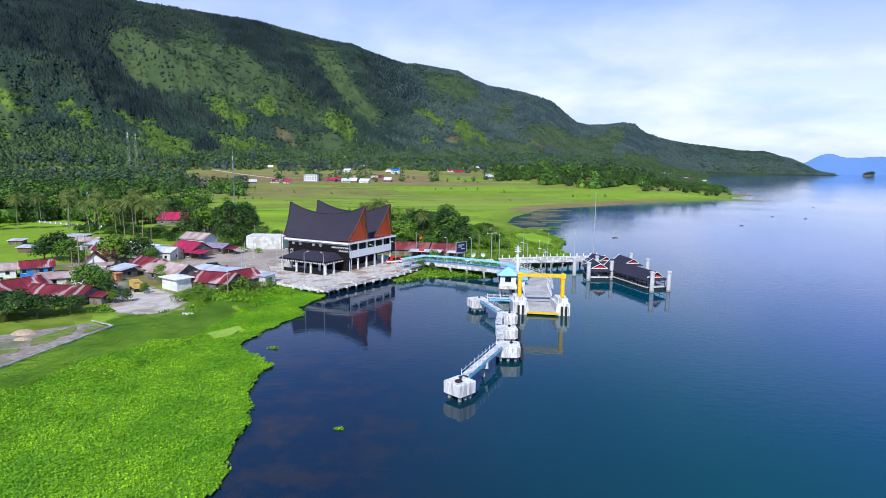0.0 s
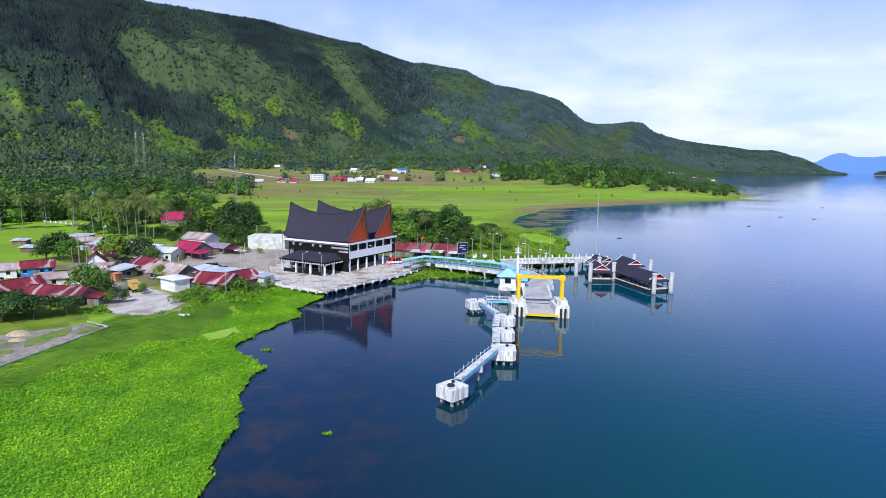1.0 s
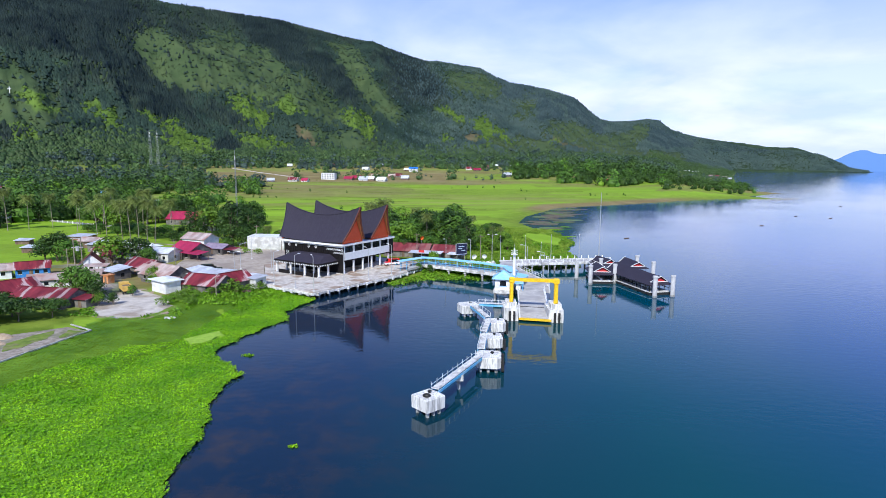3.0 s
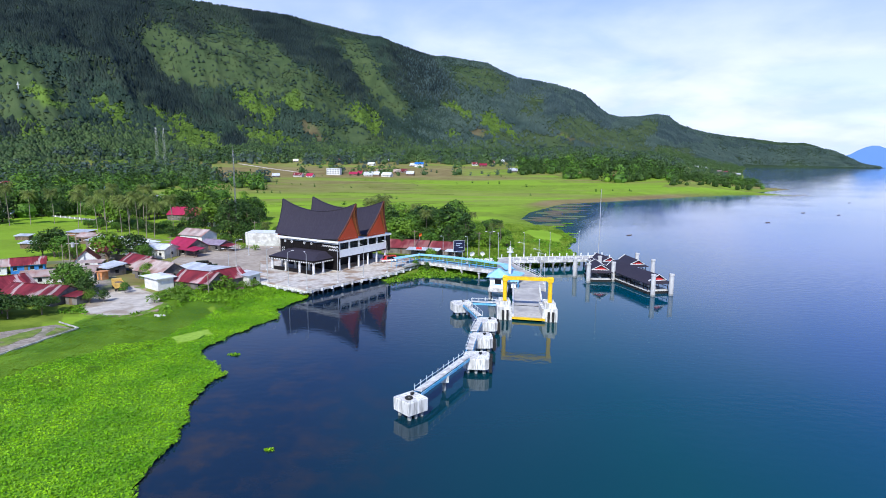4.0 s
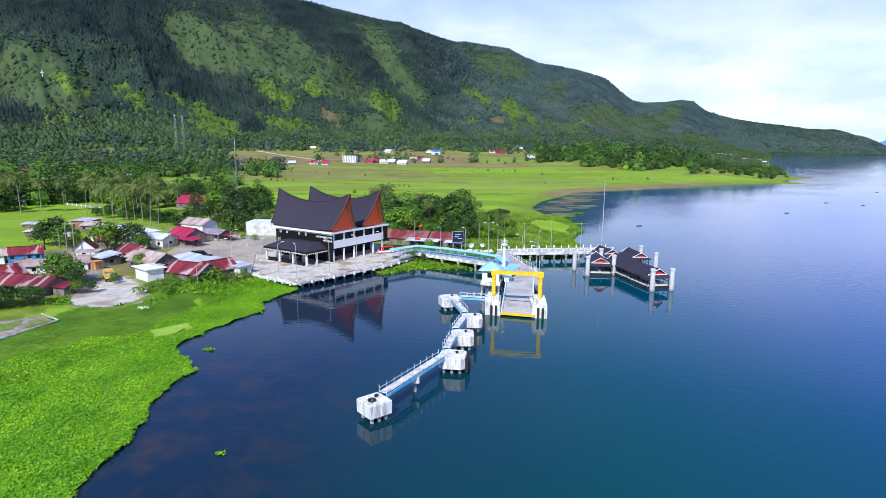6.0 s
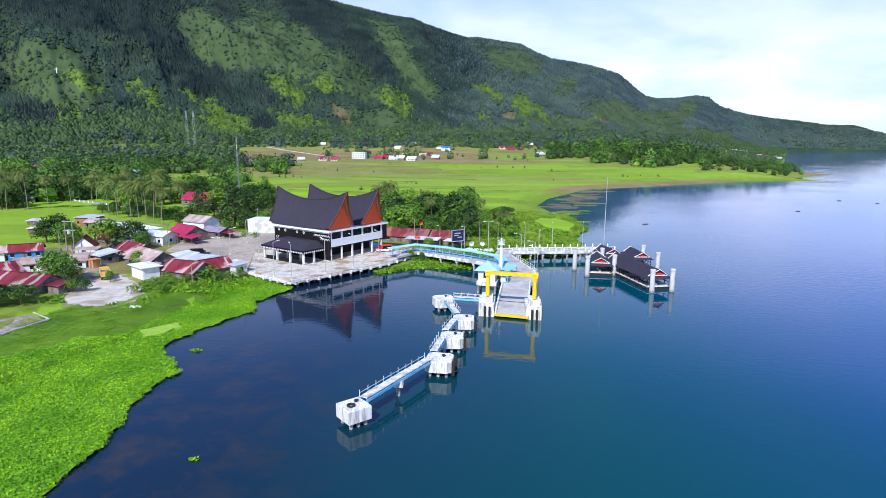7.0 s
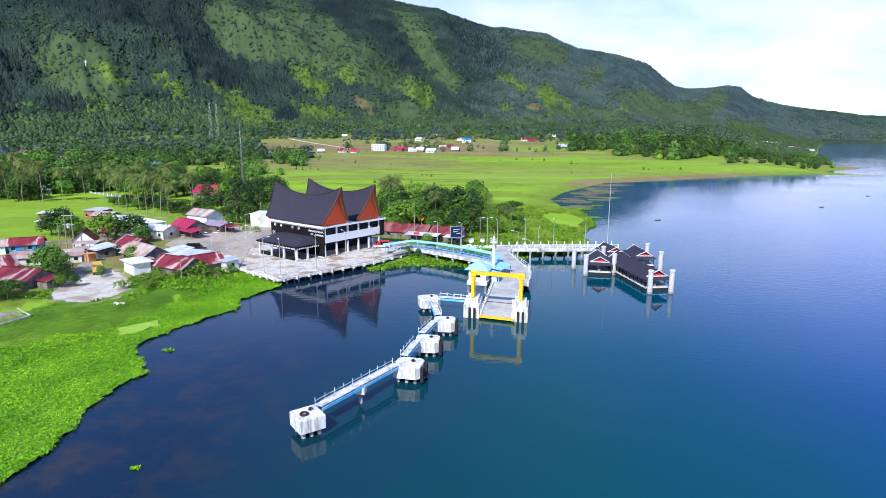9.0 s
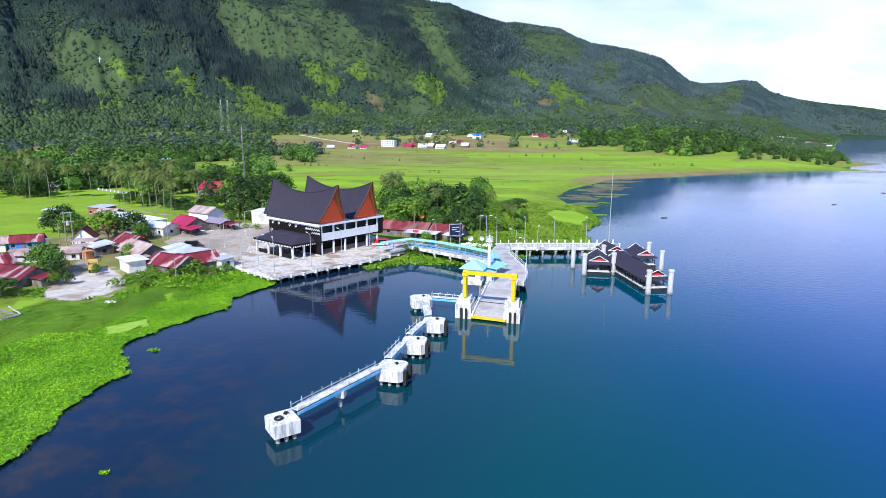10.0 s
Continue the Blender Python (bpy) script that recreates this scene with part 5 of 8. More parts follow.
# ---- plants ----
def z_at(x, y):
    h = land_height(np.array([float(x)]), np.array([float(y)]))[0]
    return float(h[0])


def leaf_quads(centres, normals, size, rng, jitter=0.6, long=1.3):
    """Small leaf faces at the centres, roughly square to the normals."""
    n = len(centres)
    nv = normals + rng.normal(0, jitter, (n, 3))
    nv /= np.linalg.norm(nv, axis=1, keepdims=True) + 1e-9
    t = rng.normal(0, 1, (n, 3))
    u = np.cross(nv, t)
    u /= np.linalg.norm(u, axis=1, keepdims=True) + 1e-9
    w = np.cross(nv, u)
    s = (size * rng.uniform(0.6, 1.3, n))[:, None]
    v = np.stack([centres - u * s * long * 0.5, centres - w * s * 0.42, centres + u * s * long * 0.5, centres + w * s * 0.42], 1).reshape(-1, 3)
    return v, np.arange(4 * n).reshape(-1, 4)


def crown(clumps, per_m2, size, rng):
    vs, fs, o = [], [], 0
    for cx, cy, cz, rx, ry, rz in clumps:
        n = max(20, int(per_m2 * 4 * math.pi * ((rx * ry + ry * rz + rx * rz) / 3)))
        d = rng.normal(0, 1, (n, 3))
        d /= np.linalg.norm(d, axis=1, keepdims=True)
        d = d[(d[:, 2] > -0.55)]
        k = rng.uniform(0.62, 1.08, (len(d), 1))
        c = np.array([cx, cy, cz]) + d * k * np.array([rx, ry, rz])
        v, f = leaf_quads(c, d + np.array([0, 0, 0.35]), size, rng, 0.42)
        vs.append(v); fs.append(f + o); o += len(v)
    return np.concatenate(vs), np.concatenate(fs)


def tree_kind(name, label, seed, height, spread, leaf, kind="round"):
    """One tree: tapered trunk with limbs, and a crown of leaf clumps."""
    rng = np.random.default_rng(seed)
    t = thing(name, label, "tree", pose(0, 0, -60))
    clumps = []
    limbs = Shape()
    if kind == "umbrella":
        fork, top = 0.35, 0.86
        k = 17
    elif kind == "tall":
        fork, top = 0.30, 0.95
        k = 12
    else:
        fork, top = 0.2, 0.90
        k = 12
    limbs.tube((0, 0, -0.5), (0.1, 0.05, height * fork), 0.035 * height, 0.024 * height, 7)
    for i in range(k):
        a = 2.4 * i + rng.uniform(-0.3, 0.3)
        if kind == "umbrella":
            rad = spread * (0.15 + 0.55 * math.sqrt(i / k))
            z = height * (0.80 + 0.12 * rng.uniform(-1, 1) - 0.1 * (rad / spread))
            r = spread * rng.uniform(0.28, 0.40)
            rz = r * 0.55
        elif kind == "tall":
            f = i / (k - 1)
            rad = spread * 0.42 * math.sin(math.pi * (0.25 + 0.7 * f))
            z = height * (0.22 + 0.66 * f)
            r = spread * rng.uniform(0.34, 0.46) * (1.15 - 0.5 * f)
            rz = r * 0.9
        else:
            rad = spread * (0.12 + 0.45 * math.sqrt(i / k))
            z = height * (0.78 - 0.50 * (i / k) ** 1.2 * rng.uniform(0.6, 1.2))
            r = spread * rng.uniform(0.34, 0.46)
            rz = r * 0.8
        x, y = rad * math.cos(a), rad * math.sin(a)
        clumps.append((x, y, z, r, r, rz))
        limbs.tube((0.1, 0.05, height * fork * rng.uniform(0.8, 1)), (x * 0.8, y * 0.8, z - rz * 0.3), 0.014 * height, 0.005 * height, 5)
    part("trunk", limbs, BARK, t)
    v, f = crown(clumps, 3.6, 0.06 * spread + 0.20, rng)
    c = new("crown", quick_mesh("crown", v, f, leaf))
    c.parent = t
    return t


def palm_kind(seed, height, spread=5.0):
    rng = np.random.default_rng(seed)
    t = thing("coconut_palm", "tall slender coconut palm with a feathery crown", "palm tree", pose(0, 0, -60), "coconut palms")
    s = Shape()
    bend = rng.uniform(-2.0, 2.0, 2)
    pts = [Vector((bend[0] * (k / 6) ** 2, bend[1] * (k / 6) ** 2, height * k / 6 - (0.5 if k == 0 else 0))) for k in range(7)]
    for a, b in zip(pts, pts[1:]):
        s.tube(a, b, 0.17, 0.15, 6)
    part("trunk", s, PALM_BARK, t)
    top = pts[-1]
    vs, fs, o = [], [], 0
    nf = 36
    for i in range(nf):
        a = 2.4 * i
        up = 1.7 - 2.0 * i / nf
        L = spread * rng.uniform(0.7, 1.15)
        d = np.array([math.cos(a), math.sin(a), 0])
        side = np.array([-d[1], d[0], 0])
        rib = []
        for k in range(9):
            q = k / 8
            rib.append(np.array(top) + d * L * q * (1 - 0.15 * q) + np.array([0, 0, L * (up * q * 0.72 - 0.95 * q * q)]))
        for k in range(8):
            p0, p1 = rib[k], rib[k + 1]
            w = 1.15 * math.sin(math.pi * (0.12 + 0.8 * (k + 0.5) / 8))
            for sg in (-1, 1):
                tip = (p0 + p1) / 2 + side * sg * w + np.array([0, 0, -0.85 * w]) + d * 0.45
                vs += [p0, p0 * 0.35 + p1 * 0.65, tip + (p1 - p0) * 0.25, tip]
                fs.append((o, o + 1, o + 2, o + 3)); o += 4
    c = new("fronds", quick_mesh("fronds", np.array(vs), np.array(fs), LEAF_PALM))
    c.parent = t
    part("nuts", Shape().tube(top - Vector((0.3, 0, 0.5)), top + Vector((0.3, 0, -0.1)), 0.3, 0.2, 6), BARK, t)
    return t


KINDS = {
    "round": tree_kind("broadleaf_tree", "rounded broadleaf tree with a dense dark green crown", 3, 8.0, 4.6, LEAF_DARK),
    "light": tree_kind("broadleaf_tree", "leafy tree with a fresh bright green crown", 5, 7.0, 4.4, LEAF_LIGHT),
    "mid": tree_kind("broadleaf_tree", "broadleaf tree with an uneven mid-green crown", 8, 9.0, 5.0, LEAF_MID),
    "umbrella": tree_kind("spreading_tree", "wide spreading tree with a flat layered crown", 11, 6.5, 6.0, LEAF_DARK, "umbrella"),
    "tall": tree_kind("tall_tree", "tall dark tree with a high narrow crown", 14, 13.0, 5.5, LEAF_DARK, "tall"),
    "shrub": tree_kind("shrub", "low rounded green shrub", 17, 2.6, 2.2, LEAF_LIGHT),
}
PALMS = [palm_kind(21, 17.0), palm_kind(22, 15.0), palm_kind(23, 18.5)]
SIZE = {"round": 8.0, "light": 7.0, "mid": 9.0, "umbrella": 6.5, "tall": 13.0, "shrub": 2.6}
TREE_RNG = np.random.default_rng(40)


def plant(kind, x, y, height, z=None, wide=1.0):
    ob = KINDS[kind]
    k = height / SIZE[kind]
    w = k * wide
    m = pose(x, y, (z_at(x, y) if z is None else z), 0, 0, TREE_RNG.uniform(0, 360))
    c = copy_thing(ob, m)
    c.scale = (w, w, k)
    return c


def plant_palm(x, y, k=1.0, i=0):
    c = copy_thing(PALMS[i % 3], pose(x, y, z_at(x, y), 0, 0, TREE_RNG.uniform(0, 360)))
    c.scale = (k, k, k)
    return c


# trees among the houses
for kind, x, y, h, w in (("mid", -90.5, 157.5, 8.6, 1.05), ("mid", -86.0, 155.5, 7.6, 1.0), ("round", -83.2, 153.0, 5.4, 1.05), ("umbrella", -87.5, 133.5, 5.0, 1.1), ("umbrella", -95, 135, 5.2, 1.3), ("umbrella", -82.5, 137, 4.2, 1.0), ("mid", -91.5, 137, 4.4, 1.3), ("round", -99, 139, 5.0, 1.3), ("light", -86, 140.5, 3.6, 1.2), ("umbrella", -92, 130.5, 4.6, 1.2), ("round", -108, 122, 5.5, 1.3), ("round", -113, 128, 6.5, 1.3), ("round", -104, 139, 6.8, 1.2), ("round", -106, 128, 6.5, 1.2), ("mid", -112, 136, 6.5, 1.2), ("round", -100, 127, 4.6, 1.2), ("round", -99, 122, 4.5, 1.0),
                         ("light", -107, 201, 10.6, 1.0), ("round", -101.0, 205.5, 9.6, 1.15), ("round", -131, 209, 10.6, 1.2), ("mid", -125, 206, 8.6, 1.2), ("round", -136.5, 211, 8.0, 1.1), ("mid", -96.0, 203, 6.5, 1.0),
                         ("light", -80, 176, 5.0, 0.9), ("shrub", -78, 172, 3.2, 1.0), ("mid", -76.5, 158.5, 3.2, 0.8), ("light", -78.5, 147.5, 3.5, 0.9), ("round", -76, 149, 3.4, 0.8),
                         ("tall", -86, 250, 19, 1.0), ("tall", -82, 259, 16, 1.1), ("round", -80, 248, 9, 1.0), ("mid", -76, 256, 8, 1.1), ("round", -98, 262, 5, 1.0), ("mid", -84, 240, 5, 1.0),
                         ("mid", -70, 262, 6, 1.2), ("round", -13.5, 232, 6.5, 0.8), ("light", -2.0, 212.5, 4.6, 0.9), ("mid", -6, 200.5, 3.4, 0.75), ("round", -2.5, 199.5, 3.0, 0.8),
                         ("shrub", -68, 228, 2.4, 1.1), ("shrub", -73, 230, 2.2, 1.1), ("light", -55, 226, 3.0, 1.0), ("light", -122, 205, 6, 1.0)):
    plant(kind, x, y, h, wide=w)
# grove behind the terminal, down to the marsh
i = 0
while i < 112:
    x, y = TREE_RNG.uniform(-30, 47), TREE_RNG.uniform(236, 322)
    if x > 31 - 0.1 * (y - 240) or y < 239 + 0.05 * x or y > 322 - 0.9 * max(x - 8, 0) - 0.5 * max(-x - 5, 0):
        continue
    front = (y - 236) / 80
    h = (4.5 + 10.5 * TREE_RNG.random() ** 1.7) if x < 12 else TREE_RNG.uniform(2.6, 6.5)
    plant(["mid", "round", "light", "tall", "mid", "light"][TREE_RNG.integers(6)] if x < 14 else ["mid", "light", "light", "umbrella"][TREE_RNG.integers(4)], x, y, h, wide=TREE_RNG.uniform(0.8, 1.2))
    i += 1
plant("tall", 2, 262, 16, wide=1.25)
plant("tall", -4, 268, 13, wide=1.2)
plant("round", -42, 262, 9, wide=1.2)
plant("round", -50, 285, 9, wide=1.3)
plant("round", -30, 280, 9, wide=1.2)
for i, (x, y, k) in enumerate(((-26.5, 271.6, 1.0), (-31.0, 279, 0.98), (12.8, 288.4, 0.5), (-7, 262, 0.72), (-13, 292, 0.8), (21, 262, 0.4), (-36, 290, 0.85), (-24, 262, 0.6), (24, 256, 0.42), (-20, 285, 0.6), (-160, 278.5, 1.0), (-152.5, 273.5, 0.98), (-142, 267.5, 0.95), (-137.5, 266, 1.08), (-132, 263, 0.98), (-127, 260.5, 1.0), (-123, 259.5, 0.95), (-262, 336, 1.0), (-287, 344, 1.0), (-246, 322, 0.95), (-304, 372, 1.1),
                               (-170, 300, 1.0), (-160, 305, 0.9), (-150, 300, 1.05), (-178, 292, 0.95), (-130, 290, 1.0), (-215, 295, 1.05), (-208, 300, 0.95), (-222, 290, 1.0), (-200, 306, 0.9), (-240, 300, 1.0), (-232, 312, 1.1), (-190, 312, 1.0), (-250, 280, 0.9),
                               (-140, 308, 0.9), (-183, 330, 1.0), (-262, 296, 1.0), (-72, 252, 0.5))):
    plant_palm(x, y, k, i)
# hedgerow and grove along the far lane
i = 0
while i < 62:
    x, y = TREE_RNG.uniform(-290, -96), TREE_RNG.uniform(262, 420)
    lane_y = 236 + (-x - 90) * 0.62
    if y < lane_y + (40 if x < -188 else 22) or (x > -215 and y > 395) or (-158 < x < -116 and 285 < y < 345) or y > lane_y + 120 + 0.2 * (-x - 100) or (x > -150 and y > 350):
        continue
    plant(["round", "mid", "round", "tall", "light"][TREE_RNG.integers(5)], x, y, TREE_RNG.uniform(9, 16), wide=TREE_RNG.uniform(0.9, 1.15))
    i += 1
for i in range(38):
    q = TREE_RNG.random()
    x = -300 + 152 * q
    plant(["round", "mid", "round", "tall"][TREE_RNG.integers(4)], x, np.interp(x, [-300, -261, -219, -192.7, -148], [378, 359, 337.6, 323.4, 301]) + TREE_RNG.uniform(8, 48), TREE_RNG.uniform(9, 16), wide=TREE_RNG.uniform(0.95, 1.2))
for i in range(16):
    plant(["round", "round", "mid"][i % 3], TREE_RNG.uniform(-300, -232), TREE_RNG.uniform(318, 345), TREE_RNG.uniform(7, 14), wide=TREE_RNG.uniform(1.0, 1.25))
for i in range(15):
    x = TREE_RNG.uniform(-262, -226)
    plant(["round", "mid", "round"][i % 3], x, 304 - (x + 240) * 0.45 + TREE_RNG.uniform(-5, 12), TREE_RNG.uniform(6, 13), wide=TREE_RNG.uniform(1.0, 1.3))
for i in range(32):
    x = TREE_RNG.uniform(-174, -106)
    plant(["round", "mid", "round", "mid"][i % 4], x, 278 - (x + 160) * 0.5 + TREE_RNG.uniform(5, 24), TREE_RNG.uniform(3.2, 5.6), wide=TREE_RNG.uniform(1.2, 1.6))
for i in range(14):
    plant("shrub", -58 - TREE_RNG.uniform(0, 6) - i * 0.1, 149 + i * 1.4 + TREE_RNG.uniform(-1, 1), TREE_RNG.uniform(1.2, 2.4), wide=1.3)
for x, y, h in ((-52, 164.5, 2.6), (-49.5, 167, 2.2), (-55, 163, 2.6), (-47.5, 169.5, 2.4), (-57, 161, 2.2), (-54, 166, 3.4)):
    plant("shrub", x, y, h, wide=1.2)


def wood_stuff(name, label, pts, sizes, leaf, quads, seed, fine=0.22):
    """Many trees in one mesh: each a dome of several lobes of leaf faces over a closed inner mass."""
    rng = np.random.default_rng(seed)
    n = len(pts)
    if not n:
        return None
    lobes = 7
    ang = np.arange(lobes) * 2.4 + rng.uniform(0, 6.28, (n, 1))
    rad = np.sqrt(np.arange(lobes) / lobes)[None] * rng.uniform(0.30, 0.46, (n, lobes))
    mid = np.stack([rad * np.cos(ang), rad * np.sin(ang), 0.70 - 0.75 * rad * rng.uniform(0.4, 1.2, (n, lobes))], -1)
    size_l = rng.uniform(0.20, 0.34, (n, lobes))
    which = rng.integers(0, lobes, (n, quads))
    row = np.arange(n)[:, None]
    d = rng.normal(0, 1, (n, quads, 3))
    d /= np.linalg.norm(d, axis=2, keepdims=True)
    d[:, :, 2] = np.where(d[:, :, 2] < -0.3, -d[:, :, 2], d[:, :, 2])
    s = sizes[:, None, None]
    k = rng.uniform(0.80, 1.06, (n, quads, 1)) * size_l[row, which][:, :, None]
    c = mid[row, which] + d * k
    # a third of the leaves hang in a skirt round the foot of the crown
    low = rng.random((n, quads)) < 0.32
    flat = np.hypot(d[:, :, 0], d[:, :, 1]) + 1e-6
    skirt = np.stack([d[:, :, 0] / flat, d[:, :, 1] / flat, np.zeros((n, quads))], -1) * rng.uniform(0.30, 0.46, (n, quads, 1))
    skirt[:, :, 2] = rng.uniform(0.05, 0.42, (n, quads))
    c = pts[:, None, :] + np.where(low[:, :, None], skirt, c) * s
    v, f = leaf_quads(c.reshape(-1, 3), (d + np.array([0, 0, 0.25])).reshape(-1, 3), np.repeat(sizes, quads) * fine, rng, 0.32, 1.2)
    e = np.arange(6) * math.pi / 3 + rng.uniform(0, 1, (n, 1))
    rings = [np.stack([q * np.cos(e), q * np.sin(e), np.full(e.shape, z)], -1) for q, z in ((0.30, 0.0), (0.46, 0.30), (0.36, 0.66))]
    core = np.concatenate(rings + [np.tile([[[0, 0, 0.82]]], (n, 1, 1))], 1) * rng.uniform(0.50, 0.68, (n, 19, 1))
    core = (pts[:, None, :] + core * s).reshape(-1, 3)
    tri = [(6 * j + i, 6 * j + (i + 1) % 6, 6 * j + 6 + (i + 1) % 6) for j in (0, 1) for i in range(6)] + [(6 * j + i, 6 * j + 6 + (i + 1) % 6, 6 * j + 6 + i) for j in (0, 1) for i in range(6)] + [(12 + i, 12 + (i + 1) % 6, 18) for i in range(6)]
    g = (np.array(tri)[None] + (np.arange(n) * 19)[:, None, None]).reshape(-1, 3)
    g = np.concatenate([g, g[:, :1]], 1) + len(v)
    me = bpy.data.meshes.new(name)
    me.from_pydata(np.concatenate([v, core]).tolist(), [], f.tolist() + g[:, :3].tolist())
    me.materials.append(leaf)
    return tagged(new(name, me), label, "trees", kind="stuff")


def scatter(n, az0, az1, r0, r1, rng):
    az = rng.uniform(az0, az1, n)
    r = np.sqrt(rng.uniform(r0 * r0, r1 * r1, n))
    return r * np.sin(np.radians(az)), r * np.cos(np.radians(az)), az, r


WOOD_HOUSES = [(-321, 552), (-438, 575), (-535, 626), (-300, 354), (-284, 347), (-420, 500), (-228, 470)]
WOOD_RNG = np.random.default_rng(77)
x, y, az, r = scatter(30000, -52, 27, 330, 2000, WOOD_RNG)
h, d, s, rr, azd, spur = land_height(x, y)
edge = 150 * (fbm(x / 60, y / 60, 3) - 0.5)
left_wood = (az < np.where(r < 640, -28.6, -23.5) + 3 * (fbm(r / 90, az * 0, 2) - 0.5)) & (r > 410) & (s < 0.02 + 0.06 * (fbm(x / 70, y / 70, 2) - 0.3))
knoll = (az > -24) & (az < -17.8) & (r > 640 + edge) & (r < 760) | (az > -24) & (az < -19) & (r > 500) & (r < 560) & (fbm(x / 50, y / 50, 2) > 0.55)
foot_wood = (r > 1015 + edge) & (s < 0.05) & (az < 6)
right_wood = (az > 5.5) & (az < 28.5) & (r > 800 + edge + 60 * (fbm(az * 0.5, az * 0, 2) - 0.3)) & (s < 0.15)
point_wood = (az > 18.8) & (az < 26.5) & (r > 745 + 0.5 * edge) & (r < 870) & (fbm(x / 30, y / 30, 2) > 0.32)
keep = (left_wood | knoll | foot_wood | right_wood | point_wood) & (d > 12) & (WOOD_RNG.random(len(x)) < np.clip(1.25 - r / 2600, 0, 1))
village = (r > 830) & (r < 1010) & (az < 5) & (az > -19 + 4 * (fbm(r / 60, az * 0, 2) - 0.5))
keep = keep & ~village | village & (az > -15) & (d > 12) & (WOOD_RNG.random(len(x)) < 0.10)
for hx, hy in WOOD_HOUSES:
    ha, hr = math.degrees(math.atan2(hx, hy)), math.hypot(hx, hy)
    keep &= ~((np.abs(az - ha) < 400 / hr) & (r > hr - 150) & (r < hr + 9))
lakeside = (az > 5.2) & (r < 1050)
keep &= ~lakeside | (WOOD_RNG.random(len(x)) < np.where(fbm(x / 45, y / 45, 2) > 0.44, 0.55, 0.16))
keep &= (az < 19.6) | (r < 870) | (WOOD_RNG.random(len(x)) < 0.8)
x, y, h, r, az, lakeside = x[keep], y[keep], h[keep], r[keep], az[keep], lakeside[keep]
size = (5.0 + 14 * WOOD_RNG.random(len(x)) ** 1.5) * np.where((r > 900) & (r < 1030) & ~lakeside, 0.7, 1.0) * np.where(r < 500, 1.15, 1.0)
size = np.where(lakeside, 7.5 + 0.9 * size, size) * np.where(az > 19.6, np.where(r > 870, 0.42, 0.62), 1.0)
close = r < 500
near = (r < 720) & ~close
far = (r >= 720) & ~lakeside
shore = (r >= 720) & lakeside
tone = fbm(x / 30 + 5, y / 30, 2) + WOOD_RNG.uniform(-0.22, 0.22, len(x)) - 0.10 * lakeside
spots = np.stack([x, y, h - 0.5], 1)
for m, leaf, label in ((tone < 0.52, LEAF_DARK, "dark green"), ((tone >= 0.52) & (tone < 0.78), LEAF_MID, "mid-green"), (tone >= 0.78, LEAF_LIGHT, "bright green")):
    wood_stuff("woodland", label + " broadleaf trees behind the palms", spots[close & m], size[close & m], leaf, 260, 4, 0.075)
    wood_stuff("woodland", label + " broadleaf woodland on the lakeside plain", spots[near & m], size[near & m], leaf, 90, 5, 0.11)
    wood_stuff("woodland", label + " rounded trees behind the lakeside fields", spots[shore & m], size[shore & m], leaf, 90, 7, 0.11)
# the darker trees here carry haze blue in their leaf colour
for m, leaf, label in ((tone < 0.42, LEAF_HAZED, "dark green"), (tone >= 0.42, LEAF_BELT, "brighter green")):
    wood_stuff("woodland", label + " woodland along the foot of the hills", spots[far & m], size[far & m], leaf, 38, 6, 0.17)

# trees along the shore beyond the wooded point
fx, fy, faz, fr = scatter(9000, 17.5, 28.5, 1050, 3000, WOOD_RNG)
fh, fd, fs = land_height(fx, fy)[:3]
ok = (fd > 4) & (fs < 0.2) & ~((fr > 1150) & (fr < 1620) & (fbm(fx / 50, fy / 50, 2) < 0.5))
wood_stuff("shore_trees", "blue-green trees along the far lake shore", np.stack([fx, fy, fh - 0.4], 1)[ok], WOOD_RNG.uniform(4, 9, int(ok.sum())) * np.where(fr[ok] < 1620, 0.6, 1.3), LEAF_BELT, 24, 19, 0.2)

# rounded bushy trees out on the point
k = WOOD_RNG.random(90)
px = 272 + 122 * k + WOOD_RNG.normal(0, 5, 90)
py = 802 - 30 * np.sin(k * math.pi) + 20 * k + WOOD_RNG.normal(0, 11, 90)
ph, pd = land_height(px, py)[:2]
ok = (pd > 3) & ~((k > 0.36) & (k < 0.42))
for m, leaf, label in ((k < 0.45, LEAF_DARK, "dark green"), (k >= 0.45, LEAF_MID, "mid-green")):
    wood_stuff("point_trees", label + " bushy trees on the marshy point", np.stack([px, py, ph - 0.4], 1)[ok & m], WOOD_RNG.uniform(8, 15, int((ok & m).sum())), leaf, 110, 23, 0.10)

# low bushes dotted over the fields and along their banks
bx, by, baz, br = scatter(900, -19, 16, 400, 860, WOOD_RNG)
bh, bd = land_height(bx, by)[:2]
ok = (bd > 14) & (fbm(bx / 70, by / 26, 3) > 0.72) & ~((bx > -75) & (bx < 60) & (by < 330))
wood_stuff("field_bushes", "low green bushes dotted over the rice fields", np.stack([bx, by, bh - 0.2], 1)[ok], WOOD_RNG.uniform(1.2, 3.6, int(ok.sum())), LEAF_MID, 30, 15, 0.2)


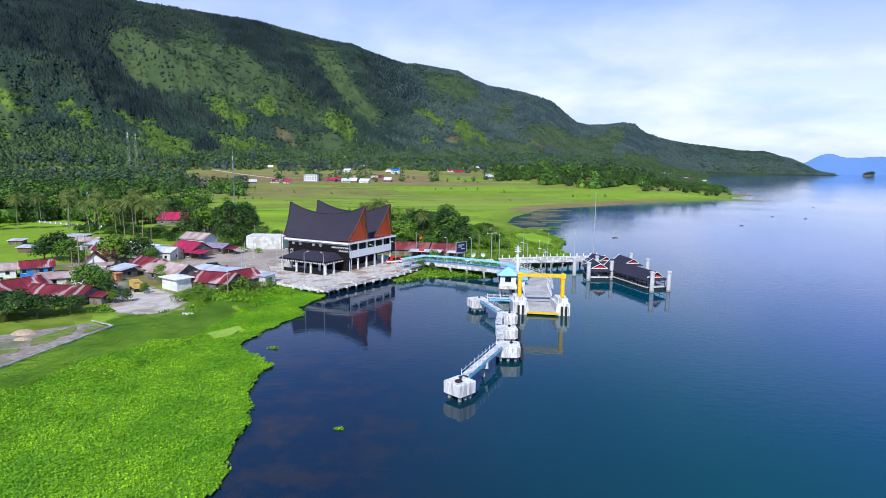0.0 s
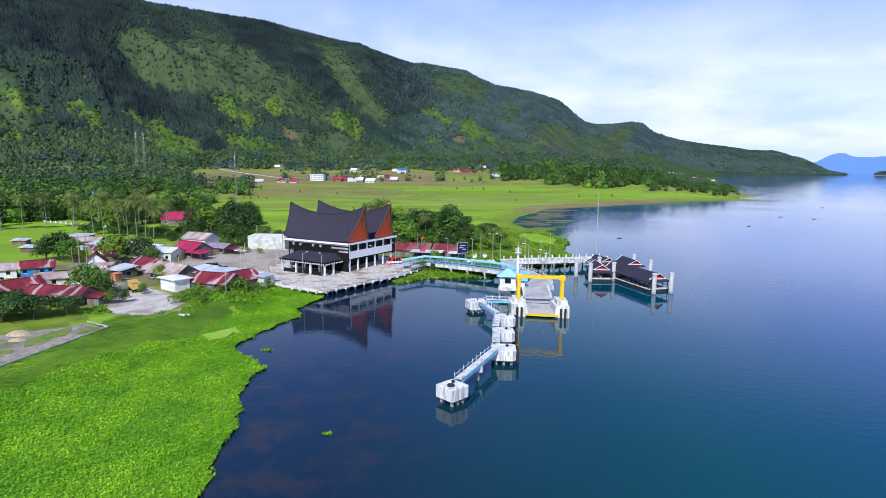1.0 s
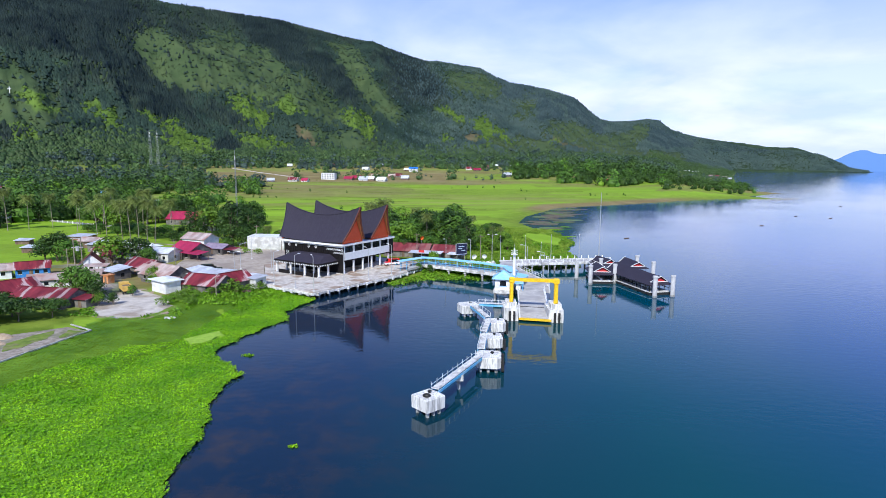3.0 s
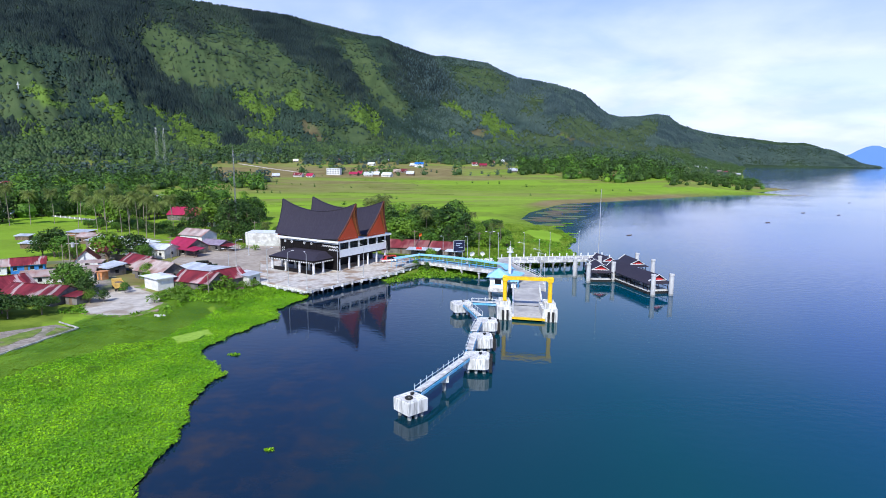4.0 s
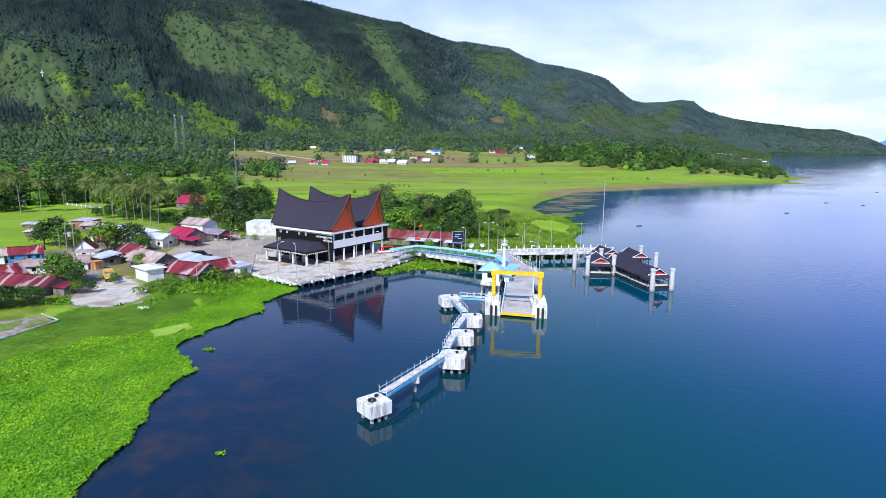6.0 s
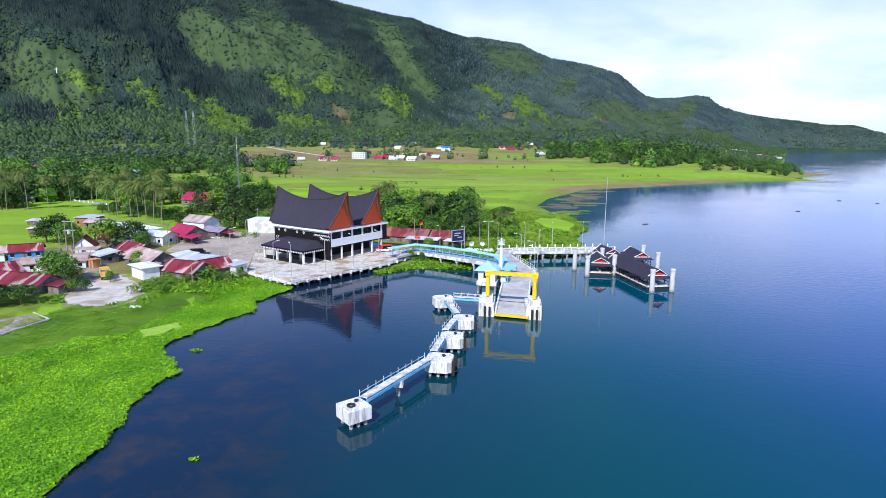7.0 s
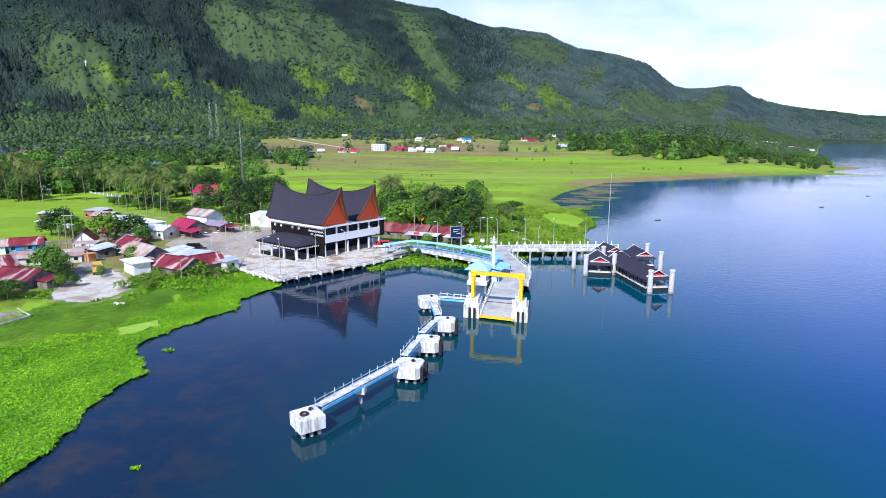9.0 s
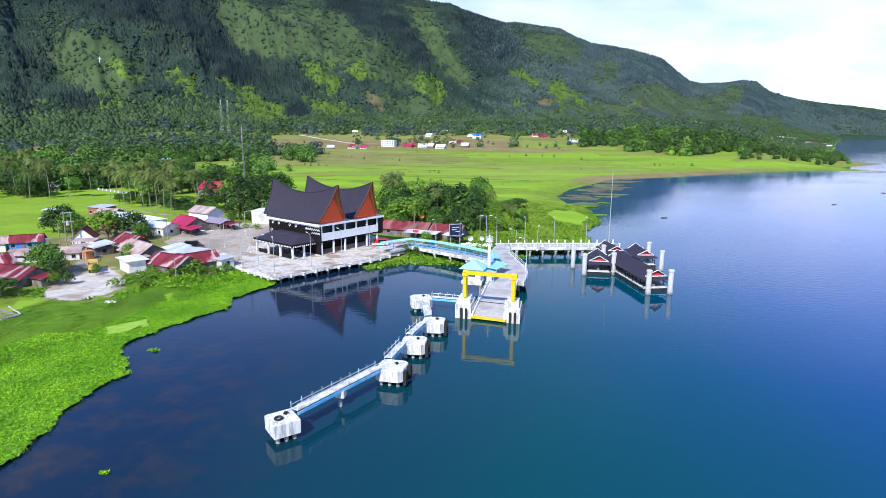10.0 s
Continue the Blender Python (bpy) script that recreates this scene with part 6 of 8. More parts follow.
def cones(x, y, h, tall, wide, sides, rng):
    """Small trees as tip and ragged skirt, in one array."""
    n = len(x)
    turn = np.arange(sides)[None] * 2 * math.pi / sides + rng.uniform(0, 6.28, (n, 1))
    k = rng.uniform(0.65, 1.3, (n, sides)) * wide[:, None]
    v = np.zeros((n, sides + 1, 3))
    v[:, :sides, 0], v[:, :sides, 1] = np.cos(turn) * k, np.sin(turn) * k
    v[:, :sides, 2] = rng.uniform(-0.12, 0.30, (n, sides)) * tall[:, None]
    v[:, sides, 2] = tall
    v[:, sides, :2] = rng.normal(0, 0.2, (n, 2)) * wide[:, None]
    return v + np.stack([x, y, h], 1)[:, None, :]


def dome_stuff(name, x, y, h, tall, wide, leaf, label, category, rng):
    """Rounded crowns: a skirt, a shoulder ring and a top."""
    n = len(x)
    turn = np.arange(5)[None] * 1.2566 + rng.uniform(0, 6.28, (n, 1))
    v = np.zeros((n, 11, 3))
    for k, (rad, z) in enumerate(((1.0, 0.05), (0.82, 0.62))):
        q = rng.uniform(0.75, 1.2, (n, 5)) * rad * wide[:, None]
        v[:, 5 * k:5 * k + 5, 0], v[:, 5 * k:5 * k + 5, 1] = np.cos(turn + 0.6 * k) * q, np.sin(turn + 0.6 * k) * q
        v[:, 5 * k:5 * k + 5, 2] = (z + rng.uniform(-0.12, 0.12, (n, 5))) * tall[:, None]
    v[:, 10, 2] = tall
    v += np.stack([x, y, h], 1)[:, None, :]
    tri = [t for i in range(5) for t in ((i, (i + 1) % 5, 5 + i), ((i + 1) % 5, 5 + (i + 1) % 5, 5 + i), (5 + i, 5 + (i + 1) % 5, 10))]
    f = (np.array(tri)[None] + (np.arange(n) * 11)[:, None, None]).reshape(-1, 3)
    tagged(new(name, quick_mesh(name, v.reshape(-1, 3), f, leaf, True)), label, category, kind="stuff")


def cone_stuff(name, v, leaf, label, category):
    n, k = v.shape[:2]
    f = (np.array([(i, (i + 1) % (k - 1), k - 1) for i in range(k - 1)])[None] + (np.arange(n) * k)[:, None, None]).reshape(-1, 3)
    tagged(new(name, quick_mesh(name, v.reshape(-1, 3), f, leaf, True)), label, category, kind="stuff")


def hill_forest():
    rng = np.random.default_rng(91)
    x, y, az, r = scatter(760000, -50, 36, 920, 4100, rng)
    s = (r - np.interp(az, AZ, FOOT)) / (np.interp(az, AZ, CREST) - np.interp(az, AZ, FOOT))
    ok = (s > 0.02) & (s < 1.05) & (rng.random(len(x)) < np.clip(1700 / r, 0, 1))
    x, y = x[ok], y[ok]
    h, d, s, r, az, spur = land_height(x, y)
    opened, darkened, limed, bared = slope_cover(x, y, h)
    darkened = darkened * (1 - opened)
    thick = np.clip((fbm(x / 70, y / 70, 4) - 0.26) * 4, 0.40, 1) * (1 - 0.97 * np.clip(1.7 * np.maximum(np.maximum(opened, limed), bared), 0, 1))
    thick = np.maximum(thick, np.maximum(darkened, np.clip((s - 0.9) * 9, 0, 0.95)))
    keep = (d > 20) & (rng.random(len(x)) < thick)
    x, y, h, s, az, dark = x[keep], y[keep], h[keep], s[keep], az[keep], darkened[keep]
    n = len(x)
    # darker leaves upward and to the left put cloud shade into the colour
    tone = 0.85 * dark + 0.9 * (fbm(az * 0.5 + 11, s * 5 - az * 0.1, 4) - 0.5) + 0.30 * np.clip(s, 0, 1) - 0.010 * np.clip(az + 30, 0, 30) + rng.uniform(-0.12, 0.12, n)
    pine = (tone > 0.20) & (s > 0.10)
    low = (s + rng.uniform(-0.05, 0.05, n) < 0.13) & (az < 6)
    # hills to the right take the leaf colours with haze mixed in
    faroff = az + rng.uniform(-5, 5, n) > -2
    tall = np.where(pine, rng.uniform(7, 13, n), rng.uniform(4.5, 9, n)) * np.where(s < 0.15, 0.7, 1)
    wide = tall * np.where(pine, rng.uniform(0.30, 0.46, n), rng.uniform(0.48, 0.72, n))
    m = ~pine & low
    dome_stuff("foothill_forest", x[m], y[m], h[m] - 1.0, 1.15 * tall[m], 1.1 * wide[m], LEAF_LOW, "leafy green trees on the lowest slopes", "forest", rng)
    for m, leaf, name, label in ((pine & faroff, LEAF_HAZED_PINE, "far_pine_forest", "pine forest on the hills along the lake, blue haze in its colour"), ((tone > 0.52) & pine & ~faroff, LEAF_MONTANE_SHADED, "montane_forest", "dark bluish montane forest on the upper slopes and in the gullies, deepened for cloud shade"), (pine & (tone <= 0.52) & ~faroff, LEAF_PINE, "pine_forest", "dull green pine forest on the hillside"),
                                 (~pine & ~low & ~faroff, LEAF_SLOPE_SHADED, "slope_forest", "mixed green broadleaf forest covering the near hillside, darkened for cloud shade"), (~pine & ~low & faroff, LEAF_HAZED, "hill_forest", "forest covering the hills along the lake, blue haze in its colour")):
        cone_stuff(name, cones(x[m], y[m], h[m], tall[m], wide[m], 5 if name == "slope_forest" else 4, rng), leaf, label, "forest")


hill_forest()


def slope_scrub():
    """Bushes and young growth over the open slopes and the garden plots."""
    rng = np.random.default_rng(92)
    x, y, az, r = scatter(150000, -46, 22, 950, 2900, rng)
    h, d, s, rr, azd, spur = land_height(x, y)
    opened, darkened, limed, bared = slope_cover(x, y, h)
    patchy = np.clip((fbm(x / 45, y / 45, 4) - 0.46) * 4, 0.04, 0.45)
    base = (s > 0.02) & (s < 0.97) & (d > 20)
    for mask, leaf, name, label in ((base & (opened > 0.25) & (limed < 0.4) & (rng.random(len(x)) < patchy), leafy("scrub_leaf", (0.040, 0.070, 0.028), (0.082, 0.120, 0.042), scale=0.012, island=0.2, trans=0.25, rand=0.02), "slope_scrub", "green scrub and young growth on the open slopes"),
                                    (base & (limed > 0.3) & (rng.random(len(x)) < 0.75), leafy("lime_leaf", (0.065, 0.125, 0.018), (0.135, 0.220, 0.030), scale=0.03, island=0.25, trans=0.3, rand=0.02), "garden_growth", "bright lime-green young growth in garden plots on the slopes")):
        n = int(mask.sum())
        tall = rng.uniform(1.8, 5.0, n)
        cone_stuff(name, cones(x[mask], y[mask], h[mask], tall, tall * rng.uniform(0.55, 0.85, n), 5, rng), leaf, label, "scrub")


slope_scrub()

# ---- floating weed and bank grass ----
MAT_EDGE = [(-20, 30), (-24.6, 66), (-25.2, 74), (-27.9, 87), (-28.6, 99), (-30.2, 107), (-37.8, 117.5), (-36.6, 129), (-31.5, 142), (-33.8, 149.5), (-30.5, 159), (-32.5, 166),
            (-40, 172), (-46, 171), (-48, 160), (-48.5, 145), (-48.5, 133), (-50, 124), (-56, 119.5), (-59, 112), (-61.5, 103), (-65, 92), (-69, 60), (-74, 30)]


POND = [(-47.6, 125.4), (-46.2, 129), (-43.8, 132), (-41, 129.3), (-42.4, 125.2), (-45, 123)]


def inside(x, y, poly):
    odd = np.zeros(x.shape, bool)
    for (ax, ay), (bx, by) in zip(poly, poly[1:] + poly[:1]):
        if ay != by:
            odd ^= ((ay > y) != (by > y)) & (x < ax + (y - ay) * (bx - ax) / (by - ay))
    return odd


def mat_z(x, y):
    h = land_height(x, y)[0]
    return np.maximum(h, 0.0) + 0.05 + 0.24 * fbm(x / 5, y / 5, 3) + 0.45 * np.maximum(fbm(x / 1.3, y / 1.3, 2) - 0.42, 0)


def floating_mat():
    rng = np.random.default_rng(12)
    step = 0.6
    gx, gy = np.arange(-90, -16, step), np.arange(30, 176, step)
    X, Y = np.meshgrid(gx, gy, indexing="ij")
    wx, wy = X + 5.0 * (fbm(X / 6, Y / 6, 4) - 0.5), Y + 5.0 * (fbm(X / 6 + 50, Y / 6, 4) - 0.5)
    ok = inside(wx, wy, MAT_EDGE)
    nx, ny = X.shape
    v = np.stack([X, Y, mat_z(X, Y)], -1).reshape(-1, 3)
    i, j = np.nonzero(ok[:-1, :-1] & ok[1:, :-1] & ok[:-1, 1:] & ok[1:, 1:])
    f = np.stack([i * ny + j, (i + 1) * ny + j, (i + 1) * ny + j + 1, i * ny + j + 1], 1)
    used, inv = np.unique(f, return_inverse=True)
    sheet = surface("hyacinth_sheet", (0.085, 0.230, 0.006), (0.175, 0.380, 0.012), 1.4, 0.8, 0.8, c3=(0.150, 0.330, 0.020), scale3=0.07, amount3=0.6)
    tagged(new("water_hyacinth_mat", quick_mesh("mat", v[used], inv.reshape(-1, 4), sheet)), "dense bright green floating mat of water hyacinth", "water plants", kind="stuff")
    n = 270000
    x, y = rng.uniform(-88, -17, n), rng.uniform(38, 174, n)
    wx, wy = x + 5.0 * (fbm(x / 6, y / 6, 4) - 0.5), y + 5.0 * (fbm(x / 6 + 50, y / 6, 4) - 0.5)
    ok = inside(wx, wy, MAT_EDGE) & ~inside(x, y, POND)
    x, y = x[ok], y[ok]
    c = np.stack([x, y, mat_z(x, y) + rng.uniform(0.02, 0.30, len(x))], 1)
    nrm = np.tile([0.0, 0.0, 1.0], (len(x), 1))
    lv, lf = leaf_quads(c, nrm, 0.26, rng, 0.5, 1.1)
    tagged(new("hyacinth_leaves", quick_mesh("leaves", lv, lf, LEAF_HYACINTH)), "glossy bright green water hyacinth leaves", "water plants", kind="stuff")


floating_mat()


def drift(x, y, r, seed):
    rng = np.random.default_rng(seed)
    n = int(60 * r * r) + 25
    a, q = rng.uniform(0, 6.28, n), r * np.sqrt(rng.random(n)) * rng.uniform(0.6, 1.2, n)
    c = np.stack([x + 1.5 * q * np.cos(a), y + q * np.sin(a), rng.uniform(0.02, 0.22, n)], 1)
    c[:, 2] += np.maximum(land_height(c[:, 0], c[:, 1])[0], 0) + (0.5 if r > 2 else 0)
    v, f = leaf_quads(c, np.tile([0.0, 0.0, 1.0], (n, 1)), 0.34, rng, 0.5)
    tagged(new("drifting_weed", quick_mesh("drifting_weed", v, f, LEAF_HYACINTH)), "small green clump of water weed adrift", "water plants", kind="stuff")


for k, (x, y, r) in enumerate(((-32.2, 117.8, 0.75), (-13.9, 82.9, 0.45))):
    drift(x, y, r, 300 + k)
for k, (x, y, r) in enumerate(((60, 300, 2.2), (58, 330, 3.0), (66, 345, 2.4))):
    drift(x, y, r, 330 + k)
pad = Shape().slab(organic(POND, 0.6, 0.7)[::-1], 0.2, 0.56)
piece("duckweed_patch", pad, surface("duckweed", (0.22, 0.37, 0.030), (0.29, 0.46, 0.05), 1.2, 0.9, 0.3), "pale yellow-green patch of duckweed", "water plants", "stuff")


def bank_grass():
    rng = np.random.default_rng(33)
    n = 260000
    x, y = rng.uniform(-112, 60, n), rng.uniform(60, 300, n)
    h, d, s, r, az, spur = land_height(x, y)
    bank = (d > 0.3) & (d < 24) & (y < 182) & (x < -38)
    bay = (d > -2.0) & (d < 16) & (x > -20) & (x < 50) & (y < 222)
    marsh = (x > 8) & (((x - 46.5) / 9.5) ** 2 + ((y - 292) / 20) ** 2 + 1.6 * (fbm(x / 7, y / 7, 3) - 0.5) > 1) & (d > -3.5) & (y > 216) & (y < 300) & (fbm(x / 6, y / 6, 3) > 0.42)
    yard = (x > -80) & (x < -56) & (y > 138) & (y < 160) & (fbm(x / 5, y / 5, 2) > 0.45)
    strip = (x < -46) & (y < 152) & bank
    keep = (bank & ~strip) | bay | marsh | yard
    for poly in (YARD_EDGE, ROAD_EDGE):
        keep &= ~inside(x, y, poly)
    keep &= ~((x > -58) & (x < -5) & (y > 164 - (x + 31) * 0.62) & (y > 163 + (x + 31) * 1.3))
    x, y, h = x[keep], y[keep], h[keep]
    m = marsh[keep] | bay[keep]
    c = np.stack([x, y, np.maximum(h, 0.0) + rng.uniform(0.1, 0.5, len(x)) * np.where(m, 0.4 + 3.0 * np.clip(fbm(x / 9, y / 9, 2) - 0.3, 0, 1), 1.0)], 1)
    nrm = rng.normal(0, 0.4, (len(x), 3)) + np.array([0, 0, 0.9])
    v, f = leaf_quads(c, nrm, np.where(m, 0.55, 0.5), rng, 0.7, 1.5)
    blade = leafy("grass_blade", (0.100, 0.235, 0.010), (0.205, 0.385, 0.022), scale=0.15, island=0.3, trans=0.3, rand=0.02)
    tagged(new("bank_grass", quick_mesh("bank_grass", v, f, blade)), "lush green reeds and grass on the bank", "grass", kind="stuff")
    # tall yellowish reeds of the marsh behind the pier
    x, y = rng.uniform(6, 60, 60000), rng.uniform(212, 330, 60000)
    h, d = land_height(x, y)[:2]
    ok = (d > -2.5) & (((x - 46.5) / 9.3) ** 2 + ((y - 292) / 19.5) ** 2 + 1.6 * (fbm(x / 7, y / 7, 3) - 0.5) > 1) & (fbm(x / 5, y / 5, 3) > 0.36) & ~((x < 26) & (y < 219))
    x, y, h = x[ok], y[ok], h[ok]
    up = 0.25 + 2.0 * np.clip(fbm(x / 7 + 3, y / 7, 3) - 0.28, 0, 1)
    c = np.stack([x, y, np.maximum(h, 0.0) + up * rng.random(len(x))], 1)
    v, f = leaf_quads(c, rng.normal(0, 1, (len(x), 3)) * np.array([1, 1, 0.35]) + np.array([0, -0.2, 0.35]), 0.50, rng, 0.2, 1.6)
    reed = leafy("reed_blade", (0.135, 0.245, 0.016), (0.270, 0.380, 0.045), scale=0.10, island=0.15, trans=0.3, rand=0.02)
    tagged(new("marsh_reeds", quick_mesh("marsh_reeds", v, f, reed)), "tall yellow-green reeds on the marshy bank behind the pier", "grass", kind="stuff")
    # short grazed turf between the road and the floating mat
    x, y = rng.uniform(-78, -42, 90000), rng.uniform(58, 172, 90000)
    h, d = land_height(x, y)[:2]
    ok = (d > -1.5) & (d < 22) & ~inside(x, y, ROAD_EDGE) & ~inside(x, y, YARD_EDGE) & (fbm(x / 7, y / 7, 3) > 0.30)
    x, y, h = x[ok], y[ok], h[ok]
    tuft = np.clip(fbm(x / 3.5 + 9, y / 3.5, 3) - 0.55, 0, 1)
    c = np.stack([x, y, np.maximum(h, 0.0) + 0.04 + 0.06 * rng.random(len(x)) + 1.6 * tuft], 1)
    v, f = leaf_quads(c, np.tile([0.0, 0.0, 1.0], (len(x), 1)), 0.40, rng, 0.07, 1.3)
    turf = leafy("turf_blade", (0.105, 0.240, 0.010), (0.205, 0.375, 0.022), scale=0.09, island=0.08, trans=0.2, rand=0.02)
    tagged(new("bank_turf", quick_mesh("bank_turf", v, f, turf)), "short bright grass sloping down to the floating plants", "grass", kind="stuff")


bank_grass()

# the patterns that the planted trees were copied from are not part of the place
for ob in [*KINDS.values(), *PALMS]:
    for o in (*ob.children_recursive, ob):
        bpy.data.objects.remove(o)


# ---- muddy shallows of the inlet ----
MUD = surface("wet_mud", (0.075, 0.050, 0.028), (0.160, 0.120, 0.055), 0.25, 0.6, 0.2, c3=(0.12, 0.20, 0.03), scale3=0.06, amount3=0.8)
MR = np.random.default_rng(8)
for k in range(34):
    a = MR.uniform(0, 1)
    cx, cy = 50 + 45 * a + MR.uniform(-8, 10), 330 + 165 * a ** 0.8 + MR.uniform(-14, 14)
    rx, ry = MR.uniform(4, 13), MR.uniform(1.5, 5)
    out = [(cx + rx * math.cos(e), cy + ry * math.sin(e)) for e in [2 * math.pi * i / 18 for i in range(18)]]
    piece("mud_bank", Shape().slab(organic(out, 2.5, 1.2), -0.3, 0.05 + 0.004 * k), MUD, "brown mud and rotting weed just above the water", "mud bank")


def field_bunds():
    """Low grassy banks between the paddies."""
    rng = np.random.default_rng(52)
    s = Shape()
    for k in range(14):
        y0 = 340 + 34.0 * k + rng.uniform(-4, 4)
        x0 = rng.uniform(-170, 60) * (y0 / 500)
        L = rng.uniform(30, 120)
        a = Vector((x0, y0, 0))
        b = a + Vector((L, L * rng.uniform(-0.22, 0.12), 0))
        n = 8
        pts = [a + (b - a) * i / n for i in range(n + 1)]
        hz = land_height(np.array([p.x for p in pts]), np.array([p.y for p in pts]))
        if hz[1].min() < 18:
            continue
        for i in range(n):
            p, q = pts[i], pts[i + 1]
            s.beam((p.x, p.y, float(hz[0][i]) + 0.3), (q.x, q.y, float(hz[0][i + 1]) + 0.3), 0.8, 0.6)
    tagged(new("field_bunds", s.mesh("field_bunds", surface("bund_grass", (0.085, 0.135, 0.018), (0.130, 0.180, 0.030), 0.5, 0.95, 0.3))), "low grassy banks between the rice paddies", "field bank", kind="stuff")


field_bunds()
# ---- houses ----
def house(x, y, yaw, w, d, h, rise, roof, wall, label, style="gable", z=1.55, name="house", windows=3, eave=0.55, door=True, category="house", sheets=True):
    """Walls with door and windows under a roof of lapped sheets; the ridge runs along local x."""
    t = thing(name, label, category, pose(x, y, z, 0, 0, yaw))
    a, b = w / 2, d / 2
    part("wall", Shape().box(-a, a, -b, b, -0.5, h), wall, t)
    e = eave
    if style == "gable":
        part("gable_wall", Shape().add([(-a, -b, h), (-a, b, h), (-a, 0, h + rise * 0.94), (-a + 0.2, -b, h), (-a + 0.2, b, h), (-a + 0.2, 0, h + rise * 0.94)], [(2, 1, 0), (3, 4, 5), (0, 1, 4, 3), (1, 2, 5, 4), (2, 0, 3, 5)]), wall, t)
        part("gable_wall", Shape().add([(a, -b, h), (a, b, h), (a, 0, h + rise * 0.94), (a - 0.2, -b, h), (a - 0.2, b, h), (a - 0.2, 0, h + rise * 0.94)], [(0, 1, 2), (5, 4, 3), (3, 4, 1, 0), (4, 5, 2, 1), (5, 3, 0, 2)]), wall, t)
        k = rise / b
        n = max(2, round((w + 2 * e) / 1.9)) if sheets else 1
        ze, zr = h - e * k + 0.08, h + rise + 0.08
        for i in range(n):
            x0, x1 = -a - e + (w + 2 * e) * i / n, -a - e + (w + 2 * e) * (i + 1) / n - 0.015
            lift = 0.02 * (i % 2)
            for sg in (-1, 1):
                y0, y1 = sg * (b + e), 0.0
                p = [(x0, y0, ze + lift), (x1, y0, ze + lift), (x1, y1, zr + lift), (x0, y1, zr + lift)]
                p += [(q[0], q[1], q[2] - 0.07) for q in p]
                f = [(0, 1, 2, 3), (7, 6, 5, 4), (0, 4, 5, 1), (1, 5, 6, 2), (2, 6, 7, 3), (3, 7, 4, 0)]
                part("roof_sheet", Shape().add(p, f if sg < 0 else [q[::-1] for q in f]), roof, t)
        part("ridge_cap", Shape().box(-a - e, a + e, -0.2, 0.2, zr + 0.0, zr + 0.09), roof, t)
    elif style == "hip":
        q = min(b, a) * 0.9
        zt = h + rise
        p = [(-a - e, -b - e, h), (a + e, -b - e, h), (a + e, b + e, h), (-a - e, b + e, h), (-a + q, 0, zt), (a - q, 0, zt)]
        part("roof", Shape().add(p, [(0, 1, 5, 4), (1, 2, 5), (2, 3, 4, 5), (3, 0, 4), (3, 2, 1, 0)]), roof, t)
        part("fascia", Shape().box(-a - e, a + e, -b - e, b + e, h - 0.2, h - 0.004), roof, t)
    else:
        # one slope, falling to the front
        n = max(2, round((w + 2 * e) / 1.9))
        for i in range(n):
            x0, x1 = -a - e + (w + 2 * e) * i / n, -a - e + (w + 2 * e) * (i + 1) / n - 0.015
            lift = 0.02 * (i % 2)
            p = [(x0, -b - e, h + 0.05 + lift), (x1, -b - e, h + 0.05 + lift), (x1, b + e, h + rise + lift), (x0, b + e, h + rise + lift)]
            p += [(q[0], q[1], q[2] - 0.07) for q in p]
            part("roof_sheet", Shape().add(p, [(0, 1, 2, 3), (7, 6, 5, 4), (0, 4, 5, 1), (1, 5, 6, 2), (2, 6, 7, 3), (3, 7, 4, 0)]), roof, t)
    if door:
        part("door", Shape().box(-a * 0.1 - 0.45, -a * 0.1 + 0.45, -b - 0.06, -b + 0.02, 0.0, min(2.05, h - 0.3)), TIMBER, t, "wooden door")
    for i in range(windows):
        wx = -a + w * (i + 0.5) / windows
        if abs(wx + a * 0.1) < 0.9 and door:
            continue
        zw = min(1.0, h - 1.6)
        g = part("window", Shape().box(wx - 0.5, wx + 0.5, -b - 0.03, -b + 0.02, zw, zw + 1.0), DARK_GLASS, t, "dark window")
        part("window_frame", Shape().box(wx - 0.58, wx + 0.58, -b - 0.05, -b + 0.02, zw - 0.1, zw - 0.005), WHITE_PAINT, g)
    for sx in (-1, 1) if windows else ():
        g = part("window", Shape().box(sx * a - 0.03, sx * a + 0.03, -0.5, 0.5, min(1.0, h - 1.6), min(1.0, h - 1.6) + 1.0), DARK_GLASS, t, "dark window")
    return t


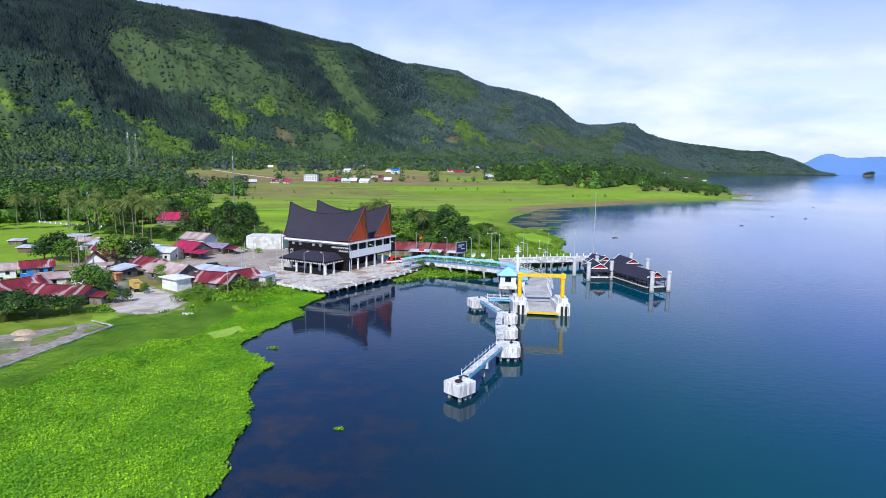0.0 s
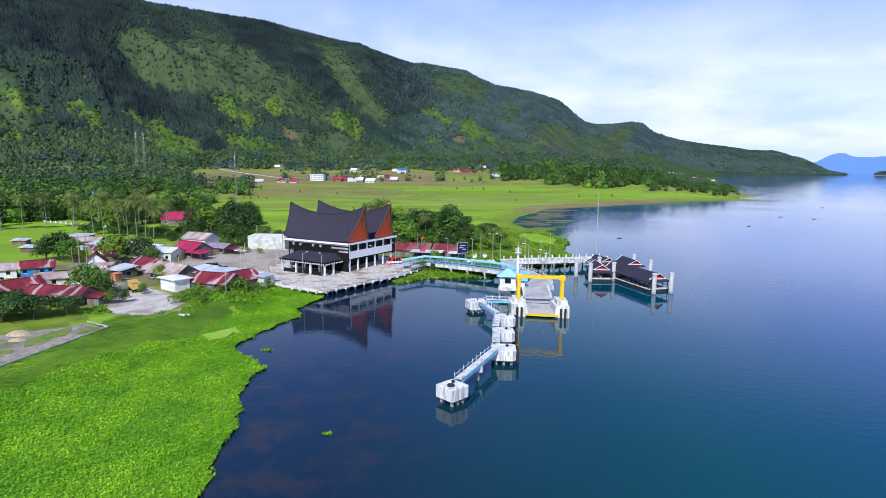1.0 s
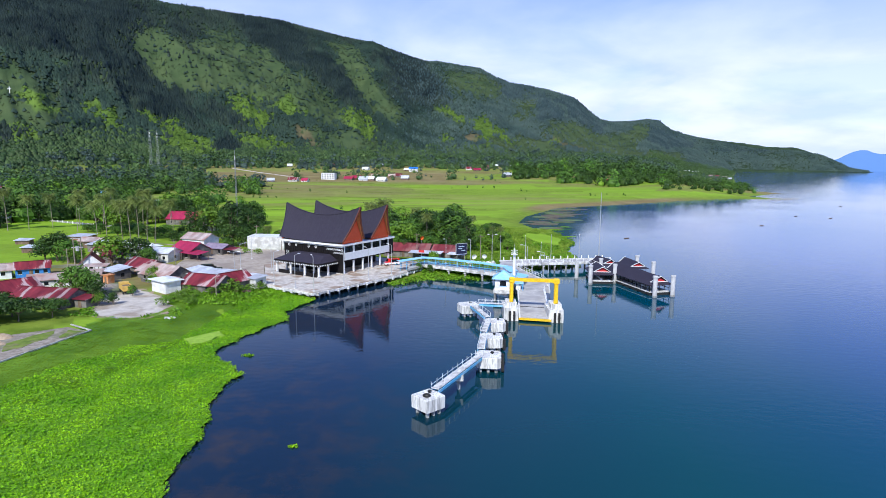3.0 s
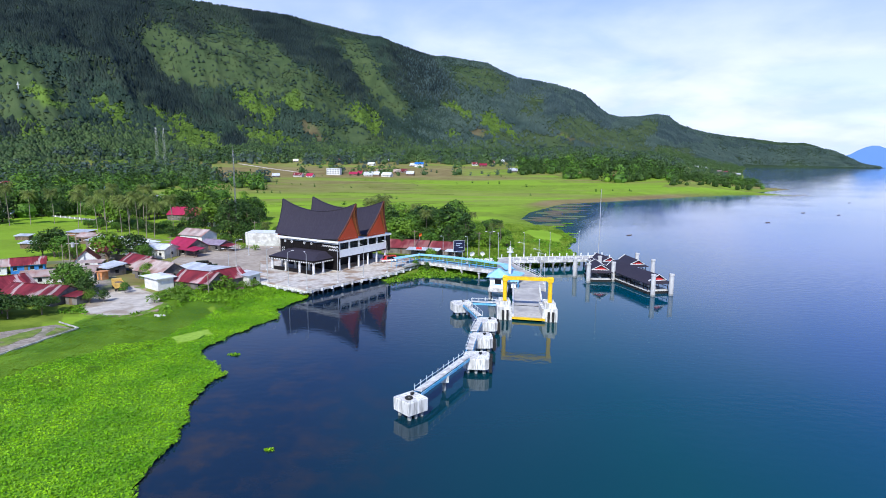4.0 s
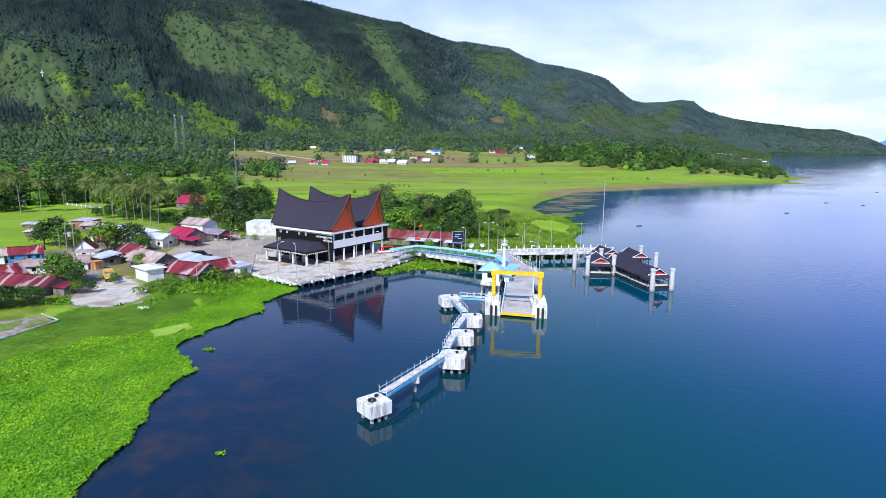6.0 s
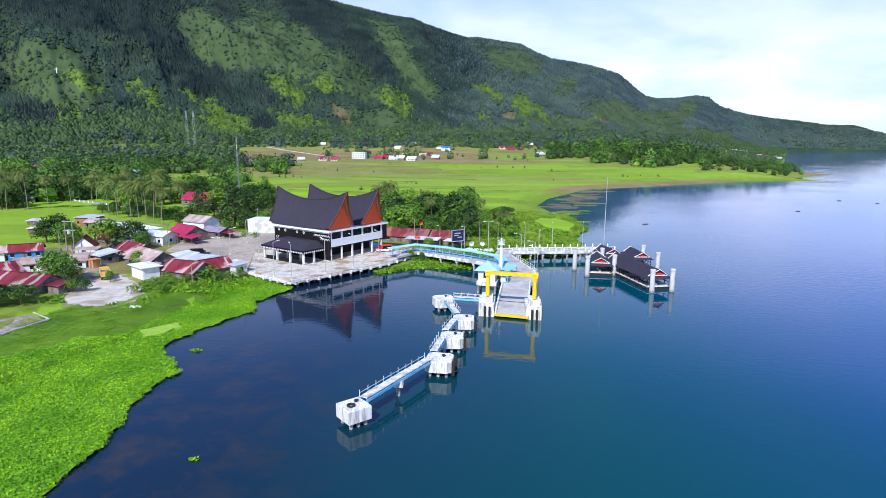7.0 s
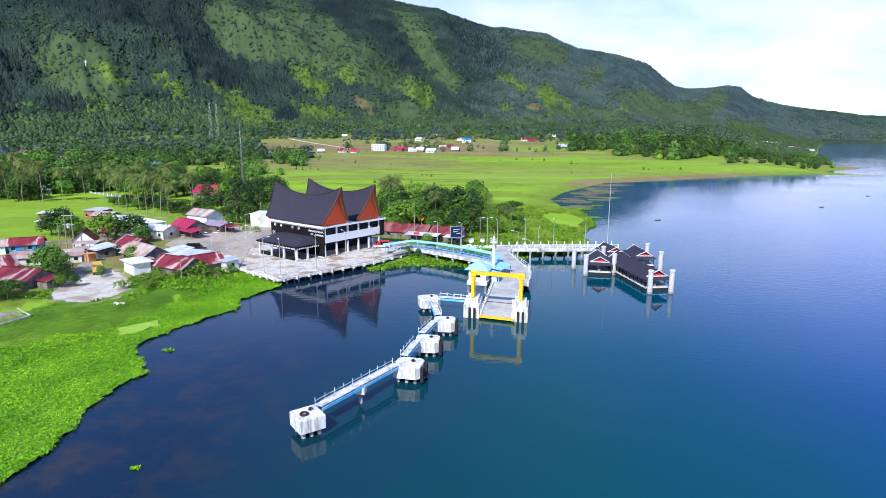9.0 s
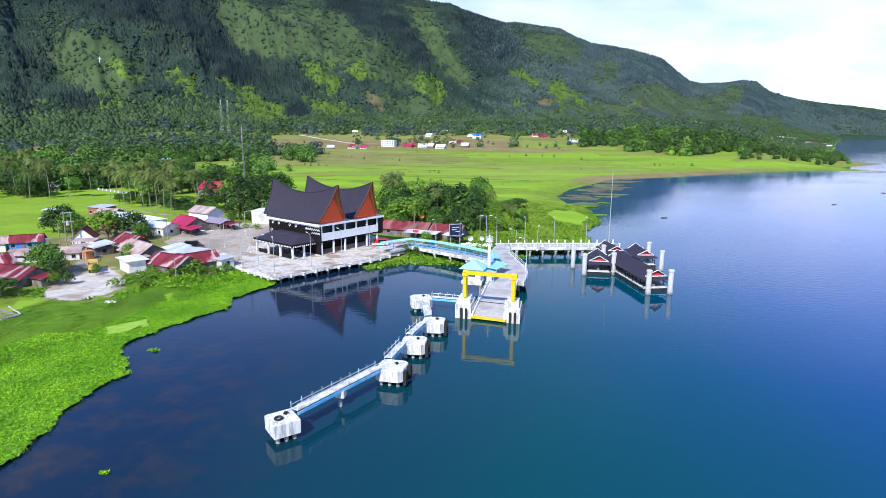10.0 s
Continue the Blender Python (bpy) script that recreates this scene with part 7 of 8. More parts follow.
def awning(x, y, yaw, w, d, z1, z2, roof, label, z=1.6):
    """An open roof on posts, falling to the front."""
    t = thing("awning", label, "awning", pose(x, y, z, 0, 0, yaw))
    n = max(2, round(w / 1.9))
    for i in range(n):
        x0, x1 = -w / 2 + w * i / n, -w / 2 + w * (i + 1) / n - 0.015
        p = [(x0, -d / 2, z1 + 0.02 * (i % 2)), (x1, -d / 2, z1 + 0.02 * (i % 2)), (x1, d / 2, z2 + 0.02 * (i % 2)), (x0, d / 2, z2 + 0.02 * (i % 2))]
        p += [(q[0], q[1], q[2] - 0.07) for q in p]
        part("roof_sheet", Shape().add(p, [(0, 1, 2, 3), (7, 6, 5, 4), (0, 4, 5, 1), (1, 5, 6, 2), (2, 6, 7, 3), (3, 7, 4, 0)]), roof, t)
    for i in range(3):
        for yy, zz in ((-d / 2 + 0.2, z1), (d / 2 - 0.2, z2)):
            part("post", Shape().tube((-w / 2 + 0.2 + (w - 0.4) * i / 2, yy, -0.3), (-w / 2 + 0.2 + (w - 0.4) * i / 2, yy, zz), 0.08, n=5), TIMBER, t)
    part("stall_table", Shape().box(-w * 0.35, w * 0.35, -0.3, 0.5, 0.75, 0.85).box(-w * 0.33, -w * 0.30, -0.2, 0.4, 0, 0.75).box(w * 0.30, w * 0.33, -0.2, 0.4, 0, 0.75), TIMBER, t)
    return t


house(-70.9, 164.8, -35, 7.0, 4.2, 3.3, 0.5, PALE_ROOF, WHITE_PAINT, "small white block house with a flat pale roof", "hip", windows=0, name="block_house", door=False, eave=0.7)
house(-60.5, 166.8, -18, 11.5, 7.5, 2.3, 2.0, RUST_RED, GREY_WALL, "low shack under a rusty dark red tin roof", z=1.5, windows=2)
house(-55.2, 170.6, 55, 7.5, 7.0, 2.4, 1.9, RUST_RED, GREY_WALL, "small shack under a patched red tin roof", z=1.5, windows=1)
house(-49.9, 172.4, -30, 5.5, 3.6, 2.6, 0.5, ZINC, PLASTER, "small kiosk with a pale zinc roof beside the quay", "shed", name="kiosk", windows=1)
awning(-52.8, 175.6, -30, 4.5, 3.2, 2.5, 3.0, RUST_ZINC, "lean-to of rusty zinc on posts")
house(-65.0, 178.0, -12, 13.0, 5.5, 2.5, 0.8, ZINC, GREY_WALL, "long low shed under a bluish zinc roof", "shed", name="shed", windows=3)
house(-77.2, 177.6, -30, 12.5, 8.0, 2.6, 2.4, RUST_ZINC, GREY_WALL, "shack under a wide rusty zinc gable roof", z=1.5)
house(-70.8, 183.6, -30, 6.0, 5.0, 2.4, 0.6, ZINC, GREY_WALL, "small lean-to under a grey zinc roof", "shed", windows=1)
house(-89.3, 189.2, -32, 12.0, 6.5, 2.6, 1.9, RUST_RED, GREY_WALL, "shack under a long dark red tin roof")
house(-94.5, 182.0, -32, 7.0, 5.0, 2.3, 1.0, ZINC, GREY_WALL, "lean-to shack with a bluish zinc roof", "shed", windows=1)
house(-84.5, 183.5, -30, 7.0, 5.0, 2.3, 1.3, RUST_ZINC, GREY_WALL, "small shack under a patched zinc gable roof", windows=1)
house(-101.5, 204.5, -14, 8.0, 5.5, 2.5, 0.6, ZINC, GREY_WALL, "low shack under a dull zinc lean-to roof", "shed", windows=1)
house(-110.5, 209.5, -10, 8.5, 5.5, 2.6, 1.7, RUST_RED, GREY_WALL, "shack under a steep rusty red roof", windows=1)
awning(-99.2, 180.2, 14, 6.0, 3.5, 2.2, 2.6, RUST_ZINC, "patched zinc awning beside the lane")
awning(-73.5, 171.0, -30, 6.5, 3.6, 2.1, 2.5, RUST_ZINC, "rusty lean-to behind the block house")
awning(-62.5, 172.8, -20, 6.0, 3.0, 2.3, 2.7, RUST_RED, "patched red lean-to between the shacks")
house(-96.6, 213.6, -14, 10.5, 7.0, 3.2, 1.3, ZINC, PLASTER, "grey-roofed shop with a pale plaster wall", name="shop")
house(-89.8, 220.5, -30, 11.0, 8.8, 3.0, 2.6, CRIMSON, GREY_WALL, "market shop under a big crimson gable roof", name="shop")
awning(-85.4, 213.6, -30, 10.0, 4.6, 2.6, 3.3, CRIMSON, "crimson shop awning over market stalls")
house(-94.8, 240.0, -22, 11.5, 7.5, 4.6, 1.9, RUST_ZINC, WHITE_PAINT, "two-storey white house with a rusty striped roof", windows=4)
house(-83.0, 229.0, -22, 9.0, 6.0, 2.7, 1.2, surface("purple_grey_roof", (0.22, 0.17, 0.24), (0.32, 0.27, 0.34), 0.7, 0.5, 0.1), GREY_WALL, "low shop with a purple-grey tin roof", name="shop")
awning(-77.0, 225.8, -22, 6.0, 4.0, 2.3, 2.8, RUST_RED, "small reddish stall roof on posts")
house(-112.5, 227.0, -20, 13.0, 9.0, 3.0, 1.6, PALE_ROOF, PLASTER, "wide house with a pale white roof", "hip")
house(-105.5, 217.8, -14, 8.0, 5.0, 2.8, 0.7, ZINC, PLASTER, "low house with a zinc lean-to roof", "shed", windows=2)
house(-128.0, 233.0, -10, 12.0, 6.0, 2.8, 1.0, ZINC, GREY_WALL, "low house under a blue-grey zinc roof", "shed")
house(-139.5, 243.0, -8, 9.0, 6.0, 2.8, 1.2, RUST_ZINC, TIMBER, "timber house with a rusty zinc roof")
house(-149.0, 250.5, -8, 8.5, 6.5, 3.6, 0.5, ZINC, surface("brown_brick_wall", (0.22, 0.10, 0.05), (0.34, 0.17, 0.10), 1.2, 0.8, 0.2), "brown house with a flat zinc roof", "shed")
house(-121.0, 222.0, -12, 9.0, 5.5, 2.6, 1.4, RUST_RED, PLASTER, "plaster village house with a weathered red tin roof")
house(-121.0, 184.0, 33, 8.4, 5.6, 2.7, 1.6, RUST_RED, BLUE_WALL, "bright blue house with a weathered red roof", windows=4)
house(-127.0, 180.2, 33, 4.0, 5.4, 2.6, 1.5, RUST_ZINC, WHITE_PAINT, "white gabled house front beside the blue house", windows=1, door=False)
awning(-103.8, 187.4, 14, 7.0, 4.0, 2.5, 2.9, RUST_ZINC, "rusty zinc awning over a dark shop front")
house(-102.8, 171.8, 28, 17.0, 6.0, 2.2, 1.1, RUST_ZINC, PLASTER, "half-ruined white-walled building with broken zinc sheets", windows=6)
house(-91.8, 149.6, -9, 15.5, 9.0, 1.9, 2.0, RUST_RED, GREY_WALL, "long house under a large dark red tin roof", windows=5)
house(-107.5, 157.0, 60, 11.0, 9.0, 2.0, 2.0, RUST_RED, GREY_WALL, "red-roofed wing of a long village house", windows=2)
house(-81.6, 147.4, -14, 3.4, 3.0, 2.0, 0.5, RUST_RED, GREY_WALL, "small grey outhouse under a red tin roof", "shed", windows=0)
house(-109.0, 193.5, -62, 6.5, 6.0, 2.7, 2.8, surface("maroon_roof", (0.13, 0.030, 0.030), (0.21, 0.055, 0.05), 0.8, 0.6, 0.15), WHITE_PAINT, "steep maroon-roofed house with a pale gable", windows=2)
house(-153.0, 229.0, 3, 8.0, 4.0, 1.9, 0.6, ZINC, TIMBER, "timber field shed with a zinc roof", "shed", name="field_shed", windows=0)
house(-173.0, 250.0, 3, 5.5, 3.2, 1.6, 0.6, ZINC, TIMBER, "small field hut with a pale zinc roof", "shed", name="field_hut", windows=0)
house(-69.0, 244.5, -5, 15.0, 7.0, 5.0, 0.35, PALE_ROOF, PLASTER, "tall white-walled building with grey stains", "shed", windows=0, name="warehouse", door=False, eave=0.1)
house(-144.0, 335.0, -6, 18.0, 12.0, 3.2, 3.6, CRIMSON, GREY_WALL, "long red-roofed house among the trees")
house(-119.0, 306.0, -10, 9.0, 6.0, 2.8, 1.0, RUST_ZINC, PLASTER, "small house with a rusty zinc roof")
DULL_RED = surface("dull_red_roof", (0.150, 0.020, 0.026), (0.230, 0.036, 0.042), 0.9, 0.6, 0.15, c3=(0.30, 0.16, 0.14), scale3=0.4, amount3=0.6, rand=0.2, stretch=(1, 0.3, 0.3))
house(-12.0, 230.5, -12, 17.0, 8.0, 2.4, 2.2, DULL_RED, GREY_WALL, "row of food stalls under a dark red roof", name="stall_row")
house(3.2, 226.8, -16, 11.0, 7.5, 2.4, 2.1, DULL_RED, GREY_WALL, "red-roofed food stall beside the quay", name="stall")
awning(-5.0, 221.0, -12, 12.0, 4.6, 2.5, 2.9, ZINC, "pale zinc awning over food stalls")
awning(6.0, 218.5, -18, 6.5, 4.0, 2.5, 2.8, ZINC, "small zinc awning beside the billboard")
for x, y, yaw, w, d, roof in ((-246, 332, 10, 9, 6, ZINC), (-262, 338, 4, 9, 6, RUST_ZINC), (-232, 352, 6, 8, 6, RUST_RED), (-282, 352, 10, 10, 7, CRIMSON), (-196, 352, 0, 9, 6, ZINC), (-205, 392, 0, 10, 6, RUST_ZINC), (-255, 420, 0, 10, 7, RUST_RED), (-330, 430, 10, 11, 7, RUST_RED), (-228, 470, 0, 10, 7, ZINC), (-321, 552, 10, 14, 8, BLUE_SHEET), (-438, 575, 5, 10, 8, RUST_RED), (-535, 626, 5, 14, 9, RUST_RED), (-300, 354, 30, 10, 7, RUST_RED), (-284, 347, 30, 12, 7, ZINC), (-420, 500, 5, 10, 8, RUST_RED)):
    house(x, y, yaw, w, d, 2.8, 1.6, roof, GREY_WALL, "small village house half hidden by trees", z=z_at(x, y), windows=2, eave=0.8)

# the village across the rice fields
FAR_RNG = np.random.default_rng(63)
block = house(-175, 832, -8, 19, 9, 8.6, 0.3, PALE_ROOF, WHITE_PAINT, "white three-storey block across the rice fields", "hip", z=z_at(-175, 832), windows=0, eave=0.1, door=False)
for k in range(3):
    for q in range(5):
        part("window", Shape().box(-8.4 + q * 3.7, -6.6 + q * 3.7, -4.56, -4.48, 1.0 + k * 2.7, 2.4 + k * 2.7), DARK_GLASS, block, "dark window")
house(-70, 990, -4, 14, 9, 5.0, 2.4, surface("bright_blue_roof", (0.02, 0.16, 0.62), (0.03, 0.22, 0.72), 0.5, 0.5, 0.05), PLASTER, "house with a bright blue roof across the fields", z=z_at(-70, 990), windows=3, sheets=False)
for x, y, w, roof in ((-213, 790, 12, RUST_RED), (-196, 785, 9, CRIMSON), (-238, 774, 9, ZINC), (-146, 825, 12, CRIMSON), (-137, 837, 11, CRIMSON), (-125, 821, 12, ZINC), (-116, 823, 11, PALE_ROOF), (-117, 869, 9, RUST_ZINC), (-99, 815, 13, PALE_ROOF), (-70, 841, 10, ZINC), (-79, 997, 13, PALE_ROOF), (-151, 1006, 11, PALE_ROOF), (-136, 1073, 10, ZINC), (-219, 1064, 10, RUST_RED), (-287, 1032, 8, PALE_ROOF), (-93, 875, 9, RUST_ZINC), (-84, 886, 9, RUST_RED), (35, 1009, 12, CRIMSON), (60, 1062, 12, RUST_RED), (69, 1084, 9, PALE_ROOF), (100, 1074, 10, PALE_ROOF), (77, 911, 13, ZINC), (21, 1029, 9, RUST_RED), (197, 784, 11, RUST_RED)):
    house(x, y, FAR_RNG.uniform(-25, 15), w, w * FAR_RNG.uniform(0.6, 0.8), FAR_RNG.uniform(2.0, 2.7), FAR_RNG.uniform(2.6, 3.6), roof, [PLASTER, TIMBER, GREY_WALL][FAR_RNG.integers(3)],
          "small house of the village across the rice fields", z=z_at(x, y), windows=2, sheets=False)
for az, r, w, roof in ((20.4, 1640, 16, PALE_ROOF), (21.0, 1680, 22, PALE_ROOF), (21.6, 1700, 10, ZINC), (22.4, 1560, 9, RUST_ZINC), (22.9, 1600, 10, RUST_RED), (23.5, 1620, 9, RUST_ZINC), (23.9, 1500, 9, ZINC)):
    x, y = r * math.sin(radians(az)) + 14, r * math.cos(radians(az)) + 17
    house(x, y, FAR_RNG.uniform(-24, -14), w, 8, 3.6, 1.8, roof, WHITE_PAINT if az < 21.3 else GREY_WALL, "pale lakeside house beyond the wooded point", z=max(z_at(x, y), 1.0), windows=2, sheets=False)


# ---- lamps, poles, towers ----
def street_lamp(x, y, z, h, yaw, label="slim grey street lamp with a single arm"):
    t = thing("street_lamp", label, "street lamp", pose(x, y, z, 0, 0, yaw), "street lamps")
    part("pole", Shape().tube((0, 0, -0.1), (0, 0, h), 0.11, 0.06, 6), STEEL, t)
    part("base", Shape().box(-0.25, 0.25, -0.25, 0.25, -0.05, 0.35), WHITE_CONCRETE, t)
    part("arm", Shape().tube((0, 0, h), (1.5, 0, h + 0.35), 0.05, 0.04, 5), STEEL, t)
    part("lamp_head", Shape().box(1.3, 2.1, -0.14, 0.14, h + 0.28, h + 0.42), WHITE_PAINT, t)
    return t


def along(a, b, k, off=0.0):
    return a[0] + (b[0] - a[0]) * k, a[1] + (b[1] - a[1]) * k


for k, yaw in ((0.03, 120), (0.36, 140), (0.66, 140), (0.96, 140)):
    x, y = along(DECK[0], DECK[1], k)
    street_lamp(x - 0.6, y + 0.5, DECK_Z, 9.2, yaw)
for k in (0.40, 0.86):
    x, y = along(DECK[0], DECK[6], k)
    street_lamp(x + 0.3, y + 0.6, DECK_Z, 9.0, 60)
street_lamp(-50.5, 189.5, DECK_Z, 8.5, 200)
street_lamp(-62.5, 196.0, 1.9, 8.0, 30)
street_lamp(-66, 216.0, 1.9, 8.0, 30)
for x, y, h, yaw in ((20.8, 211.0, 8.5, 260), (29.5, 213.4, 8.5, 260), (38.5, 215.3, 8.5, 260), (48.5, 217.2, 8.5, 260), (31.1, 171.5, 8.0, 170), (30.9, 178.5, 8.0, 170), (27.6, 191.5, 8.0, 170), (10.5, 201.8, 8.5, 250), (33.5, 204.2, 7.0, 80), (2.5, 205.6, 8.0, 250)):
    street_lamp(x, y, Z, h, yaw)


def double_lamp(x, y, z, h):
    t = thing("street_lamp", "slim street lamp with two short arms", "street lamp", pose(x, y, z, 0, 0, 20), "street lamps")
    part("pole", Shape().tube((0, 0, -0.1), (0, 0, h), 0.11, 0.06, 6), STEEL, t)
    for sg in (-1, 1):
        part("arm", Shape().tube((0, 0, h - 0.2), (sg * 1.1, 0, h), 0.05, n=5), STEEL, t)
        part("lamp_head", Shape().box(sg * 1.4 - 0.4, sg * 1.4 + 0.4, -0.14, 0.14, h - 0.05, h + 0.09), WHITE_PAINT, t)


double_lamp(17.8, 207.8, Z, 9.5)
double_lamp(-58.5, 180.5, 1.9, 8.0)

h_pole = thing("utility_pole", "twin-pole utility frame with crossbars", "utility pole", pose(-109.3, 187.5, 1.55, 0, 0, 20))
for xx in (-1.0, 1.0):
    part("pole", Shape().tube((xx, 0, -0.5), (xx, 0, 11.4), 0.2, 0.14, 6), PALM_BARK, h_pole)
for zz in (10.8, 8.0):
    part("crossbar", Shape().box(-1.6, 1.6, -0.1, 0.1, zz, zz + 0.18), STEEL, h_pole)
part("transformer", Shape().tube((0, 0, 7.0), (0, 0, 8.4), 0.5, n=10), STEEL, h_pole)
for x, y, h in ((-112.0, 186.5, 8.0), (-75.0, 247.5, 9.0), (-88.0, 205.0, 8.5), (-60.0, 231.0, 9.0), (-8.5, 225.0, 9.0), (14.5, 221.5, 9.0), (-55.5, 160.0, 5.0), (-130, 210, 9.0)):
    up = thing("utility_pole", "weathered utility pole with a short crossbar", "utility pole", pose(x, y, 1.5, 0, 0, 15), "utility poles")
    part("pole", Shape().tube((0, 0, -0.5), (0, 0, h), 0.15, 0.1, 6), PALM_BARK, up)
    part("crossbar", Shape().box(-0.9, 0.9, -0.06, 0.06, h - 0.6, h - 0.45), TIMBER, up)


def lattice(x, y, h, base, label, bays=9, metal=STEEL):
    z = z_at(x, y)
    t = thing("lattice_tower", label, "tower", pose(x, y, z), "lattice towers")

    def corner(i, k):
        q = base * (1 - 0.5 * k) / 2
        return Vector(((-q, q, q, -q)[i], (-q, -q, q, q)[i], h * k))
    r = max(0.03, base * 0.013)
    for i in range(4):
        part("leg", Shape().tube(corner(i, 0) - Vector((0, 0, 1)), corner(i, 1), r * 1.5, n=4), metal, t)
    s = Shape()
    for b_ in range(bays):
        k0, k1 = b_ / bays, (b_ + 1) / bays
        for i in range(4):
            j = (i + 1) % 4
            s.tube(corner(i, k0), corner(j, k1), r * 0.6, n=3)
            s.tube(corner(j, k0), corner(i, k1), r * 0.6, n=3)
            s.tube(corner(i, k1), corner(j, k1), r * 0.6, n=3)
    tagged(part("bracing", s, metal, t), kind="stuff")
    for k in (0.86, 0.94):
        part("antenna", Shape().tube((base * 0.15, -0.3, h * k), (base * 0.15, -0.3, h * k + h * 0.05), base * 0.1, n=6), WHITE_PAINT, t)
    part("rod", Shape().tube((0, 0, h), (0, 0, h * 1.06), r, n=4), STEEL, t)


lattice(-452.5, 886, 57, 3.6, "grey lattice telephone tower at the foot of the hills")
lattice(-443.5, 890, 56, 3.4, "grey lattice telephone tower with white antennas")
lattice(-84.5, 252.5, 37, 0.6, "tall slim guyed lattice mast behind the village", 18, DARK_STEEL)
cross = thing("hillside_cross", "tall white cross standing on the hillside", "cross")
cz = z_at(-795, 1068)
part("shaft", Shape().box(-795.5, -794.5, 1067.5, 1068.5, cz - 2, cz + 11), WHITE_PAINT, cross)
part("crossbar", Shape().box(-798.6, -791.4, 1067.55, 1068.45, cz + 6.6, cz + 7.6), WHITE_PAINT, cross)


# ---- billboard, dishes, vehicles, clutter ----
bill = thing("billboard", "dark blue billboard on steel posts with white lines of lettering", "billboard", pose(7.6, 213.0, 2.6, 0, 0, 32) @ Matrix.Diagonal((0.66, 1, 0.84, 1)))
part("board", Shape().box(-3.2, 3.2, -0.15, 0.15, 2.9, 7.0), surface("navy_board", (0.010, 0.014, 0.045), (0.018, 0.022, 0.065), 1.0, 0.4, 0.0), bill, "dark navy board")
part("board_frame", Shape().box(-3.35, -3.2, -0.2, 0.2, 2.75, 7.15).box(3.2, 3.35, -0.2, 0.2, 2.75, 7.15).box(-3.2, 3.2, -0.2, 0.2, 7.0, 7.15).box(-3.2, 3.2, -0.2, 0.2, 2.75, 2.9), STEEL, bill)
for k, (x0, x1, z0) in enumerate(((-1.9, 1.7, 5.7), (-2.1, 0.4, 4.9), (-0.2, 2.2, 4.1))):
    part("lettering_bar", Shape().box(x0, x1, -0.19, -0.15, z0, z0 + 0.35), surface("pale_blue_print", (0.35, 0.42, 0.55), (0.45, 0.5, 0.62), 2, 0.5, 0), bill)
for xx in (-2.4, 2.4):
    part("post", Shape().tube((xx, 0.3, -1.2), (xx, 0.3, 6.6), 0.14, n=6), STEEL, bill)

for x, y, z, r, yaw in ((11.8, 216.5, 2.2, 0.9, 20), (15.8, 217.5, 2.2, 0.8, -10), (-7.6, 233.5, 6.4, 0.7, 30)):
    dish = thing("satellite_dish", "white satellite dish on a short post" if z < 5 else "orange satellite dish on a roof pole", "satellite dish", pose(x, y, z, 0, 0, yaw))
    s = Shape()
    ring = [(r * q * math.cos(a), -0.9 + 0.35 * q * q, r * q * math.sin(a) + 1.4) for q in (0.02, 0.5, 1.0) for a in [2 * math.pi * i / 14 for i in range(14)]]
    s.add([(p[0], -p[1] - 1.4 - 0.35 * (p[2] - 1.4), p[2]) for p in ring], [(k * 14 + i, k * 14 + (i + 1) % 14, (k + 1) * 14 + (i + 1) % 14, (k + 1) * 14 + i) for k in (0, 1) for i in range(14)])
    part("reflector", s, WHITE_PAINT if z < 5 else surface("orange_paint", (0.7, 0.13, 0.02), (0.8, 0.18, 0.03), 2, 0.5, 0), dish)
    part("post", Shape().tube((0, 0, -1.5 if z < 5 else -2.6), (0, -0.4, 1.3), 0.08, n=6), STEEL, dish)


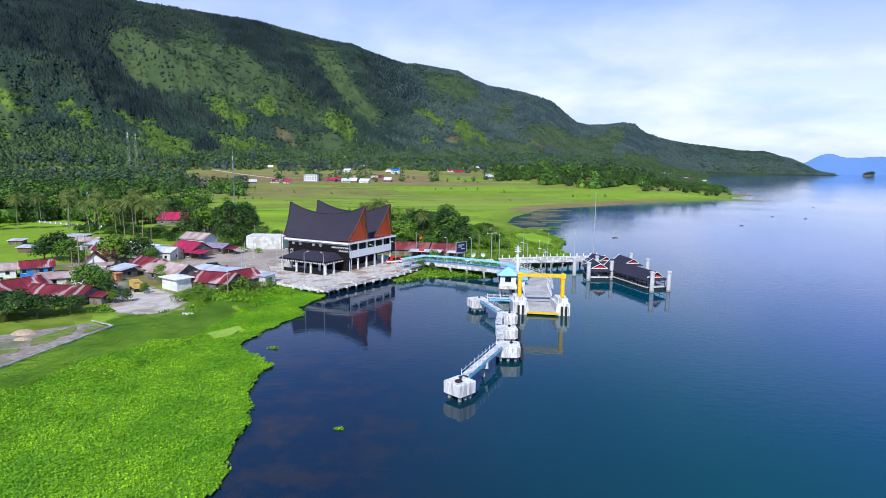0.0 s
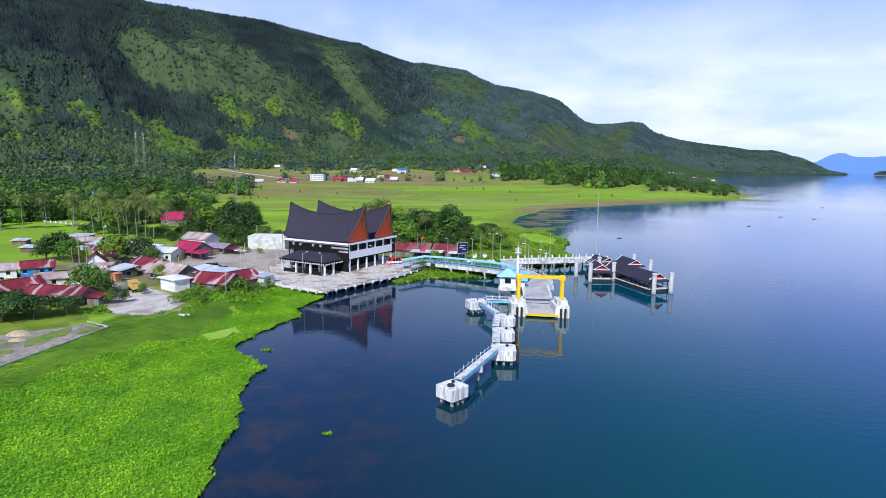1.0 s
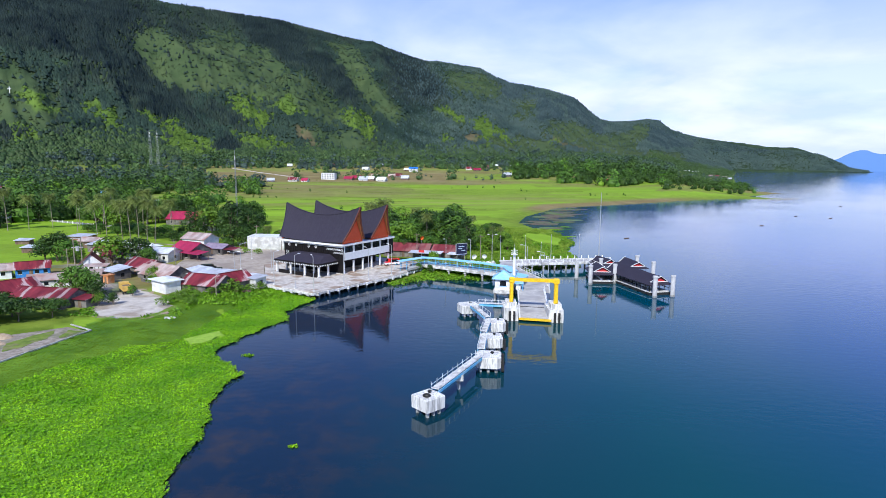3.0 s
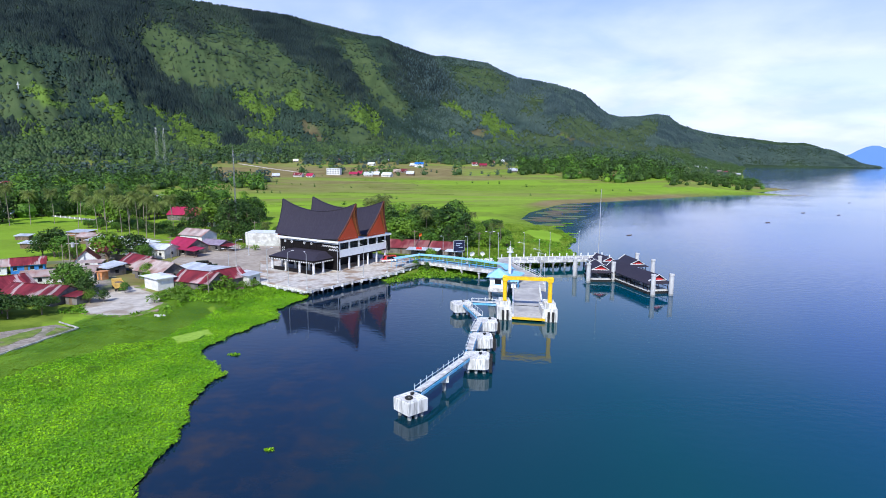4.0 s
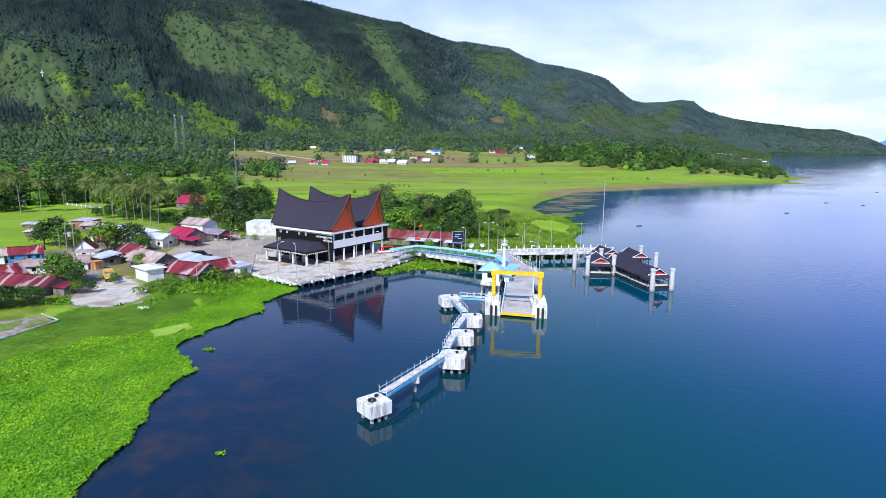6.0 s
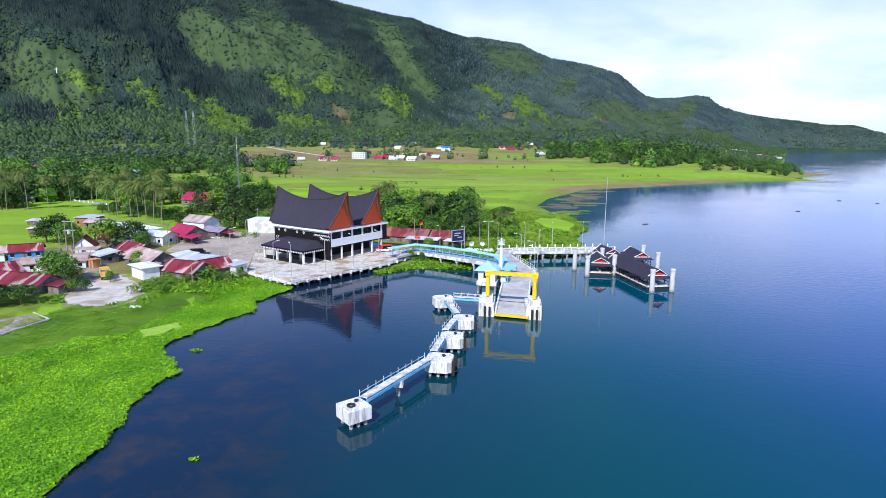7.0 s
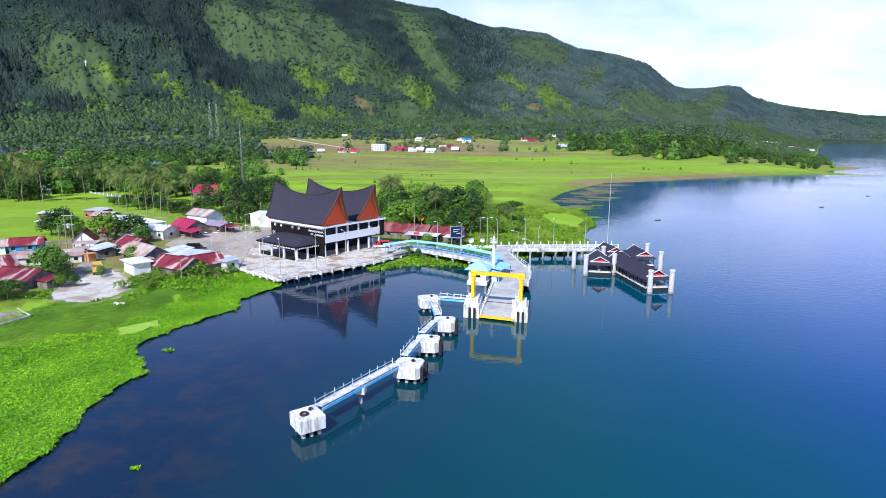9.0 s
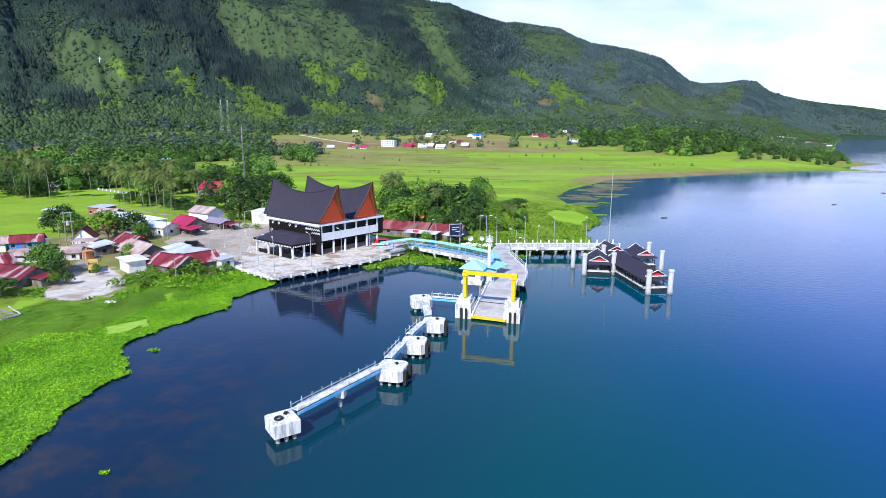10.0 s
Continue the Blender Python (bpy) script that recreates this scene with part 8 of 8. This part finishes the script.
def car(x, y, z, yaw, body, label, L=4.4, W=1.75, H=1.75, van=False, name="car"):
    t = thing(name, label, "car", pose(x, y, z, 0, 0, yaw))
    w = W / 2
    prof = [(-L / 2, 0.35), (L / 2, 0.35), (L / 2, 0.85), (L * 0.30, 1.0), (L * 0.16, H), (-L * 0.42, H), (-L / 2, 1.0)] if not van else \
           [(-L / 2, 0.35), (L / 2, 0.35), (L / 2, 1.0), (L * 0.36, 1.2), (L * 0.26, H), (-L * 0.48, H), (-L / 2, 1.1)]
    n = len(prof)
    s = Shape().add([(a, -w, b) for a, b in prof] + [(a, w, b) for a, b in prof], [tuple(range(n)), tuple(range(n, 2 * n))[::-1]] + [(i, n + i, n + (i + 1) % n, (i + 1) % n) for i in range(n)])
    part("body", s, body, t)
    part("side_window", Shape().box(-L * 0.38, L * 0.14, -w - 0.015, -w + 0.02, 1.05, H - 0.18), DARK_GLASS, t, "dark glass")
    part("side_window", Shape().box(-L * 0.38, L * 0.14, w - 0.02, w + 0.015, 1.05, H - 0.18), DARK_GLASS, t, "dark glass")
    a, b = prof[3], prof[4]
    part("windscreen", Shape().add([(a[0] - 0.02, -w * 0.85, a[1] + 0.04), (a[0] - 0.02, w * 0.85, a[1] + 0.04), (b[0] + 0.06, w * 0.85, b[1] - 0.08), (b[0] + 0.06, -w * 0.85, b[1] - 0.08)], [(0, 1, 2, 3)]), DARK_GLASS, t, "dark windscreen")
    for sx in (-0.31, 0.31):
        for sy in (-1, 1):
            wh = part("wheel", Shape().tube((L * sx, sy * (w - 0.18), 0.34), (L * sx, sy * (w + 0.02), 0.34), 0.34, n=12), RUBBER, t, "black tyre")
            part("rim", Shape().tube((L * sx, sy * (w + 0.02), 0.34), (L * sx, sy * (w + 0.035), 0.34), 0.19, n=10), STEEL, wh)
    for sy in (-1, 1):
        part("headlight", Shape().box(L / 2 - 0.03, L / 2 + 0.02, sy * w * 0.7 - 0.16, sy * w * 0.7 + 0.16, 0.66, 0.82), WHITE_PAINT, t)
        part("tail_light", Shape().box(-L / 2 - 0.02, -L / 2 + 0.03, sy * w * 0.8 - 0.12, sy * w * 0.8 + 0.12, 0.75, 1.0), RED_TRIM, t)
    return t


CAR_BLACK = surface("black_car_paint", (0.012, 0.012, 0.014), (0.018, 0.018, 0.02), 2, 0.2, 0, coat=0.6)
CAR_RED = surface("red_car_paint", (0.62, 0.015, 0.015), (0.70, 0.03, 0.02), 2, 0.25, 0, coat=0.6)
CAR_WHITE = surface("white_car_paint", (0.75, 0.76, 0.77), (0.8, 0.8, 0.8), 2, 0.25, 0, coat=0.6)
van = car(-15.6, 206.5, DECK_Z, 205, CAR_RED, "red van with a white lower body parked at the quay", 5.0, 1.9, 2.2, True, "van")
part("lower_body", Shape().box(-2.52, 2.52, -0.96, 0.96, 0.4, 0.95), CAR_WHITE, van, "white lower body")
car(-72.0, 194.0, 1.9, 20, CAR_BLACK, "black estate car parked in the yard", 4.7, 1.85, 1.85, True)
car(-67.0, 190.2, 1.9, 110, CAR_BLACK, "dark car parked in the yard", 4.2, 1.75, 1.55)
car(-97.5, 203.5, 1.9, 10, CAR_RED, "red pick-up parked under the shop roof", 4.4, 1.75, 1.6)
car(-125.5, 172.5, 1.7, 40, CAR_BLACK, "dark car parked by the blue house", 4.2, 1.75, 1.5)

truck = thing("dump_truck", "yellow tipper truck on the gravel yard", "truck", pose(-80.3, 162.0, 1.57, 0, 0, 130))
part("chassis", Shape().box(-3.0, 3.0, -0.8, 0.8, 0.6, 0.95), BLACK_PAINT_AND_SHADE, truck)
tip = Shape().box(-3.1, 1.0, -1.15, 1.15, 1.0, 1.25)
for x0, x1, y0, y1 in ((-3.1, 1.0, -1.15, -1.05), (-3.1, 1.0, 1.05, 1.15), (-3.1, -3.0, -1.05, 1.05), (0.9, 1.0, -1.05, 1.05)):
    tip.box(x0, x1, y0, y1, 1.25, 2.35)
YELLOW_DULL = surface("dull_yellow_paint", (0.62, 0.40, 0.09), (0.74, 0.50, 0.14), 1.5, 0.6, 0.1, c3=(0.4, 0.22, 0.08), scale3=0.7, amount3=0.5)
part("tipper", tip, YELLOW_DULL, truck, "dull yellow tipper body")
part("load", Shape().box(-2.95, 0.85, -1.0, 1.0, 1.3, 2.05), SOIL, truck)
part("cab", Shape().box(1.15, 2.9, -1.1, 1.1, 0.95, 2.6), YELLOW_DULL, truck)
part("windscreen", Shape().box(2.88, 2.93, -0.95, 0.95, 1.7, 2.4), DARK_GLASS, truck)
for xx in (-1.9, 2.1):
    for sy in (-1, 1):
        part("wheel", Shape().tube((xx, sy * 0.75, 0.45), (xx, sy * 1.08, 0.45), 0.45, n=12), RUBBER, truck)

ORANGE = surface("orange_board", (0.55, 0.20, 0.06), (0.66, 0.30, 0.12), 1.5, 0.6, 0.05, c3=(0.5, 0.36, 0.25), scale3=0.8, amount3=0.5)
booth = thing("guard_booth", "small orange booth beside the gravel yard", "booth", pose(-92.0, 174.0, 1.6, 0, 0, -20))
part("wall", Shape().box(-1.0, 1.0, -1.0, 1.0, -0.1, 2.3), ORANGE, booth)
part("roof", Shape().box(-1.25, 1.25, -1.25, 1.25, 2.3, 2.45), ORANGE, booth)
part("door", Shape().box(-0.35, 0.35, -1.04, -0.98, 0.0, 1.9), TIMBER, booth)

# rubble and junk
RUB = np.random.default_rng(19)


def rubble(name, label, cx, cy, rx, ry, z, n, s0, s1, mat):
    s = Shape()
    for _ in range(n):
        a, q = RUB.uniform(0, 6.28), math.sqrt(RUB.random())
        x, y, k = cx + rx * q * math.cos(a), cy + ry * q * math.sin(a), RUB.uniform(s0, s1)
        m = pose(x, y, z + k * 0.2, RUB.uniform(-30, 30), RUB.uniform(-30, 30), RUB.uniform(0, 360))
        s.box(-k, k, -k * 0.7, k * 0.7, -k * 0.4, k * 0.4, m)
    tagged(new(name, s.mesh(name, mat)), label, "rubble", kind="stuff")


rubble("rubble", "broken concrete rubble on the grass", -57.3, 139.0, 1.3, 0.9, 1.25, 22, 0.10, 0.28, PLASTER)
rubble("rubble", "scattered stones on the gravel yard", -70, 150, 8, 9, 1.57, 60, 0.05, 0.16, GRAVEL)
rubble("rubble", "pile of pale building waste by the shacks", -64.5, 160.5, 2.2, 1.2, 1.5, 30, 0.15, 0.4, PLASTER)
rubble("rubble", "white bags and scrap heaped by the pier", 14.5, 214.5, 5.0, 3.0, 1.7, 70, 0.2, 0.6, WHITE_PAINT)
rubble("rubble", "timber scraps among the shacks", -53, 166.5, 5, 1.6, 1.4, 40, 0.15, 0.5, TIMBER)
rubble("rubble", "stones along the kerb of the dirt road", -69.5, 112, 1.2, 12, 0.9, 50, 0.15, 0.45, PILE)
mound = Shape()
for (mx, my, mr, mh) in ((-82, 121.5, 2.6, 0.9), (-79.5, 117.5, 1.8, 0.6)):
    ring = [(mx + mr * q * math.cos(a), my + 0.7 * mr * q * math.sin(a), 1.55 + mh * (1 - q * q)) for q in (1.0, 0.7, 0.4, 0.05) for a in [2 * math.pi * i / 12 for i in range(12)]]
    mound.add(ring, [(k * 12 + i, k * 12 + (i + 1) % 12, (k + 1) * 12 + (i + 1) % 12, (k + 1) * 12 + i) for k in range(3) for i in range(12)])
piece("sand_heap", mound, surface("sand", (0.36, 0.27, 0.18), (0.48, 0.37, 0.26), 2, 0.95, 0.4), "heaps of tan sand beside the road", "sand heap", "stuff")
stall = thing("market_sign", "red plastic sign hung at the stalls", "sign", pose(-6.4, 217.6, 2.0, 0, 0, -12))
part("panel", Shape().box(-1.0, 1.0, -0.06, 0.06, 2.6, 3.4), RED_TRIM, stall)
part("post", Shape().tube((0, 0.1, 0), (0, 0.1, 3.3), 0.06, n=5), STEEL, stall)
bound = thing("boundary_wall", "low white-grey wall along the far lane", "wall", kind="structure")
LANE = [(-300, 378), (-261, 359), (-219, 337.6), (-192.7, 323.4), (-148, 301)]
for a, b in zip(LANE, LANE[1:]):
    part("wall_run", Shape().beam((*a, 2.3), (*b, 2.3), 0.3, 1.2), PILE, bound)
lane2 = thing("far_lane", "narrow grey lane beside the rice field", "lane", kind="structure")
for a, b in zip(LANE, LANE[1:]):
    part("lane_run", Shape().beam((a[0] - 1, a[1] + 3, 1.75), (b[0] - 1, b[1] + 3, 1.75), 3.5, 0.4), ASPHALT, lane2)
path = thing("field_path", "trodden path along the edge of the rice field", "path", kind="structure")
for a, b in (((-160, 272), (-128, 258)), ((-128, 258), (-100, 247))):
    part("path_run", Shape().beam((*a, 1.66), (*b, 1.66), 1.3, 0.4), DIRT_ROAD, path)

BOATS = [(186, 367), (244, 436), (259, 421), (342, 543), (88, 300)]
# far water: fish-net poles, logs, boats, islet
for x, y, yaw, L in ((342, 637, 24, 30), (318, 632, 4, 26), (352, 655, 2, 34)):
    log = thing("log_boom", "floating log boom off the marshy point", "log boom", pose(x, y, 0.1, 0, 0, yaw), "log booms")
    part("log", Shape().tube((-L / 2, 0, 0), (L / 2, 0, 0), 0.55, 0.45, 6), PILE, log)
for x, y in BOATS:
    boat = thing("rowing_boat", "small dark rowing boat far out on the lake", "boat", pose(x, y, 0, 0, 0, 20) @ Matrix.Diagonal((0.7, 0.7, 0.7, 1)), "rowing boats")
    part("hull", Shape().add([(-2.4, 0, 0.5), (-1.6, -0.6, 0.45), (1.6, -0.6, 0.45), (2.4, 0, 0.55), (1.6, 0.6, 0.45), (-1.6, 0.6, 0.45), (-1.6, -0.35, -0.2), (1.6, -0.35, -0.2), (1.6, 0.35, -0.2), (-1.6, 0.35, -0.2)],
                             [(0, 1, 6), (1, 2, 7, 6), (2, 3, 7), (3, 8, 7), (3, 4, 8), (4, 5, 9, 8), (5, 0, 9), (0, 6, 9), (6, 7, 8, 9)]), TIMBER, boat)
    part("thwart", Shape().box(-0.2, 0.2, -0.5, 0.5, 0.25, 0.35), TIMBER, boat)
isle = Shape()
isle.add([(2292 + 36 * math.cos(a), 3155 + 14 * math.sin(a), -1) for a in [0.5236 * i for i in range(12)]] + [(2292 + 28 * math.cos(a), 3155 + 10 * math.sin(a), 3) for a in [0.5236 * i for i in range(12)]],
         [(i, (i + 1) % 12, 12 + (i + 1) % 12, 12 + i) for i in range(12)] + [tuple(range(12, 24))])
piece("islet", isle, SOIL, "tiny wooded islet far out on the lake", "islet")
ir = np.random.default_rng(4)
ip = np.stack([ir.uniform(2266, 2318, 26), ir.uniform(3148, 3162, 26), np.full(26, 2.0)], 1)
wood_stuff("islet_trees", "dark trees on the islet", ip, ir.uniform(12, 24, 26), LEAF_HAZED, 26, 9)

# pale track across the ploughed field, and white marker posts along the far lane
track = thing("field_track", "pale dirt track across the ploughed field", "track", kind="structure")
TRACK = [(-362, 971), (-303, 919), (-250, 875), (-211, 838)]
for (ax, ay), (bx, by) in zip(TRACK, TRACK[1:]):
    part("track_run", Shape().beam((ax, ay, z_at(ax, ay) + 0.35), (bx, by, z_at(bx, by) + 0.35), 5.0, 1.2), GRAVEL, track)
for a, b in zip(LANE, LANE[1:]):
    n = max(2, round(math.hypot(b[0] - a[0], b[1] - a[1]) / 5))
    for k in range(n):
        x, y = a[0] + (b[0] - a[0]) * k / n, a[1] + (b[1] - a[1]) * k / n
        part("marker_post", Shape().box(x - 0.2, x + 0.2, y - 0.35, y - 0.17, 1.2, 2.75), WHITE_PAINT, bound, "white painted marker post")
